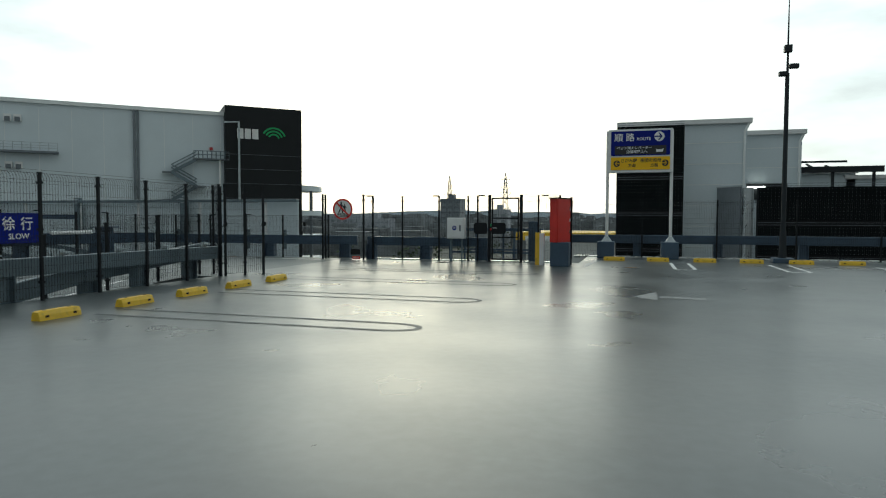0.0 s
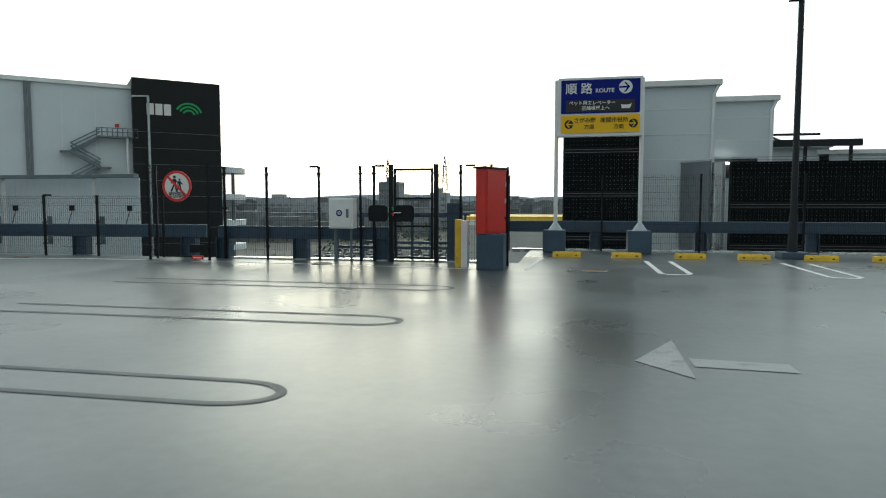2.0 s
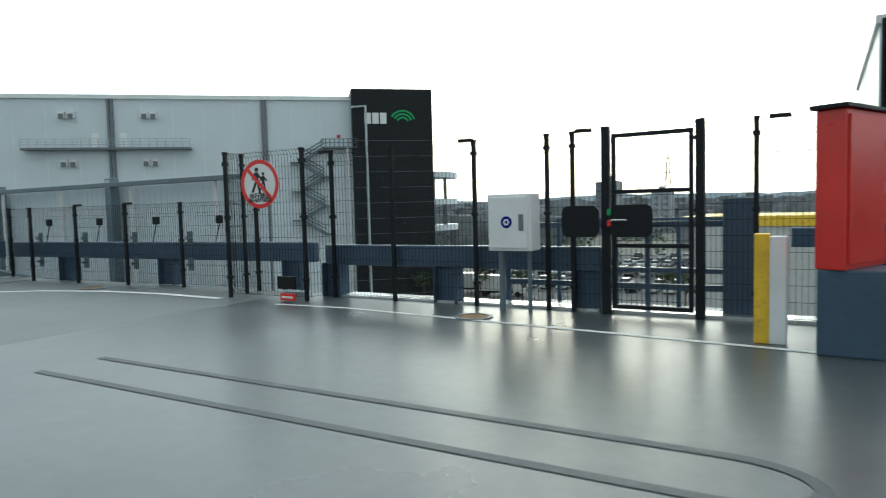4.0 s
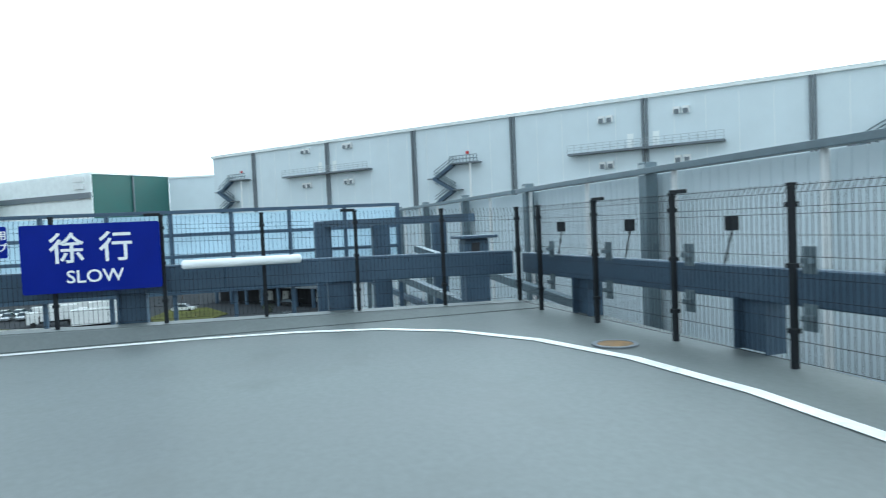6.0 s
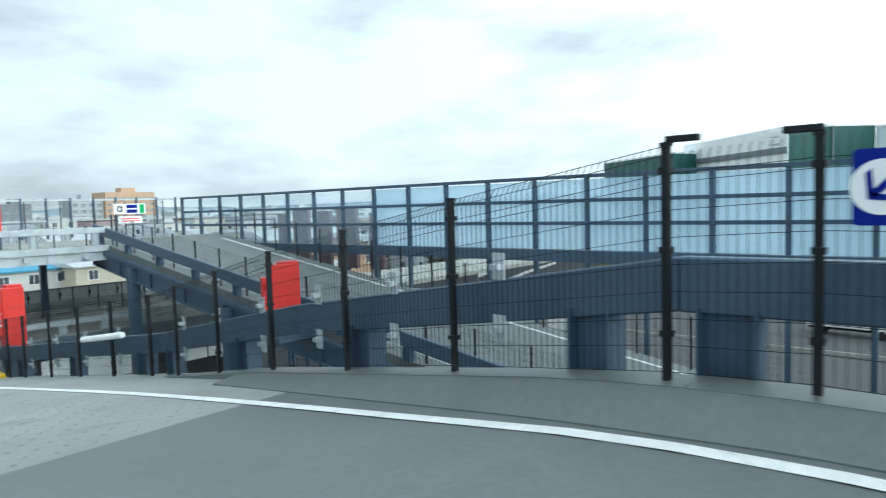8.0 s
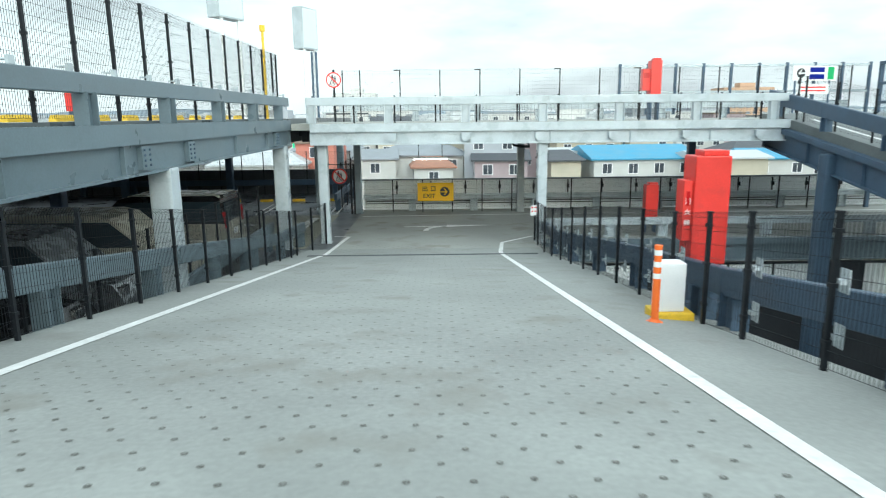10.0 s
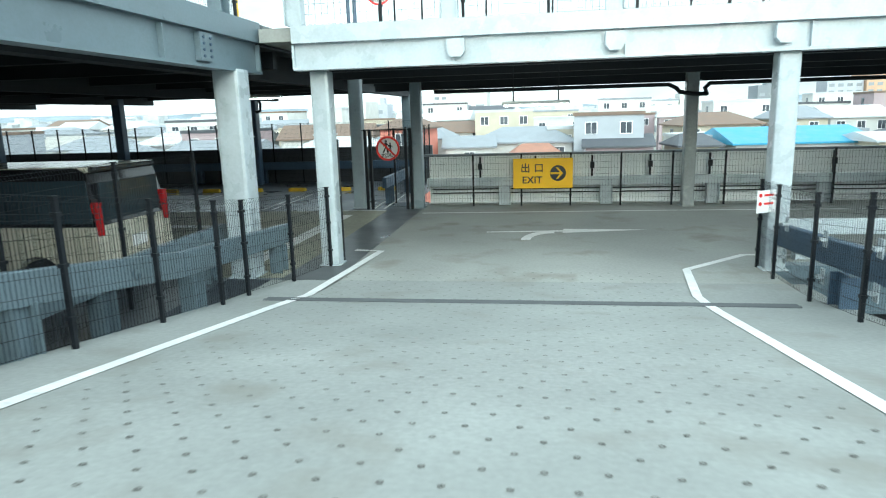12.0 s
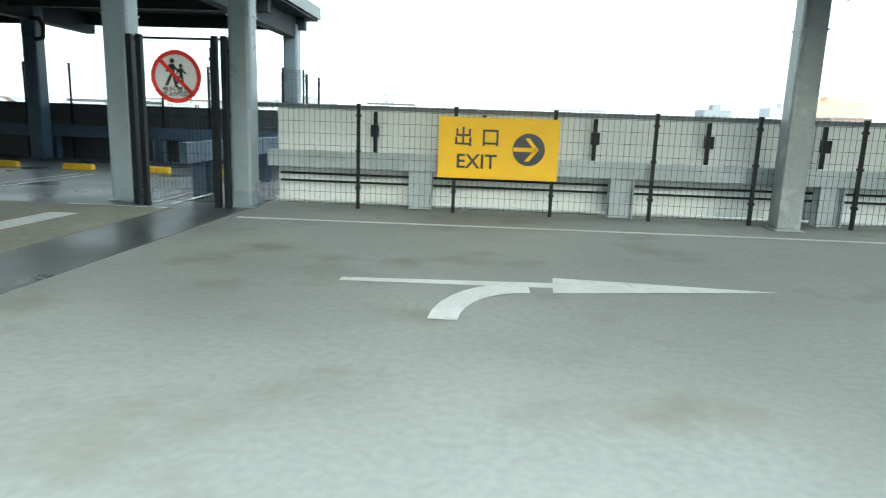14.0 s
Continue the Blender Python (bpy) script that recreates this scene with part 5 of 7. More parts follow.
boxm(bm, -20.7, -19.2, 0.5, 1.1, -2.6, -2.44)
part("arm", bm, STEEL_B, g)
for x, y, z in ((-13.60, -1.5, -2.57),):
    g = thing("bracket_arm", (x, y, z), "blue-grey steel bracket carrying a red cabinet", "bracket")
    bm = bmesh.new()
    boxm(bm, x - 0.35, x + 0.35, y - 0.3, y + 0.3, z, z + 0.14)
    part("arm", bm, STEEL_B, g)
g = thing("notice_plate", (-12.98, -12.95, -3.1), "small white notice with red marks on the ramp post", "notice")
m = facing(-13.05, -12.93, -2.86, 208)
bm = bmesh.new()
plate(bm, m, 0.34, 0.32, 0.006)
p0 = part("plate", bm, WHITE, g)
bm = bmesh.new()
for yy in (0.09, -0.03):
    disc(bm, m, 0.03, 0.002, 0.006, -0.11, yy, 10)
    plate(bm, m, 0.17, 0.03, 0.002, 0.006, cx=0.04, cy=yy)
part("bars", bm, SIGNRED, p0)

plan(0.0)
# lamp poles and mast on the roof
def mast(x, y, z0, h, label, material=MASTD):
    s = thing("lamp_mast", (x, y, z0), label, "mast")
    bm = bmesh.new()
    rod(bm, (x, y, z0), (x, y, z0 + 0.9), 0.11, 12, 0.085)
    part("base", bm, material, s)
    bm = bmesh.new()
    rod(bm, (x, y, z0 + 0.9), (x, y, z0 + h * 0.72), 0.07, 12, 0.055)
    part("shaft", bm, material, s)
    bm = bmesh.new()
    rod(bm, (x, y, z0 + h * 0.72), (x, y, z0 + h), 0.035, 8, 0.012)
    part("rod", bm, material, s)
    return s


s = mast(7.05, 22.85, 0, 7.4, "dark steel mast with cameras and a lightning rod")
for dx, zz in ((0.16, 5.45), (-0.1, 5.25)):
    bm = bmesh.new()
    boxb(bm, 7.05 + dx - 0.12, 7.05 + dx + 0.12, 22.75, 22.95, zz, zz + 0.12, 0.015)
    part("camera_housing", bm, MASTD, s)
bm = bmesh.new()
boxb(bm, 6.95, 7.15, 22.75, 22.95, 5.9, 6.1, 0.02)
part("collar", bm, MASTD, s)
bm = bmesh.new()
boxb(bm, 6.78, 7.32, 22.6, 23.1, 0, 0.14, 0.02)
part("footing", bm, STEEL_B, s)

plan(SOUTH)
# signs and pole on the upper deck seen from the ramp
for x, y, zt, w, h in ((-3.5, -14.9, 6.0, 1.2, 2.85), (-5.0, -20.2, 4.3, 1.05, 1.6)):
    s = thing("deck_sign", (x, y, 0), "white backed direction board on twin white posts", "direction sign", "deck signs")
    m = facing(x, y, zt - h / 2, 246)
    bm = bmesh.new()
    boxb(bm, -w / 2, w / 2, -h / 2, h / 2, -0.45, 0.0, 0.02, m)
    part("box", bm, STEEL, s)
    bm = bmesh.new()
    plate(bm, m, w - 0.12, h - 0.12, 0.006)
    part("face", bm, PANELW, s, "pale blank face")
    for dx in (-w * 0.33, w * 0.33):
        bm = bmesh.new()
        c = m @ Vector((dx, 0, -0.07))
        rod(bm, (c.x, c.y, 0), (c.x, c.y, zt - h + 0.1), 0.06, 12)
        part("post", bm, WHITE, s)
s = thing("beacon_pole", (-4.45, -14.9, 0), "yellow pole with a round beacon head", "beacon pole")
bm = bmesh.new()
rod(bm, (-4.45, -14.9, 0), (-4.45, -14.9, 2.75), 0.045, 12)
part("pole", bm, YEL, s)
bm = bmesh.new()
rod(bm, (-4.45, -14.9, 2.75), (-4.45, -14.9, 2.95), 0.09, 12)
part("head", bm, YEL, s)
s = thing("fire_post", (3.47, -18.1, 0), "red fire cabinet on a grey footing on the deck", "fire cabinet", "red cabinets")
bm = bmesh.new()
boxb(bm, 3.12, 3.82, -18.3, -17.9, 0.35, 1.45, 0.015)
part("body", bm, REDP, s)
bm = bmesh.new()
boxb(bm, 3.2, 3.74, -18.25, -17.95, 0, 0.35, 0.01)
part("footing", bm, STEEL_B, s)
# bridge end sign
s = thing("lane_sign", (-23.6, -17, 0), "white lane sign with blue and green fields on posts", "direction sign")
m = facing(-23.6, -17, 1.4, 190)
bm = bmesh.new()
plate(bm, m, 1.75, 0.52, 0.03)
p0 = part("panel", bm, WHITE, s)
bm = bmesh.new()
for yy in (0.12, -0.12):
    plate(bm, m, 0.6, 0.17, 0.004, 0.03, cx=0.1, cy=yy)
part("blue_bars", bm, BLUE, p0)
bm = bmesh.new()
plate(bm, m, 0.26, 0.44, 0.004, 0.03, cx=0.66)
part("green_bar", bm, GREEN, p0)
arrow_disc(m, -0.55, 0.0, 0.17, 180, p0, INK, WHITE, z=0.03)
bm = bmesh.new()
plate(bm, m, 1.3, 0.36, 0.03, cy=-0.55)
p1 = part("lower_panel", bm, WHITE, s)
bm = bmesh.new()
for yy in (-0.49, -0.61):
    plate(bm, m, 1.0, 0.05, 0.004, 0.03, cy=yy)
part("red_bars", bm, SIGNRED, p1)
for dx in (-0.7, 0.7):
    c = m @ Vector((dx, 0, -0.05))
    bm = bmesh.new()
    rod(bm, (c.x, c.y, 0), (c.x, c.y, 1.6), 0.035)
    part("post", bm, STEEL_B, s)

# ---- lower level fittings ----
def tube_light(x, y, z, yaw, L=1.3, label="lit white tube lamp under the deck"):
    s = thing("tube_lamp", (x, y, z), label, "lamp", "tube lamps")
    m = pose(x, y, z, 0, 0, yaw)
    bm = bmesh.new()
    boxb(bm, -L / 2, L / 2, -0.05, 0.05, 0.03, 0.09, 0.01, m)
    part("housing", bm, WHITE, s)
    bm = bmesh.new()
    boxb(bm, -L / 2 + 0.03, L / 2 - 0.03, -0.035, 0.035, 0.0, 0.03, 0.01, m)
    part("tube", bm, TUBE, s)


tube_light(-9.8, -15.3, -1.42, 0, 1.2)
for x in (-10.2, -9.4):
    g = thing("lamp_hanger", (x, -15.3, -1.33), "thin grey hanger rod holding the tube lamp", "hanger", "lamp hangers")
    bm = bmesh.new()
    rod(bm, (x, -15.3, -1.335), (x, -15.3, -0.42), 0.012, 8)
    boxb(bm, x - 0.03, x + 0.03, -15.34, -15.26, -1.34, -1.325, 0.003)
    part("rod", bm, SOFFIT, g)
tube_light(-2.55, -19.6, -1.0, 0, 1.5)
tube_light(4.0, -12.0, -0.93, 0)
s = thing("exit_lamp", (-4.28, -19.34, -1.1), "small green emergency lamp under the deck", "lamp")
bm = bmesh.new()
boxb(bm, -4.31, -4.25, -19.37, -19.31, -1.16, -0.98, 0.008)
part("case", bm, EXITG, s)
bm = bmesh.new()
rod(bm, (-4.28, -19.34, -0.98), (-4.28, -19.34, -0.6), 0.012, 8)
part("hanger", bm, SOFFIT, s)
bm = bmesh.new()
boxb(bm, -4.312, -4.248, -19.36, -19.32, -1.0, -0.975, 0.004)
part("clip", bm, SOFFIT, s)
s = thing("warning_lamp", (-2.86, -17.78, -0.85), "small amber warning lamp under the deck", "lamp")
bm = bmesh.new()
bmesh.ops.create_uvsphere(bm, u_segments=12, v_segments=8, radius=0.055, matrix=Matrix.Translation((-2.86, -17.78, -0.86)))
part("lens", bm, AMBER, s)
# pipes
def pipe(name, pts, r, material, label):
    s = thing(name, pts[0], label, "pipe", "pipes")
    cu = bpy.data.curves.new("tmp", 'CURVE')
    cu.dimensions, cu.bevel_depth, cu.bevel_resolution = '3D', r, 3
    sp = cu.splines.new('POLY')
    sp.points.add(len(pts) - 1)
    for i, p in enumerate(pts):
        sp.points[i].co = (*p, 1)
    o = bpy.data.objects.new("tmp", cu)
    me = bpy.data.meshes.new_from_object(o)
    bpy.data.objects.remove(o)
    bm = bmesh.new()
    bm.from_mesh(me)
    bpy.data.meshes.remove(me)
    part("run", bm, material, s)


pipe("drain_pipe", [(-7.2, -20.05, -0.96), (-12.95, -20.05, -0.97), (-13.12, -20.02, -1.06), (-13.14, -19.7, -1.16), (-13.45, -19.62, -1.22), (-13.76, -19.7, -1.22), (-13.78, -20.02, -1.08), (-13.9, -20.05, -0.97), (-26.5, -20.05, -0.98)], 0.05, SOFFIT, "dark drain pipe along the bridge edge, bent round a column head")
pipe("drain_pipe", [(0.8, -26.2, -0.75), (0.28, -26.2, -0.8), (0.2, -26.2, -0.95), (0.22, -26.2, -1.2), (0.4, -26.2, -1.25)], 0.05, SOFFIT, "dark drain pipe bent round a column head")
pipe("conduit", [(-6.7, -19.95, LOW), (-6.7, -19.95, -0.6)], 0.035, WHITE, "thin upright pipe beside the column")
for z in (0.30, 0.40):
    pipe("conduit", [(-7.0, -20.5, LOW + z), (-38, -20.5, LOW + z)], 0.016, BLACK, "dark conduit along the parapet")
for k in range(22):
    x = -8.3 - 1.45 * k
    g = thing("junction_box", (x, -20.45, LOW + 0.95), "small black cable box on the fence", "junction box", "junction boxes")
    bm = bmesh.new()
    boxb(bm, x - 0.05, x + 0.05, -20.5, -20.4, LOW + 0.92, LOW + 1.08, 0.008)
    part("case", bm, BLACK, g)
    bm = bmesh.new()
    boxm(bm, x - 0.025, x + 0.025, -20.52, -20.48, LOW + 0.7, LOW + 1.25)
    part("batten", bm, BLACK, g)
# lower gate beside the joint plate
fence([(-6.6, -19.75), (-5.4, -19.75)], low_flat, 2.03, "black mesh gate between the columns", pitch=1.15)
for x in (-6.55, -5.5):
    g = thing("gate_post", (x, -19.62, LOW), "thick black folding gate post", "gate post", "gate posts")
    bm = bmesh.new()
    for dx in (-0.06, 0.06):
        boxb(bm, x + dx - 0.035, x + dx + 0.035, -19.66, -19.58, LOW, LOW + 2.06, 0.006)
    part("gate_leaf", bm, BLACK, g)
g = thing("gate_header", (-6.0, -19.72, LOW), "black steel bar across the lower gate", "gate bar")
bm = bmesh.new()
boxb(bm, -6.71, -5.32, -19.75, -19.73, LOW + 2.02, LOW + 2.045, 0.004)
part("bar", bm, BLACK, g)
for x in (-5.05, -5.22):
    g = thing("tall_post", (x, -20.05, 0), "tall slim steel post at the bridge end", "post", "tall posts")
    bm = bmesh.new()
    rod(bm, (x, -20.05, 0), (x, -20.05, 2.6), 0.045, 10)
    part("shaft", bm, STEEL_B, g)
g = thing("gate_post", (-6.56, -13.64, LOW), "tall black post beside the bridge column", "gate post", "gate posts")
bm = bmesh.new()
boxb(bm, -6.6, -6.52, -13.68, -13.60, LOW, LOW + 2.03, 0.006)
part("gate_leaf", bm, BLACK, g)
fence([(-4.6, -12.6), (-4.6, 8.0)], low_flat, 1.9, "black mesh fence of the lower parking level", pitch=1.9)
guard_rail([(-4.95, -12.7), (-4.95, 8)], low_flat, 0.5, 0.8, "blue-grey guard rail of the lower parking level", STEEL_M)
stripe("bay_marking", [(-5.13, -18.64), (-5.05, -13.2)], 0.34, LOW + 0.008, LINE, "broad worn white line on the lower level floor")
stripe("bay_marking", [(-3.2, -17.0), (-1.2, -17.05)], 0.3, LOW + 0.008, LINE, "broad worn white line on the lower level floor")
stripe("bay_marking", [(-5.95, -19.36), (-4.7, -19.36)], 0.07, LOW + 0.008, LINE, "white line at the edge of the coated bays")
for k in range(-1, 4):
    for dx in (0, -0.28):
        stripe("bay_marking", [(-2.48 + dx + 3.08 * k, -19.7), (-2.4 + dx + 3.08 * k, -23.1)], 0.07, LOW + 0.006, LINE, "double white bay line on the lower level")


# ---- vehicles ----
def van(x, y, z, yaw, paint, label, roof_paint=None, roof_panel=None, L=4.7, W=1.72, H=1.82):
    """A tall minivan: lofted body with wheel arches, glass band, lamps, wheels; its rear faces local -x."""
    s = thing("minivan", (x, y, z), label, "car", "parked cars")
    m = pose(x, y, z, 0, 0, yaw)
    def loft(prof, w_of, mat_, name, parent, lab=""):
        bm = bmesh.new()
        rows = []
        for xx, zz in prof:
            w = w_of(xx, zz)
            rows.append((bm.verts.new((xx, -w / 2, zz)), bm.verts.new((xx, w / 2, zz))))
        n = len(rows)
        for i in range(n):
            a, b = rows[i], rows[(i + 1) % n]
            bm.faces.new((a[0], b[0], b[1], a[1]))
        bm.faces.new([r[0] for r in rows][::-1])
        bm.faces.new([r[1] for r in rows])
        bmesh.ops.bevel(bm, geom=[e for e in bm.edges if e.calc_face_angle(0) > 0.5], offset=0.04, segments=2, affect='EDGES')
        bm.transform(m)
        return part(name, bm, mat_, parent, lab)
    def arch(cx):
        return [(cx + 0.36 * math.cos(a), 0.30 + 0.36 * math.sin(a)) for a in [math.pi - k * math.pi / 8 for k in range(9)]]
    low = [(0.02, 0.32)] + arch(0.95) + arch(L - 0.85) + [(L - 0.02, 0.32), (L, 0.62), (L - 0.18, 0.92), (L - 1.0, 1.05), (0.03, 1.05), (0.0, 0.6)]
    loft(low, lambda a, b: W, paint, "body", s)
    top = [(0.03, 1.05), (L - 1.0, 1.05), (L - 1.75, H - 0.08), (L - 2.1, H), (0.28, H), (0.14, H - 0.08)]
    loft(top, lambda a, b: W - 0.02 - 0.20 * max(0, (b - 1.05) / (H - 1.05)), roof_paint or paint, "cabin", s)
    glass = [(0.07, 1.10), (L - 1.06, 1.10), (L - 1.76, H - 0.16), (0.15, H - 0.16)]
    loft(glass, lambda a, b: W - 0.005 - 0.20 * max(0, (b - 1.05) / (H - 1.05)) + 0.01, GLASS, "side_glass", s, "dark tinted glass")
    bm = bmesh.new()
    boxb(bm, 0.035, 0.075, -W / 2 + 0.2, W / 2 - 0.2, 1.10, H - 0.2, 0.012, m)
    part("rear_window", bm, GLASS, s)
    for sy in (-1, 1):
        bm = bmesh.new()
        boxb(bm, -0.01, 0.09, sy * (W / 2 - 0.09) - 0.055, sy * (W / 2 - 0.09) + 0.055, 0.92, 1.38, 0.02, m)
        part("tail_lamp", bm, LENSR, s)
        bm = bmesh.new()
        boxb(bm, L - 0.22, L - 0.03, sy * (W / 2 - 0.22) - 0.15, sy * (W / 2 - 0.22) + 0.15, 0.66, 0.86, 0.03, m)
        part("headlamp", bm, CHROME, s)
    bm = bmesh.new()
    boxb(bm, -0.06, 0.12, -W / 2 + 0.03, W / 2 - 0.03, 0.36, 0.58, 0.03, m)
    part("bumper", bm, paint, s)
    bm = bmesh.new()
    boxm(bm, -0.025, -0.005, -0.17, 0.17, 0.66, 0.83, m)
    part("number_plate", bm, WHITE, s)
    if roof_panel:
        bm = bmesh.new()
        boxb(bm, 0.16, L - 2.0, -W / 2 + 0.13, W / 2 - 0.13, H - 0.06, H + 0.015, 0.02, m)
        part("roof_panel", bm, roof_panel, s, "pale cream roof panel")
    bm = bmesh.new()
    boxb(bm, 0.06, 0.36, -W / 2 + 0.18, W / 2 - 0.18, H - 0.05, H + 0.01, 0.012, m)
    part("spoiler", bm, roof_paint or paint, s)
    for cx in (0.95, L - 0.85):
        for sy in (-1, 1):
            bm = bmesh.new()
            c0, c1 = m @ Vector((cx, sy * (W / 2 - 0.20), 0.30)), m @ Vector((cx, sy * (W / 2 - 0.01), 0.30))
            rod(bm, c0, c1, 0.30, 20)
            wh = part("wheel", bm, TYRE, s)
            bm = bmesh.new()
            rod(bm, m @ Vector((cx, sy * (W / 2 - 0.03), 0.30)), m @ Vector((cx, sy * (W / 2), 0.30)), 0.19, 16)
            part("rim", bm, CHROME, wh)
    return s


van(-4.12, -11.75, LOW, 0, CREAM, "cream minivan with a black cabin, pale roof and red tail lamps", CARK, CREAM)
van(0.3, -8.2, LOW, 180, CREAM, "cream minivan parked on the lower level")
van(0.5, -5.5, LOW, 180, CARS, "silver minivan parked on the lower level")
van(0.6, -2.8, LOW, 180, CARK, "black minivan parked on the lower level")
van(0.6, -0.1, LOW, 180, CARW, "white minivan parked on the lower level")

plan(0.0)
# ---- neighbouring warehouse ----
GT, GE, GZ = Vector((-60, 92, 0)), Vector((-153.8, 7.9, 0)), 17.5
gu = (GE - GT).normalized()
gn = Vector((-gu.y, gu.x, 0))        # out of the facade, towards the car park
if gn.dot(Vector((0, 15, 0)) - GT) < 0:
    gn = -gn
GL = (GE - GT).length
GY = -14.0


def fpos(u, z, out=0.0):
    p = GT + gu * u + gn * out
    return Vector((p.x, p.y, z))


def fbox(bm, u0, u1, z0, z1, o0, o1):
    """A box on the facade, along u, up z, and out of the wall from o0 to o1."""
    v = [bm.verts.new(fpos(u, z, o)) for z in (z0, z1) for o in (o0, o1) for u in (u0, u1)]
    for f in ((0, 2, 3, 1), (4, 5, 7, 6), (0, 1, 5, 4), (2, 6, 7, 3), (0, 4, 6, 2), (1, 3, 7, 5)):
        bm.faces.new([v[i] for i in f])


w = thing("warehouse", fpos(GL / 2, GY), "huge white panelled warehouse with outside stairs and a dark stair tower", "warehouse")
bm = bmesh.new()
fbox(bm, 0, GL, GY, GZ, -60, 0)
wall = part("wall", bm, PANELW, w)
store = w
for k in range(31):
    u = 4.1 * k + 0.5
    bm = bmesh.new()
    fbox(bm, u - 0.03, u + 0.03, GY, GZ - 0.7, 0.0, 0.02)
    part("panel_joint", bm, LOUVRE, wall)
bm = bmesh.new()
fbox(bm, -0.3, GL + 0.3, GZ - 0.1, GZ + 0.45, -60.3, 0.35)
part("roof_edge", bm, LOUVRE, w)
for u in (12.6, 33.2, 53.8, 72.8, 92.8, 113.1):
    bm = bmesh.new()
    fbox(bm, u - 0.42, u - 0.1, GY, GZ - 0.1, 0, 0.35)
    fbox(bm, u + 0.1, u + 0.42, GY, GZ - 0.1, 0, 0.35)
    part("downpipe", bm, GREYW, w)
for u, up in ((33.5, 0.0), (93.0, 1.2)):
    for zz in (10.3 + up,):
        b = bmesh.new()
        fbox(b, u - 10.8, u + 10.8, zz, zz + 0.28, 0, 1.5)
        bal = part("walkway", b, GREYW, w)
        segs = [(fpos(u - 10.8 + 1.08 * k, zz + 0.28, 1.45), fpos(u - 10.8 + 1.08 * k, zz + 1.45, 1.45)) for k in range(21)]
        segs += [(fpos(u - 10.8, zz + h, 1.45), fpos(u + 10.8, zz + h, 1.45)) for h in (0.7, 1.05, 1.45)]
        tagged(part("railing", bars(segs, 0.03), STEEL, bal), kind="stuff")
    for du in (-5.9, -4.7, 4.7, 5.9):
        for zz in (14.7 + up, 8.1 + up):
            b = bmesh.new()
            fbox(b, u + du - 0.45, u + du + 0.45, zz, zz + 0.95, 0, 0.5)
            lamp = part("louvre_hood", b, WHITE, w)
            b = bmesh.new()
            fbox(b, u + du - 0.33, u + du + 0.33, zz - 0.06, zz + 0.6, 0.45, 0.53)
            part("opening", b, GREYW, lamp)
    for du in (-1.8, 1.8):
        b = bmesh.new()
        fbox(b, u + du - 0.45, u + du + 0.45, 10.6 + up, 12.7 + up, 0, 0.05)
        part("door", b, LOUVRE, w)
for u0, ztop, n in ((60.6, 10.8, 3), (115.4, 12.0, 3), (0.4, 10.3, 6)):
    st = part("stair_landing", (lambda b: (fbox(b, u0 - 1, u0 + 4.2, ztop, ztop + 0.2, 0, 1.6), b)[1])(bmesh.new()), GREYW, w)
    segs = [(fpos(u0 - 1 + 0.65 * k, ztop + 0.2, 1.55), fpos(u0 - 1 + 0.65 * k, ztop + 1.3, 1.55)) for k in range(9)]
    segs += [(fpos(u0 - 1, ztop + h, 1.55), fpos(u0 + 4.2, ztop + h, 1.55)) for h in (0.75, 1.3)]
    for k in range(n):
        z1, z0 = ztop - 2.1 * k, ztop - 2.1 * (k + 1)
        a, b2 = (u0 + 3.8, u0 + 7.4) if k % 2 == 0 else (u0 + 7.4, u0 + 3.8)
        b = bmesh.new()
        beam(b, fpos(a, z1, 0.9 + 0.5 * (k % 2)), fpos(b2, z0, 0.9 + 0.5 * (k % 2)), 0.9, 0.55)
        part("stair_flight", b, STEEL_B if u0 > 10 else STEEL_M, w)
        for off in (0.5, 1.45):
            segs += [(fpos(a, z1 + h, off), fpos(b2, z0 + h, off)) for h in (0.7, 1.2)]
        b = bmesh.new()
        ue = b2
        fbox(b, min(ue, ue + (1.3 if k % 2 == 0 else -1.3)), max(ue, ue + (1.3 if k % 2 == 0 else -1.3)), z0 - 0.1, z0 + 0.1, 0.2, 1.6)
        part("stair_turn", b, GREYW, w)
    tagged(part("railing", bars(segs, 0.05), STEEL_M, w), kind="stuff")
    b = bmesh.new()
    rod(b, fpos(u0 + 0.4, GY, 1.4), fpos(u0 + 0.4, ztop, 1.4), 0.13, 8)
    part("support_post", b, WHITE, w)
    b = bmesh.new()
    fbox(b, u0 + 1.3, u0 + 1.8, ztop + 1.6, ztop + 2.05, 0, 0.25)
    part("alarm_lamp", b, LENSR, w, "small red alarm lamp")
# dark tower with its emblem
bm = bmesh.new()
fbox(bm, -12.0, 0.0, GY, 18.9, -14, 1.6)
tower = part("tower", bm, FASCIA, w, "dark panelled stair tower")
for k in range(1, 12):
    bm = bmesh.new()
    fbox(bm, -12.0, 0.0, GY + 2.3 * k, GY + 2.3 * k + 0.04, 1.6, 1.63)
    part("panel_joint", bm, GREYW, tower)
mt = Matrix.Translation(fpos(-5.5, 14.6, 1.62)) @ Matrix.Rotation(math.atan2(-gu.y, -gu.x), 4, 'Z') @ Matrix.Rotation(radians(90), 4, 'X')
for cx in (-3.2, -2.05, -0.9):
    bm = bmesh.new()
    plate(bm, mt, 0.95, 1.6, 0.05, cx=cx)
    part("emblem_block", bm, WHITE, tower, "plain white block")
bm = bmesh.new()
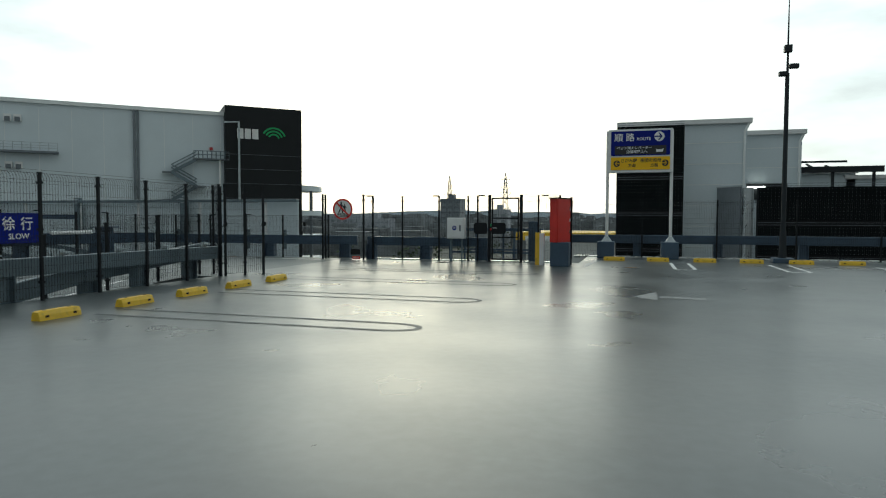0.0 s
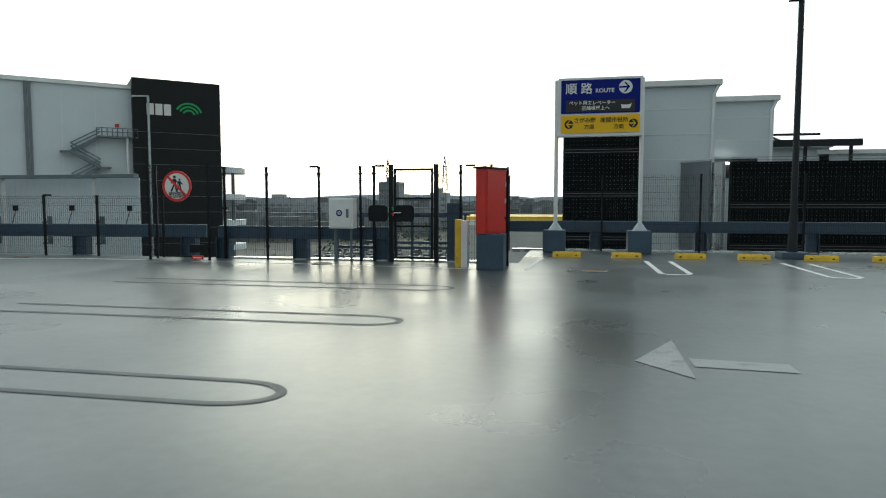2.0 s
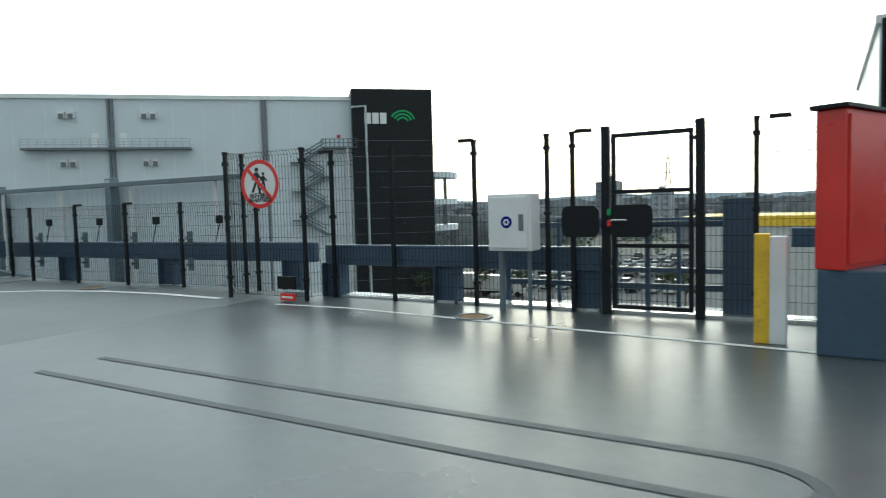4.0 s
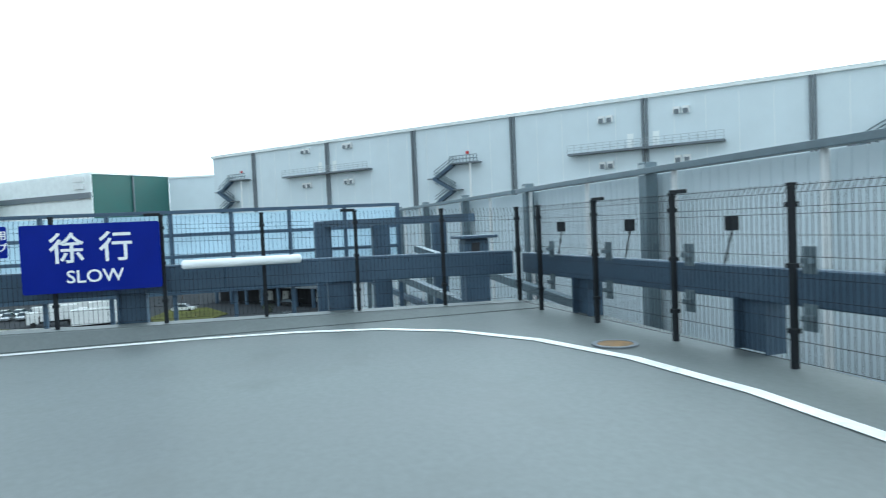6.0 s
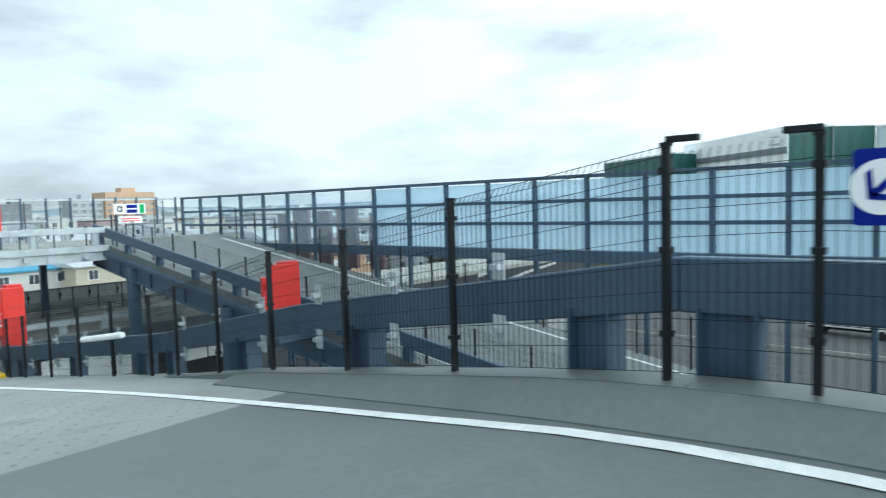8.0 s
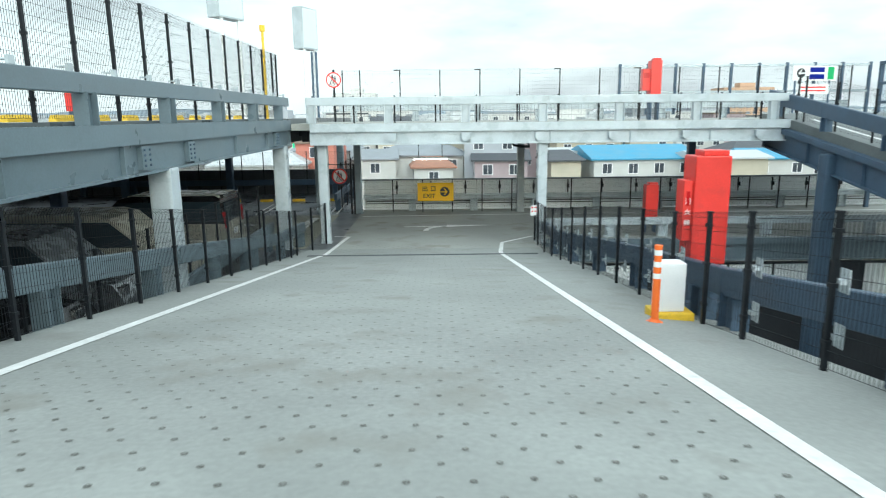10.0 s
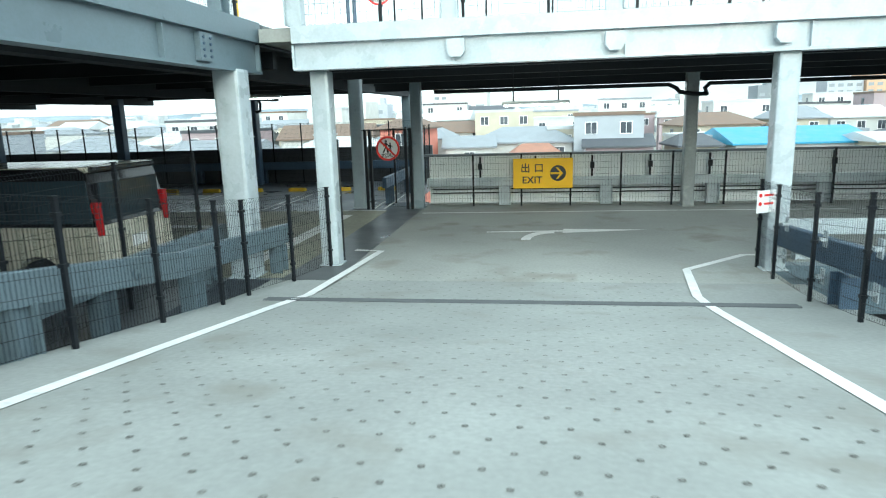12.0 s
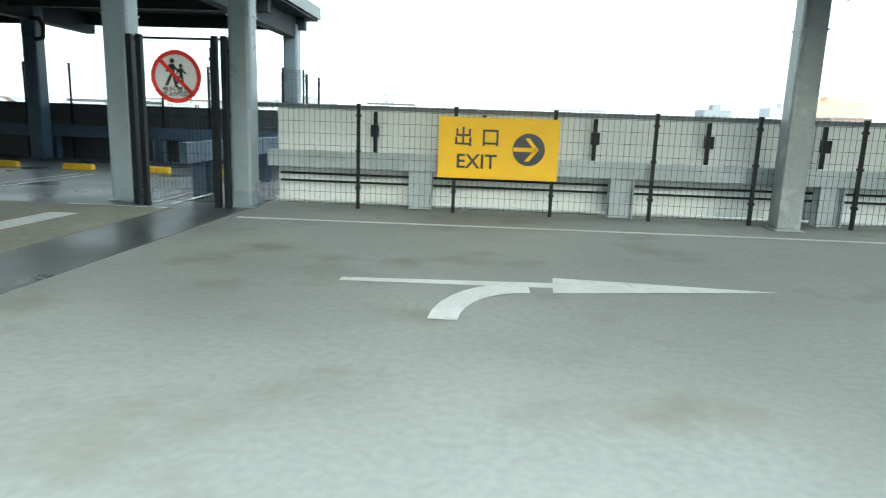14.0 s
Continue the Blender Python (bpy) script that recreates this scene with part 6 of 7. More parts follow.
for k in range(3):
    r = 2.0 - 0.5 * k
    t2 = bmesh.new()
    prev = None
    for i in range(13):
        a = radians(20 + 130 * i / 12)
        o = [t2.verts.new((2.0 + q * math.cos(a), -0.75 + q * math.sin(a), 0.05)) for q in (r, r - 0.27)]
        if prev:
            t2.faces.new((prev[0], prev[1], o[1], o[0]))
        prev = o
    t2.transform(mt)
    merge(bm, t2)
part("emblem_arcs", bm, GREEN, tower, "plain green arcs")
# curved vehicle ramp of the warehouse
for k, zt in enumerate((6.9, 2.6, -1.6, -5.6)):
    bm = bmesh.new()
    c = Vector((-54.5, 106, 0))
    poly(bm, [(c.x + 3.2 * math.cos(a), c.y + 6 * math.sin(a)) for a in [i * math.tau / 36 for i in range(36)]], zt - 0.9, zt)
    rl = part("spiral_ramp_deck", bm, PANELW, w)
for a in (200, 240, 280, 320, 350):
    bm = bmesh.new()
    x, y = -54.5 + 2.9 * math.cos(radians(a)), 106 + 5.6 * math.sin(radians(a))
    rod(bm, (x, y, GY), (x, y, 6.5), 0.3, 8)
    part("spiral_ramp_column", bm, GREYW, w)

# thin street lamp before the dark tower
def street_lamp(x, y, z0, h, arm, label):
    s = thing("street_lamp", (x, y, z0), label, "street lamp", "street lamps")
    bm = bmesh.new()
    rod(bm, (x, y, z0), (x, y, z0 + h), 0.2, 8, 0.16)
    part("pole", bm, STEEL, s)
    bm = bmesh.new()
    beam(bm, (x, y, z0 + h), (x - arm, y, z0 + h + 0.05), 0.2, 0.2)
    part("arm", bm, STEEL, s)
    bm = bmesh.new()
    boxb(bm, x - arm - 0.5, x - arm + 0.2, y - 0.25, y + 0.25, z0 + h - 0.1, z0 + h + 0.2, 0.04)
    part("head", bm, STEEL, s)


lamp_at = fpos(-1.9, 0, 3.0)
street_lamp(lamp_at.x, lamp_at.y, -13.5, 29.7, 2.2, "tall slim grey lamp pole before the dark tower")

# ---- screen wall just north of the landing ----
s = thing("screen_wall", (-30, 23.3, -13.2), "grey steel frame filled with white ribbed panels", "screen wall")
for k in range(9):
    x = -13.3 - 5.0 * k
    bm = bmesh.new()
    boxb(bm, x - 0.11, x + 0.11, 23.08, 23.3, -13.2, 2.0, 0.01)
    part("column", bm, STEEL_M, s)
    bm = bmesh.new()
    boxm(bm, x - 0.09, x + 0.09, 23.06, 23.08, 1.78, 1.96)
    part("bracket", bm, STEEL, s)
bm = bmesh.new()
boxb(bm, -54, -8.5, 23.05, 23.25, 1.80, 1.90, 0.01)
part("top_beam", bm, STEEL_M, s)
bm = bmesh.new()
boxb(bm, -54, -8.5, 23.05, 23.25, -2.2, -1.95, 0.01)
part("lower_beam", bm, STEEL_B, s)
for k in range(38):
    x0 = -8.6 - 1.2 * k
    bm = bmesh.new()
    n = 6
    for i in range(n):
        boxm(bm, x0 - 1.2 + i * 0.2, x0 - 1.2 + i * 0.2 + 0.17, 23.392, 23.40, -13.2, 1.8)
    boxm(bm, x0 - 1.2, x0 - 0.002, 23.40, 23.43, -13.2, 1.8)
    part("panel", bm, PANELW, s)
for k in range(16):
    x = -9.8 - 2.8 * k
    bm = bmesh.new()
    rod(bm, (x, 23.2, -13.2), (x, 23.2, 1.8), 0.05, 8)
    part("inner_post", bm, WHITE, s)
for k in range(4):
    x = -6.9 - 0.86 * 1.6 * k
    g = thing("junction_box", (x, 20.80 + (x + 6.05) * 0.064, 0.95), "small black cable box on the fence", "junction box", "junction boxes")
    bm = bmesh.new()
    fy = 20.80 + (x + 6.05) * 0.064
    boxb(bm, x - 0.04, x + 0.04, fy - 0.04, fy + 0.04, 0.98, 1.10, 0.008)
    part("case", bm, BLACK, g)
    bm = bmesh.new()
    rod(bm, (x, fy, 0.98), (x - 0.1, fy, 0.7), 0.008, 6)
    part("cable", bm, BLACK, g)

# fat columns west of the landing
for x, y, zt in ((-14.4, 20.47, 0.87), (-20.7, 18.5, 1.34), (-19.5, 19.78, 1.30), (-23.7, 22.4, 1.2)):
    column(x, y, -13.2, zt, 0.42, "blue-grey steel column rising beside the landing", STEEL_B, False)
g = thing("tie_beam", (-17, 20.3, 1.1), "blue-grey steel beams between the columns beside the landing", "beam")
bm = bmesh.new()
beam(bm, (-20.9, 18.4, 1.26), (-16.2, 21.05, 1.24), 0.2, 0.16)
part("upper_beam", bm, STEEL_B, g)
for y0, z0 in ((20.1, 0.05), (20.9, 0.55)):
    bm = bmesh.new()
    beam(bm, (-19.6, y0 - 0.2, z0), (-14.6, y0 + 1.6, z0 - 1.0), 0.18, 0.16)
    part("brace", bm, STEEL_M, g)
bm = bmesh.new()
boxb(bm, -14.72, -14.08, 20.15, 20.8, 0.87, 0.92, 0.01)
part("cap_plate", bm, STEEL_B, g)
bm = bmesh.new()
boxm(bm, -14.19, -14.17, 20.36, 20.5, 0.55, 0.8)
part("slot", bm, INK, g)

plan(SOUTH)
# ---- panelled wall west of the rising ramp ----
s = thing("panel_wall", (-28, 0, -4), "tall screen of pale blue translucent panels on a grey frame", "screen wall")
for k in range(23):
    y = 24 - 2.0 * k
    bm = bmesh.new()
    boxb(bm, -28.1, -27.95, y - 0.07, y + 0.07, -13.2, 2.0, 0.008)
    part("post", bm, STEEL_B, s)
    if k < 22:
        for z0, z1 in ((-0.5, 0.35), (0.45, 1.1), (1.2, 1.85)):
            bm = bmesh.new()
            boxm(bm, -28.16, -28.12, y - 1.96, y - 0.02, z0, z1)
            part("panel", bm, PANELB if y > -4 else PANELC, s)
for z in (0.4, 1.15, 1.95):
    bm = bmesh.new()
    boxb(bm, -28.05, -27.9, -20, 24, z - 0.06, z + 0.06, 0.008)
    part("rail", bm, STEEL_B, s)
bm = bmesh.new()
boxb(bm, -28.05, -27.8, -20, 24, -0.9, -0.5, 0.01)
part("lower_rail", bm, STEEL_B, s)
s = thing("panel_wall", (-24, -20.6, 0), "tall screen of posts and rails at the bridge end", "screen wall")
for k in range(10):
    x = -17.6 - 1.15 * k
    bm = bmesh.new()
    boxb(bm, x - 0.05, x + 0.05, -20.7, -20.58, 0, 2.05, 0.006)
    part("post", bm, STEEL_B, s)
for z in (0.9, 1.95):
    bm = bmesh.new()
    boxb(bm, -28, -17.6, -20.68, -20.6, z - 0.05, z + 0.05, 0.006)
    part("rail", bm, STEEL, s)
# boards of the roof lettering seen from behind, as plain blocks
for y, w, z1 in ((-15.0, 0.9, 0.9), (-13.4, 1.3, 1.15), (-11.4, 1.0, 1.0), (-9.6, 1.5, 1.15), (-7.4, 0.9, 0.85)):
    s = thing("roof_letter", (-31.5, y, -13.2), "dull dark red block of roof lettering seen from behind", "roof lettering", "roof lettering")
    bm = bmesh.new()
    boxb(bm, -31.6, -31.35, y - w / 2, y + w / 2, -2.0, z1, 0.03)
    part("block", bm, LETTER, s)
    bm = bmesh.new()
    rod(bm, (-31.48, y, -13.2), (-31.48, y, -2.0), 0.12, 8)
    part("support", bm, STEEL_B, s)

plan(0.0)
# ---- shop building and solar screens to the north-east ----
s = thing("shop_building", (7, 36, -13.5), "white metal-clad rooftop building with gutters", "building")
for x0, x1, y0, z1 in ((2.2, 7.75, 34.5, 5.55), (7.75, 10.6, 37.5, 5.35)):
    bm = bmesh.new()
    boxm(bm, x0, x1, y0, y0 + 12, -13.5, z1)
    wl = part("wall", bm, PANELW, s)
    for k in range(7):
        bm = bmesh.new()
        boxm(bm, x0, x1, y0 - 0.012, y0, -1 + 0.95 * k, -1 + 0.95 * k + 0.03)
        part("panel_joint", bm, LOUVRE, wl)
    bm = bmesh.new()
    boxb(bm, x0 - 0.1, x1 + 0.18, y0 - 0.2, y0 + 12, z1, z1 + 0.22, 0.02)
    part("eave", bm, WHITE, s)
    bm = bmesh.new()
    rod(bm, (x1 + 0.05, y0 - 0.1, z1), (x1 - 0.12, y0 - 0.1, z1 - 0.4), 0.06, 8)
    rod(bm, (x1 - 0.12, y0 - 0.1, z1 - 0.4), (x1 - 0.12, y0 - 0.1, -2), 0.05, 8)
    part("gutter_pipe", bm, LOUVRE, s)
# dark slab before the wall stands in for shade inside the porch
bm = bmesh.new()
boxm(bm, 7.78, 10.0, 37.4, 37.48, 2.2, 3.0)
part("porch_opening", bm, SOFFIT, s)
bm = bmesh.new()
boxm(bm, 8.2, 9.0, 37.2, 37.3, 2.75, 2.85)
part("porch_lamp", bm, TUBE, s)
for x0, x1, z1 in ((10.8, 13.6, 3.6), (13.2, 16.2, 3.3), (16.2, 40, 3.05)):
    bm = bmesh.new()
    boxm(bm, x0, x1, 40, 50, -13.5, z1)
    part("rear_wing", bm, PANELW, s)
    bm = bmesh.new()
    boxb(bm, x0 - 0.1, x1 + 0.1, 39.85, 50, z1, z1 + 0.2, 0.02)
    part("eave", bm, WHITE, s)
bm = bmesh.new()
for k in range(5):
    beam(bm, (10.8 + 0.9 * k, 39.2, 3.7), (10.8 + 0.9 * k, 41.5, 4.3 - 0.1 * k), 0.1, 0.08)
beam(bm, (10.6, 39.2, 3.75), (14.6, 39.2, 3.75), 0.12, 0.3)
beam(bm, (10.6, 40.0, 4.2), (13.2, 40.0, 4.2), 0.1, 0.1)
for x in (10.9, 12.4, 14.2):
    beam(bm, (x, 39.3, -1), (x, 39.3, 3.75), 0.12, 0.12)
part("roof_frame", bm, SOFFIT, s)

def pv_screen(x0, x1, y, rows, label):
    """A screen of dark glass modules with light gaps between their cells."""
    s = thing("solar_screen", ((x0 + x1) / 2, y, -6), label, "solar screen", "solar screens")
    n = max(1, round((x1 - x0) / 1.0))
    w = (x1 - x0) / n
    for z0, z1 in rows:
        for k in range(n):
            a = x0 + k * w
            bm = bmesh.new()
            boxm(bm, a + 0.008, a + w - 0.008, y, y + 0.03, z0, z1)
            p0 = part("module", bm, PVGLASS, s)
            verts, faces = [], []
            nx, nz = 7, max(2, round((z1 - z0) / 0.15))
            for i in range(nx):
                for j in range(nz):
                    cx, cz = a + (i + 0.5) * w / nx, z0 + (j + 0.5) * (z1 - z0) / nz
                    kk = len(verts)
                    verts += [(cx - 0.013, y - 0.003, cz), (cx, y - 0.003, cz - 0.013), (cx + 0.013, y - 0.003, cz), (cx, y - 0.003, cz + 0.013)]
                    faces.append((kk, kk + 1, kk + 2, kk + 3))
            me = bpy.data.meshes.new("cell_gaps")
            me.from_pydata(verts, [], faces)
            bb = bmesh.new()
            bb.from_mesh(me)
            bpy.data.meshes.remove(me)
            tagged(part("cell_gaps", bb, PVDOT, p0), kind="stuff")
        bm = bmesh.new()
        for dz in (0.0, 0.1):
            boxm(bm, x0, x1, y + 0.01, y + 0.03, z1 + 0.05 + dz, z1 + 0.065 + dz)
        part("rail", bm, GREYW, s)
    bm = bmesh.new()
    for k in range(0, n + 1, 2):
        boxm(bm, x0 + k * w - 0.05, x0 + k * w + 0.05, y + 0.06, y + 0.16, -13.5, rows[-1][1])
    part("upright", bm, SOFFIT, s)
    bm = bmesh.new()
    boxm(bm, x0, x1, y + 0.04, y + 0.058, rows[0][0], rows[-1][1])
    part("backing", bm, DARKBOX, s)
    return s


pv_screen(2.2, 5.0, 32.8, [(-1.6, -0.25), (0.0, 1.35), (1.6, 2.95), (3.2, 5.35)], "tall dark solar glass screen with pale dots before the white building")
pv_screen(8.0, 27.0, 32.8, [(-2.4, -0.5), (-0.25, 0.95), (1.2, 2.6)], "long dark solar glass screen with pale dots")
s = thing("return_wall", (7.45, 35.5, -13.5), "dark grey metal side wall behind the round stack", "wall")
bm = bmesh.new()
beam(bm, (7.33, 33.0, -5.4), (6.55, 34.3, -5.4), 0.08, 16.1)
part("panel", bm, GREYW, s)
bm = bmesh.new()
beam(bm, (7.35, 32.97, 2.68), (6.53, 34.33, 2.68), 0.12, 0.06)
part("coping", bm, STEEL, s)
s = thing("tank", (7.63, 33.1, -13.5), "pale round steel stack between the screens", "tank")
bm = bmesh.new()
rod(bm, (7.63, 33.1, -13.5), (7.63, 33.1, 2.6), 0.23, 24)
part("shell", bm, STACK, s)

# ---- green warehouses far west ----
def block_building(name, pts, z0, z1, material, label, category="warehouse", bands=()):
    s = thing(name, (sum(p[0] for p in pts) / len(pts), sum(p[1] for p in pts) / len(pts), z0), label, category, "far buildings")
    bm = bmesh.new()
    poly(bm, pts, z0, z1)
    part("wall", bm, material, s)
    xs, ysn = [p[0] for p in pts], [p[1] for p in pts]
    bm = bmesh.new()
    cx, cy = sum(xs) / len(xs), sum(ysn) / len(ysn)
    poly(bm, [(cx + (x - cx) * 1.01, cy + (y - cy) * 1.01) for x, y in pts], z1, z1 + 0.5)
    part("roof", bm, LOUVRE, s)
    return s


def quad(cx, cy, L, W, deg):
    m = Matrix.Rotation(radians(deg), 2)
    return [tuple(Vector((cx, cy)) + m @ Vector(p)) for p in ((-L / 2, -W / 2), (L / 2, -W / 2), (L / 2, W / 2), (-L / 2, W / 2))]


s = block_building("green_warehouse", [(-190, -24), (-205, -7.6), (-250, -50), (-225, -62)], -14, 18, DARKGREEN, "far warehouse with a dark green end and pale side")
bm = bmesh.new()
poly(bm, [(-189.8, -24.3), (-224.5, -62.5), (-224.9, -62.2), (-190.2, -24.0)], -14, 18.02)
part("pale_side", bm, LOUVRE, s)
near, far = Vector((-189.6, -24.4, 0)), Vector((-224.3, -62.6, 0))
for name, u0, u1, z0, z1, m_ in (("shade_band", 0.0, 1.0, 11.8, 13.3, GREYW), ("sign_plate", 0.05, 0.13, 16.2, 17.5, WHITE), ("sign_plate", 0.05, 0.13, 14.3, 15.6, WHITE), ("emblem", 0.86, 0.95, 14.6, 15.8, DARKGREEN)):
    a, b = near.lerp(far, u0), near.lerp(far, u1)
    bm = bmesh.new()
    beam(bm, (a.x, a.y, (z0 + z1) / 2), (b.x, b.y, (z0 + z1) / 2), 0.5, z1 - z0)
    part(name, bm, m_, s)
bm = bmesh.new()
rod(bm, (-197.3, -15.6, -14), (-197.3, -15.6, 18.2), 0.22, 8)
part("downpipe", bm, GREYW, s)
block_building("green_warehouse", [(-210, -60), (-225, -54), (-260, -90), (-240, -98)], -14, 15, DARKGREEN, "far warehouse with a green end")
block_building("white_warehouse", [(-205, -7.5), (-200, 8), (-260, 20), (-260, -10)], -14, 17.5, PANELW, "far plain white warehouse block")

WALL_R = mat("wall_salmon", (0.52, 0.20, 0.15), rough=0.8, var=0.1, scale=0.6)

# ---- houses to the south ----
def house(x, y, w, d, h, yaw, wall_m, roof_m, label, roof="gable", z=-13.5, rise=1.5):
    h = h + 3.6
    s = thing("house", (x, y, z), label, "house", "houses")
    m = pose(x, y, z, 0, 0, yaw)
    bm = bmesh.new()
    boxm(bm, -w / 2, w / 2, -d / 2, d / 2, 0, h, m)
    wall_p = part("wall", bm, wall_m, s)
    bm = bmesh.new()
    e = 0.45
    a = [(-w / 2 - e, -d / 2 - e, h - 0.05), (w / 2 + e, -d / 2 - e, h - 0.05), (w / 2 + e, d / 2 + e, h - 0.05), (-w / 2 - e, d / 2 + e, h - 0.05)]
    if roof == "flat":
        boxm(bm, -w / 2 - 0.1, w / 2 + 0.1, -d / 2 - 0.1, d / 2 + 0.1, h, h + 0.35, m)
    else:
        inset = w * 0.3 if roof == "hip" else -0.0
        r = [(-w / 2 - e + inset, 0, h + rise), (w / 2 + e - inset, 0, h + rise)]
        v = [bm.verts.new(p) for p in a + r]
        lowv = [bm.verts.new((p[0], p[1], p[2] - 0.18)) for p in a]
        for f in ((0, 1, 5, 4), (2, 3, 4, 5), (1, 2, 5), (3, 0, 4)):
            bm.faces.new([v[i] for i in f])
        for i in range(4):
            j = (i + 1) % 4
            bm.faces.new((v[i], v[j], lowv[j], lowv[i]))
        bm.faces.new(lowv)
        bm.transform(m)
    part("roof", bm, roof_m, s)
    floors = max(1, round(h / 2.7))
    for fl in range(floors):
        n = max(1, int(w / 2.7))
        zz = h - 1.85 - fl * 2.7
        if zz < 0.3:
            continue
        for k in range(n):
            if random.random() < 0.2:
                continue
            cx = -w / 2 + (k + 0.5) * w / n
            bm = bmesh.new()
            boxm(bm, cx - 0.62, cx + 0.62, d / 2, d / 2 + 0.06, zz, zz + 1.25, m)
            fr = part("window", bm, WHITE, s)
            bm = bmesh.new()
            for q in (-0.28, 0.28):
                boxm(bm, cx + q - 0.25, cx + q + 0.25, d / 2 + 0.06, d / 2 + 0.075, zz + 0.07, zz + 1.18, m)
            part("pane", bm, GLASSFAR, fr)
        bm = bmesh.new()
        boxm(bm, w / 2, w / 2 + 0.06, -0.6, 0.6, zz, zz + 1.2, m)
        fr = part("window", bm, GREYW, s)
        bm = bmesh.new()
        boxm(bm, w / 2 + 0.06, w / 2 + 0.075, -0.5, 0.5, zz + 0.1, zz + 1.1, m)
        part("pane", bm, GLASSFAR, fr)
    return s


rs = random.Random(5)
plan(SOUTH)
house(-9.3, -73, 4.6, 6, 4.15, 4, WALL_W, ROOF_O, "white house with a small orange tiled roof", "hip", rise=1.0)
house(-12.6, -80, 4.0, 6, 6.4, 0, WALL_C, ROOF_W, "tall cream house with a flat roof", "flat")
house(-17.6, -73, 6.2, 6, 4.9, -3, WALL_P, ROOF_G, "mauve house with a slate gable roof", rise=1.0)
house(-24.9, -73, 3.6, 6, 4.8, 5, WALL_C, ROOF_G, "cream house with a dark roof and balcony", "hip", rise=1.0)
house(-34.3, -76, 12.5, 12, 4.9, 3, WALL_W, ROOF_B, "long white hall with bright blue metal roof", rise=1.3)
house(-43.2, -70, 8.0, 7, 5.1, 3, WALL_C, ROOF_W, "cream house with a pale low roof", rise=0.6)
house(-52.0, -76, 8, 7, 4.6, -3, WALL_W, ROOF_B, "white house with a blue metal roof", rise=1.0)
house(-2.0, -76, 5, 6, 5.0, 6, WALL_W, ROOF_L, "white house with a light grey roof", rise=1.0)
house(-72.0, -60, 12, 9, 4.5, 3, WALL_T, ROOF_BR, "brown house with a dark red roof", rise=1.9)
house(3.9, -72, 4.5, 6, 7.2, -6, WALL_R, ROOF_BR, "salmon red house with a hipped roof", "hip", rise=0.9)
house(10.0, -68, 10, 7, 5.0, 4, WALL_W, ROOF_W, "white house with a pale roof", "hip")
house(22.0, -66, 9, 8, 5.0, -8, WALL_W, ROOF_L, "white house with a light grey roof")
house(33.0, -64, 9, 8, 5.0, 8, WALL_C, ROOF_L, "cream house with a light grey roof", "hip")
walls = [WALL_W, WALL_W, WALL_W, WALL_C, WALL_W, WALL_G, WALL_P]
roofs = [ROOF_W, ROOF_L, ROOF_L, ROOF_G, ROOF_W, ROOF_G, ROOF_BR, ROOF_L]
words = {"wall_mauve": "mauve", "wall_cream": "cream", "wall_white": "white", "wall_grey": "grey", "wall_tan": "tan"}
rwords = {"roof_brown": "brown", "wall_mauve": "mauve", "roof_slate": "slate", "roof_pale_metal": "pale metal", "roof_light_grey": "light grey"}
for row, yy in enumerate((-82, -102, -126, -155)):
    x = -150 + row * 4
    while x < 120:
        ww = rs.uniform(5.5, 11)
        wm, rm = rs.choice(walls), rs.choice(roofs)
        flat_top = rs.random() < 0.45
        house(x, yy + rs.uniform(-6, 6), ww, rs.uniform(7, 10), rs.uniform(5.0, 8.5) + 0.7 * row if flat_top else rs.uniform(4.6, 6.2) + 0.8 * row, rs.uniform(-10, 10), wm, rm,
              f"{words[wm.name]} town house with a {rwords[rm.name]} roof beyond the car park", "flat" if flat_top else rs.choice(("gable", "hip")))
        x += ww + rs.uniform(1.0, 5)


plan(0.0)
# far city: one joined mass of blocks on all sides
def city(name, count, place, label, material=CITYM):
    verts, faces = [], []
    for _ in range(count):
        x, y, w, d, h = place()
        k = len(verts)
        verts += [(x + sx * w / 2, y + sy * d / 2, z) for z in (-13.5, -13.5 + h) for sx, sy in ((-1, -1), (1, -1), (1, 1), (-1, 1))]
        faces += [(k, k + 1, k + 5, k + 4), (k + 1, k + 2, k + 6, k + 5), (k + 2, k + 3, k + 7, k + 6), (k + 3, k, k + 4, k + 7), (k + 4, k + 5, k + 6, k + 7)]
        # window bands
        n = int(h / 3)
        for i in range(1, n):
            z = -13.5 + i * 3
            kk = len(verts)
            verts += [(x + sx * (w / 2 + 0.15), y + sy * (d / 2 + 0.15), zz) for zz in (z, z + 0.5) for sx, sy in ((-1, -1), (1, -1), (1, 1), (-1, 1))]
            faces += [(kk, kk + 1, kk + 5, kk + 4), (kk + 1, kk + 2, kk + 6, kk + 5), (kk + 2, kk + 3, kk + 7, kk + 6), (kk + 3, kk, kk + 4, kk + 7), (kk + 4, kk + 5, kk + 6, kk + 7), (kk + 3, kk + 2, kk + 1, kk)]
    me = bpy.data.meshes.new(name)
    me.from_pydata(verts, [], faces)
    me.materials.append(material)
    tagged(new(name, me), label, "city", kind="stuff")


def place_ring(r0, r1, a0, a1, hm, rise=0.006, wide=22):
    def f():
        a = radians(rs.uniform(a0, a1))
        r = r0 + (r1 - r0) * rs.random() ** 0.7
        tall = rs.random() < 0.12
        low = rs.uniform(6.5, 10.5) + rise * max(r - 200, 0)
        return r * math.sin(a), r * math.cos(a), rs.uniform(6, wide), rs.uniform(6, wide), low if not tall else low + rs.uniform(2, hm - 8)
    return f


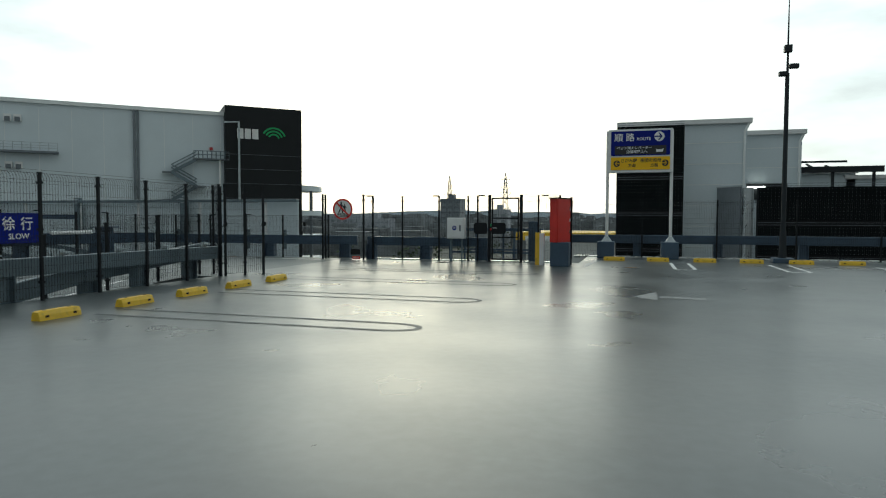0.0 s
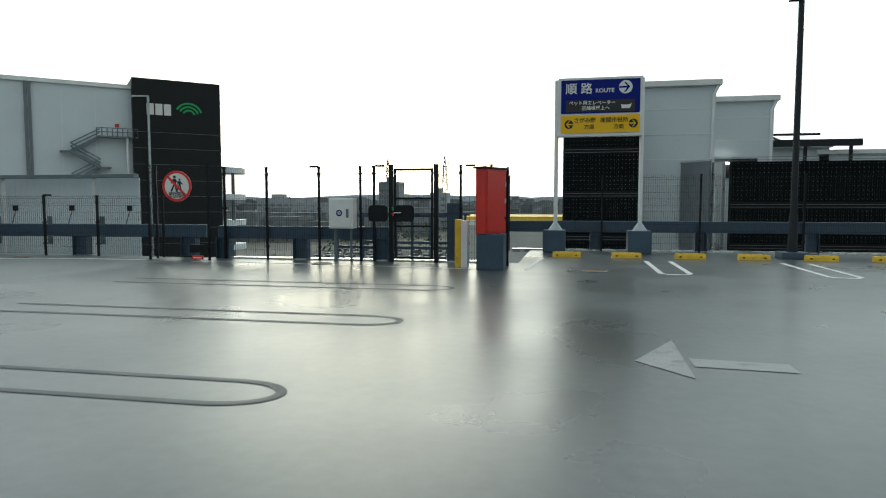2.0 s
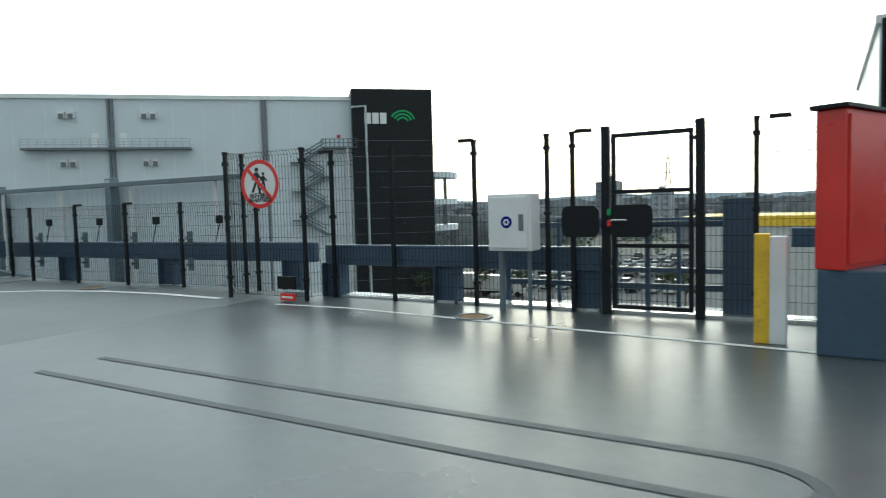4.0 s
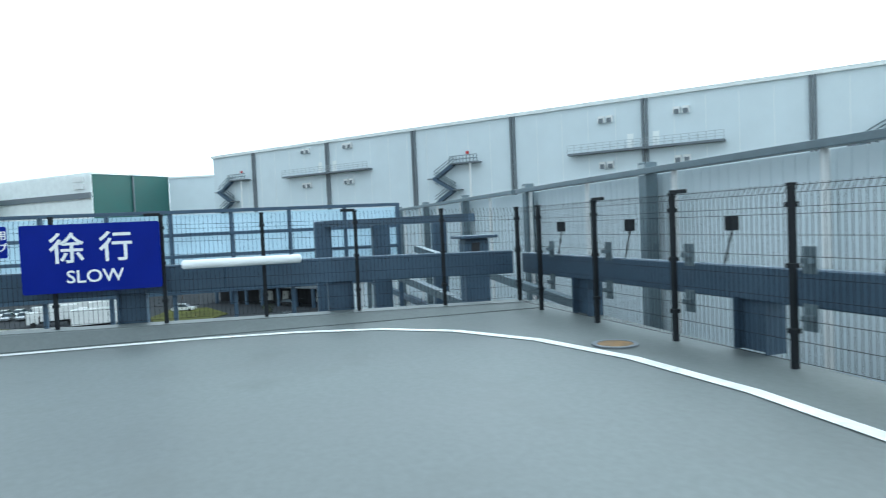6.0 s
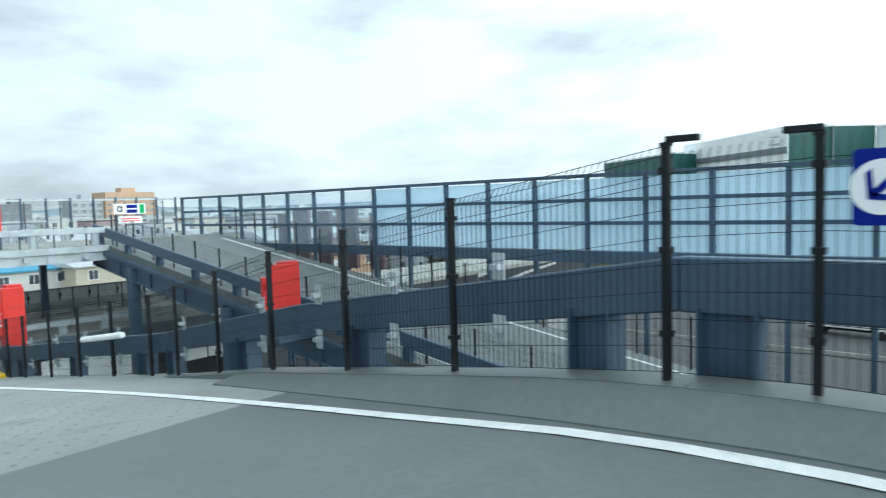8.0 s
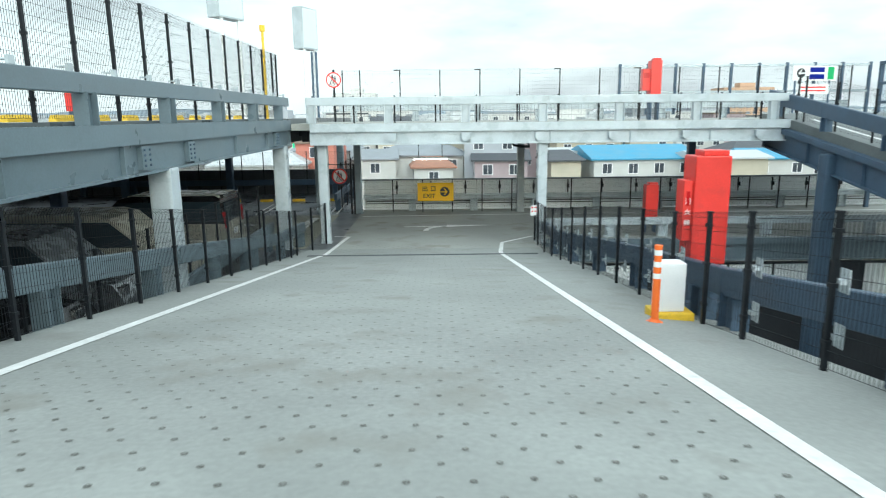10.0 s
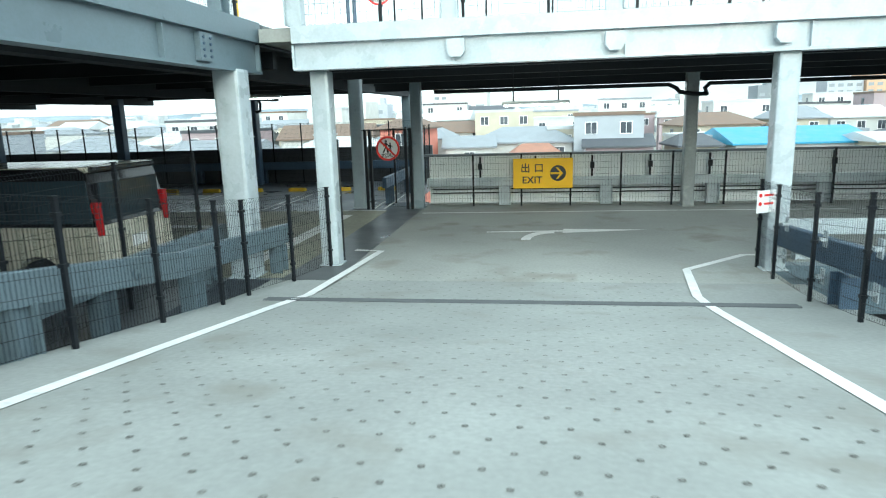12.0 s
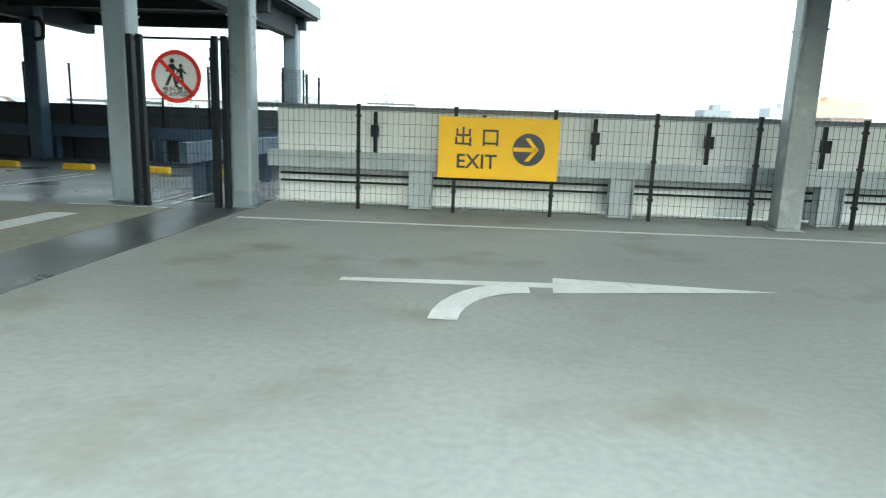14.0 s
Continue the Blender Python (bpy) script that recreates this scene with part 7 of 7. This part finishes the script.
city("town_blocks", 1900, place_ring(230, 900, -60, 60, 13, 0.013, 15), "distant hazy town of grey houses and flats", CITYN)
city("town_blocks", 1500, place_ring(230, 900, 120, 250, 13, 0.011, 15), "distant low town of pale houses and flats")
city("town_blocks", 260, place_ring(330, 900, 250, 300, 16), "distant low town of pale houses and flats")
for x, y, w, d, h, label, wm in ((-95, 350, 11, 12, 21, "dark grey block of flats far beyond the fence", GREYW), (-66, 340, 9, 9, 15, "grey tower block far beyond the fence", WALL_G),
                                 (-150, 330, 22, 12, 12, "grey block of flats far beyond the fence", WALL_G), (-120, 300, 16, 10, 10, "grey block of flats far beyond the fence", WALL_G),
                                 (-163, -330, 25, 16, 21, "orange-brown block of flats on the skyline", WALL_T), (-112, -330, 12, 14, 15.8, "dark office block on the skyline", GREYW),
                                 (31, -330, 21, 14, 20.2, "white stepped block of flats on the skyline", WALL_W), (-142.7, -330, 15, 12, 17.6, "grey stepped block of flats on the skyline", WALL_G),
                                 (51.5, -260, 6, 10, 11.6, "grey block of flats on the skyline", WALL_G), (2, -230, 9, 12, 11.8, "white block of flats beyond the houses", WALL_W),
                                 (-42, -160, 21, 14, 7.7, "long low white hall beyond the houses", WALL_W),
                                 (10, -190, 11, 12, 13, "white block of flats beyond the houses", WALL_W), (36, -160, 12, 12, 10.5, "pale block beyond the houses", WALL_W)):
    h = h + 4.9
    s = thing("apartment_block", (x, y, -13.5), label, "apartment block", "far buildings")
    bm = bmesh.new()
    boxm(bm, x - w / 2, x + w / 2, y - d / 2, y + d / 2, -13.5, -13.5 + h)
    part("wall", bm, wm, s)
    bm = bmesh.new()
    boxm(bm, x - w * 0.2, x + w * 0.1, y - d * 0.2, y + d * 0.2, -13.5 + h, -11.1 + h)
    part("roof_house", bm, wm, s)
    fy = y - d / 2 if y > 0 else y + d / 2
    sg = -1 if y > 0 else 1
    for fl in range(int(h / 3)):
        for k in range(int(w / 3.4)):
            cx = x - w / 2 + (k + 0.5) * w / int(w / 3.4)
            bm = bmesh.new()
            zz = -13.5 + 0.9 + 3 * fl
            boxm(bm, cx - 1.1, cx + 1.1, min(fy, fy + sg * 0.1), max(fy, fy + sg * 0.1), zz, zz + 1.4)
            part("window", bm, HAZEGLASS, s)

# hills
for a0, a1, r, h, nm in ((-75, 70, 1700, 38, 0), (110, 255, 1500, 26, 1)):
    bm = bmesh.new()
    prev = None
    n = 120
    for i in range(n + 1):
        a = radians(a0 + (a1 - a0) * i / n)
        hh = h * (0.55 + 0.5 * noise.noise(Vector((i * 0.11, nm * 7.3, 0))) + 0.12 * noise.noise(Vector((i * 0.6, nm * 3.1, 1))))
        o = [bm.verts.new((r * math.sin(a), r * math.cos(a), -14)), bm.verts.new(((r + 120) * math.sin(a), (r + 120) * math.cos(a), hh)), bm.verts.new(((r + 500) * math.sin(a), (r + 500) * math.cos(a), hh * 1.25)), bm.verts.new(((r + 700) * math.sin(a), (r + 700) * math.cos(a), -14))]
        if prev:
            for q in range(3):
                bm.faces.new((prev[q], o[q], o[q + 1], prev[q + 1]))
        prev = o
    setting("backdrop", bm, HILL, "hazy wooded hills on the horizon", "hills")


# pylons
def pylon(x, y, h, label):
    h = h + 4.9
    s = thing("pylon", (x, y, -13.5), label, "pylon", "pylons")
    segs = []
    levels = [(0, 2.6), (h * 0.5, 1.3), (h * 0.8, 0.8), (h, 0.15)]
    for (z0, w0), (z1, w1) in zip(levels, levels[1:]):
        n = 3
        for k in range(n):
            za, zb = z0 + (z1 - z0) * k / n, z0 + (z1 - z0) * (k + 1) / n
            wa, wb = w0 + (w1 - w0) * k / n, w0 + (w1 - w0) * (k + 1) / n
            for sx, sy in ((1, 1), (1, -1), (-1, -1), (-1, 1)):
                segs.append(((x + sx * wa, y + sy * wa, za - 8.6), (x + sx * wb, y + sy * wb, zb - 8.6)))
            segs += [((x - wa, y - wa, za - 8.6), (x + wb, y - wb, zb - 8.6)), ((x + wa, y - wa, za - 8.6), (x - wb, y - wb, zb - 8.6))]
    part("lattice", bars(segs, 0.12), GREYW, s)
    for k, z in enumerate((h * 0.7, h * 0.8, h * 0.9)):
        part("cross_arm", bars([((x - 3.2 + 0.4 * k, y, z - 8.6), (x + 3.2 - 0.4 * k, y, z - 8.6)), ((x - 3.2 + 0.4 * k, y, z - 8.6), (x, y, z - 12.5)), ((x + 3.2 - 0.4 * k, y, z - 8.6), (x, y, z - 12.5))], 0.1), GREYW, s)


pylon(-97, 350, 29, "lattice power pylon on the skyline")
pylon(-66, 352, 30, "lattice power pylon on the skyline")

# parked cars on the lots below: one simple but shaped car, copied
def small_car(paint, label):
    s = thing("parked_car", (0, 0, 0), label, "car", "cars on the lots")
    def loft(prof, ws, material, name):
        bm = bmesh.new()
        rows = [(bm.verts.new((x, -wd / 2, z)), bm.verts.new((x, wd / 2, z))) for (x, z), wd in zip(prof, ws)]
        n = len(rows)
        for i in range(n):
            a, b = rows[i], rows[(i + 1) % n]
            bm.faces.new((a[0], b[0], b[1], a[1]))
        bm.faces.new([r[0] for r in rows][::-1])
        bm.faces.new([r[1] for r in rows])
        part(name, bm, material, s)
    loft([(-2.1, 0.3), (2.1, 0.3), (2.15, 0.65), (1.3, 0.85), (-1.9, 0.9), (-2.15, 0.7)], [1.66] * 6, paint, "body")
    loft([(-1.85, 0.9), (1.0, 0.86), (0.35, 1.40), (-1.45, 1.42)], [1.6, 1.6, 1.3, 1.3], GLASS, "cabin")
    loft([(-1.4, 1.415), (0.3, 1.40), (0.25, 1.45), (-1.35, 1.47)], [1.3] * 4, paint, "roof")
    for cx in (-1.3, 1.3):
        for sy in (-0.75, 0.75):
            bm = bmesh.new()
            rod(bm, (cx, sy - 0.09, 0.3), (cx, sy + 0.09, 0.3), 0.3, 12)
            part("wheel", bm, TYRE, s)
    return s


kinds = [small_car(CARW, "white car parked on the ground-level lot"), small_car(CARS, "silver car parked on the ground-level lot"), small_car(CARK, "black car parked on the ground-level lot")]
spots = []
for j in range(7):
    for k in range(16):
        if rs.random() < 0.82:
            spots.append((-62 + 3.0 * k + rs.uniform(-.1, .1), 118 + 11 * j + (0 if j % 2 else 4), 90 + rs.uniform(-3, 3)))
for k in range(9):
    for x in (-152, -146):
        if rs.random() < 0.75:
            spots.append((x + 0.35 * k, -46 + 2.7 * k, rs.uniform(-4, 4)))
spots += [(-138.0, 2.0, 75), (-160.0, -12.0, 85), (-133.0, 22.0, 40), (-112.0, 21.0, 60)]
for j in range(2):
    for k in range(9):
        if rs.random() < 0.8:
            spots.append((-26 + 2.8 * k, 62 + 8 * j, 90 + rs.uniform(-3, 3)))
for i, (x, y, a) in enumerate(spots):
    if i < 3:
        kinds[i].matrix_basis = pose(x, y, -13.48, 0, 0, a)
    else:
        copy_thing(rs.choice(kinds), pose(x, y, -13.48, 0, 0, a))
for x0, x1, y0, y1 in ((-75, 5, 49.5, 78), (-75, -8, 108, 200), (-92, -60, -100, 49)):
    bm = bmesh.new()
    boxm(bm, x0, x1, y0, y1, -13.55, -13.485)
    setting("car_lot", bm, ASPH, "asphalt lot at ground level", "car lot")
bm = bmesh.new()
for x0, x1, y0, y1 in ((-92, -91.6, -100, 60), (-60.4, -60, -100, 60), (-76.2, -76, -100, 60), (-75, 5, 80, 80.5), (-60, 10, 49, 49.5)):
    boxm(bm, x0, x1, y0, y1, -13.5, -13.2)
setting("kerb", bm, CONC, "pale concrete kerbs along the roads", "kerb")
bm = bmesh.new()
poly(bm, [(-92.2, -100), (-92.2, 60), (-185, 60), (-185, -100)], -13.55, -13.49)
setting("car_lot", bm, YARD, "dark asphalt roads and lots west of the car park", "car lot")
# low white barriers along the curving roads
def road_barrier(pts, h, label):
    g = thing("road_barrier", (*pts[0], -13.5), label, "barrier", "road barriers")
    for (xa, ya), (xb, yb) in zip(pts, pts[1:]):
        bm = bmesh.new()
        beam(bm, (xa, ya, -13.5 + h * 0.7), (xb, yb, -13.5 + h * 0.7), 0.12, h * 0.6)
        part("rail", bm, WALL_W, g)
        n = max(2, int(math.hypot(xb - xa, yb - ya) / 3))
        for k in range(n):
            bm = bmesh.new()
            x, y = xa + (xb - xa) * k / n, ya + (yb - ya) * k / n
            boxm(bm, x - 0.1, x + 0.1, y - 0.1, y + 0.1, -13.5, -13.5 + h)
            part("stanchion", bm, GREYW, g)


road_barrier([(-108, -60.5), (-118, -64), (-136, -69), (-160, -74)], 1.4, "long white barrier beside the road below")
road_barrier([(-101, -51), (-118, -56.5), (-140, -62)], 0.9, "low white barrier between the lanes below")
road_barrier([(-124, -45), (-122.1, -28.3), (-119.5, -16), (-113.3, 0.4), (-104.9, 25.5)], 1.0, "low white barrier curving along the road below")
road_barrier([(-113, -44), (-111, -27), (-107.5, -10), (-104, 2)], 0.7, "low white barrier curving along the road below")
for label, pts in (("dry grass island among the roads", [(-126, -45), (-123.5, -27), (-128, -24), (-150, -47), (-180, -68), (-178, -60), (-140, -52)]),
                   ("dry grass bank between road and car park", [(-96, -40), (-107, -30), (-107.5, -10), (-103.5, 3), (-93, 6), (-93, -40)]),
                   ("green grass island beside the road", [(-122, -1), (-122, 8), (-128, 10.5), (-141, 6), (-141, -1), (-130, -3)]),
                   ("dark grass bank behind the white barrier", [(-106, -66), (-118, -67.5), (-160, -78), (-160, -96), (-100, -92)])):
    bm = bmesh.new()
    poly(bm, pts, -13.6, -13.36)
    setting("verge", bm, VERGE, label, "verge")
# loading bays along the foot of the warehouse
bm = bmesh.new()
fbox(bm, 84, GL, -13.5, -9.9, 0.0, 0.12)
# flat dark strip stands in for the shade of the recessed bays
part("bay_wall", bm, DARKBOX, store, "loading-bay wall, recess shade put into its near-black colour")
bm = bmesh.new()
fbox(bm, 84, GL, -9.9, -9.3, 0.0, 4.5)
part("canopy", bm, GREYW, store)
for k in range(9):
    bm = bmesh.new()
    fbox(bm, 85 + 4.6 * k, 85.5 + 4.6 * k, -13.5, -9.9, 3.9, 4.4)
    part("canopy_post", bm, STEEL_B, store)
    if k in (1, 2, 4, 5):
        bm = bmesh.new()
        fbox(bm, 86.6 + 4.6 * k, 88.3 + 4.6 * k, -13.0, -11.0, 0.12, 0.2)
        part("bay_door", bm, WALL_W, store)

bm = bmesh.new()
for x0, x1, y0, y1 in ((-60, -50, -60, 49), (-38, 20, 80.5, 107)):
    boxm(bm, x0, x1, y0, y1, -13.6, -13.4)
setting("verge", bm, GRASS, "dry grass verges beside the lots", "verge")


def truck(x, y, yaw, label):
    s = thing("truck", (x, y, -13.48), label, "truck", "trucks")
    m = pose(x, y, -13.48, 0, 0, yaw)
    bm = bmesh.new()
    boxb(bm, -4.2, 1.6, -1.15, 1.15, 0.9, 3.4, 0.06, m)
    part("cargo_box", bm, CARW, s)
    bm = bmesh.new()
    boxb(bm, 1.8, 3.6, -1.05, 1.05, 0.5, 2.6, 0.15, m)
    part("cab", bm, CARW, s)
    bm = bmesh.new()
    boxb(bm, 3.3, 3.64, -0.95, 0.95, 1.45, 2.3, 0.05, m)
    part("windscreen", bm, GLASS, s)
    for cx in (-2.9, 2.6):
        for sy in (-1.0, 1.0):
            bm = bmesh.new()
            rod(bm, m @ Vector((cx, sy - 0.14, 0.45)), m @ Vector((cx, sy + 0.14, 0.45)), 0.45, 14)
            part("wheel", bm, TYRE, s)
    bm = bmesh.new()
    boxm(bm, -4.1, 3.4, -0.5, 0.5, 0.55, 0.9, m)
    part("chassis", bm, DARKBOX, s)


for x, y, a in ((-52, 112, 10), (-44, 110, 10), (-70, -18, 80), (-86, 4, 85), (-70, 18, 95), (-86, -34, 85), (-109, -28, -100), (-131, -19, -72), (-121.5, -9, 100), (-134, -12, -72), (-146, -14, 100), (-141, -21, -72)):
    truck(x, y, a, "white box truck on the road below")
s = block_building("yellow_roof_hall", quad(-2, 85, 16, 14, 6), -13.5, -1.2, WALL_W, "low white hall with a yellow roof", "hall")
bm = bmesh.new()
boxm(bm, -10.5, 6.5, 77.6, 92, -1.2, -0.3)
part("yellow_band", bm, YEL, s)


# ---- trees and bushes ----
def crown(bm_v, bm_f, cx, cy, cz, r, n, rnd):
    for _ in range(n):
        while True:
            p = Vector((rnd.uniform(-1, 1), rnd.uniform(-1, 1), rnd.uniform(-1, 1)))
            if p.length < 1:
                break
        p = p.normalized() * (0.45 + 0.55 * rnd.random())
        c = Vector((cx + p.x * r, cy + p.y * r, cz + p.z * r * 0.8))
        a, b = rnd.uniform(0, 6.28), rnd.uniform(-1, 1)
        u = Vector((math.cos(a), math.sin(a), b)).normalized() * r * rnd.uniform(0.07, 0.16)
        v = u.orthogonal().normalized() * u.length * rnd.uniform(0.6, 1)
        k = len(bm_v)
        bm_v += [c - u, c + v, c + u, c - v]
        bm_f.append((k, k + 1, k + 2, k + 3))


def tree(x, y, h, label, rnd, bare=False):
    s = thing("tree", (x, y, -13.5), label, "tree", "trees")
    bm = bmesh.new()
    rod(bm, (x, y, -13.6), (x, y, -13.5 + h * 0.55), h * 0.025, 8, h * 0.012)
    for k in range(6):
        a = rnd.uniform(0, 6.28)
        z0 = -13.5 + h * rnd.uniform(0.35, 0.55)
        rod(bm, (x, y, z0), (x + math.cos(a) * h * 0.25, y + math.sin(a) * h * 0.25, z0 + h * 0.3), h * 0.01, 6, h * 0.003)
    part("trunk", bm, BARK, s)
    v, f = [], []
    for _ in range(5):
        crown(v, f, x + rnd.uniform(-1, 1) * h * 0.16, y + rnd.uniform(-1, 1) * h * 0.16, -13.5 + h * rnd.uniform(0.6, 0.85), h * rnd.uniform(0.17, 0.26), 110, rnd)
    me = bpy.data.meshes.new("tmp")
    me.from_pydata(v, [], f)
    b = bmesh.new()
    b.from_mesh(me)
    bpy.data.meshes.remove(me)
    part("crown", b, LEAF, s)


for k in range(16):
    tree(-108 - 3.4 * k + rs.uniform(-1, 1), -71 - 0.9 * k + rs.uniform(-2, 2), rs.uniform(4.5, 6.5), "dark leafy tree behind the white road barrier", rs)
for x, y, h in ((-150, -47, 4.0), (-158, -54, 4.5), (-170, -62, 5), (-133, -38, 3.0), (-112.5, 17.5, 3.0), (-166, -5, 4), (-163, -1, 4.2), (-158, 3, 4), (-169, -10, 4.5)):
    tree(x, y, h, "small leafy tree on a grass island among the roads", rs)
for k in range(14):
    tree(-75 + 7 * k + rs.uniform(-3, 3), 102 + rs.uniform(-6, 6), rs.uniform(4, 7), "leafy tree beside the ground-level lot", rs)
for k in range(10):
    tree(8 + 7 * k + rs.uniform(-3, 3), 150 + rs.uniform(-20, 20), rs.uniform(7, 11), "leafy tree far beyond the fence", rs)
tree(20 + rs.uniform(-3, 3), -46 + rs.uniform(-4, 4), rs.uniform(6, 8.5), "leafy tree beside the lower car park", rs)
v, f = [], []
for _ in range(420):
    crown(v, f, rs.uniform(-59, -31), rs.uniform(-55, 55), -13.2, rs.uniform(0.4, 0.9), 26, rs)
for _ in range(150):
    q = rs.random()
    crown(v, f, -126 - 40 * q, -36 - 22 * q + rs.uniform(-6, 6), -13.1, rs.uniform(0.5, 1.1), 40, rs)
for _ in range(90):
    crown(v, f, rs.uniform(-106, -96), rs.uniform(-28, 3), -13.2, rs.uniform(0.4, 0.8), 34, rs)
for _ in range(300):
    crown(v, f, rs.uniform(-74, 18), rs.uniform(82, 106), -13.2, rs.uniform(0.4, 1.0), 22, rs)
wv, wf = [], []
for _ in range(620):
    a, r = radians(rs.uniform(-58, 58)), rs.uniform(180, 820)
    crown(wv, wf, r * math.sin(a), r * math.cos(a), -10.5 + 0.0125 * max(r - 200, 0), rs.uniform(2.5, 6.0), 34, rs)
me = bpy.data.meshes.new("far_trees")
me.from_pydata(wv, [], wf)
me.materials.append(LEAF)
tagged(new("far_trees", me), "dark trees scattered among the distant town", "trees", kind="stuff")
me = bpy.data.meshes.new("shrubs")
me.from_pydata(v, [], f)
me.materials.append(LEAF)
tagged(new("shrubs", me), "low dark shrubs on the dry verges", "shrubs", kind="stuff")
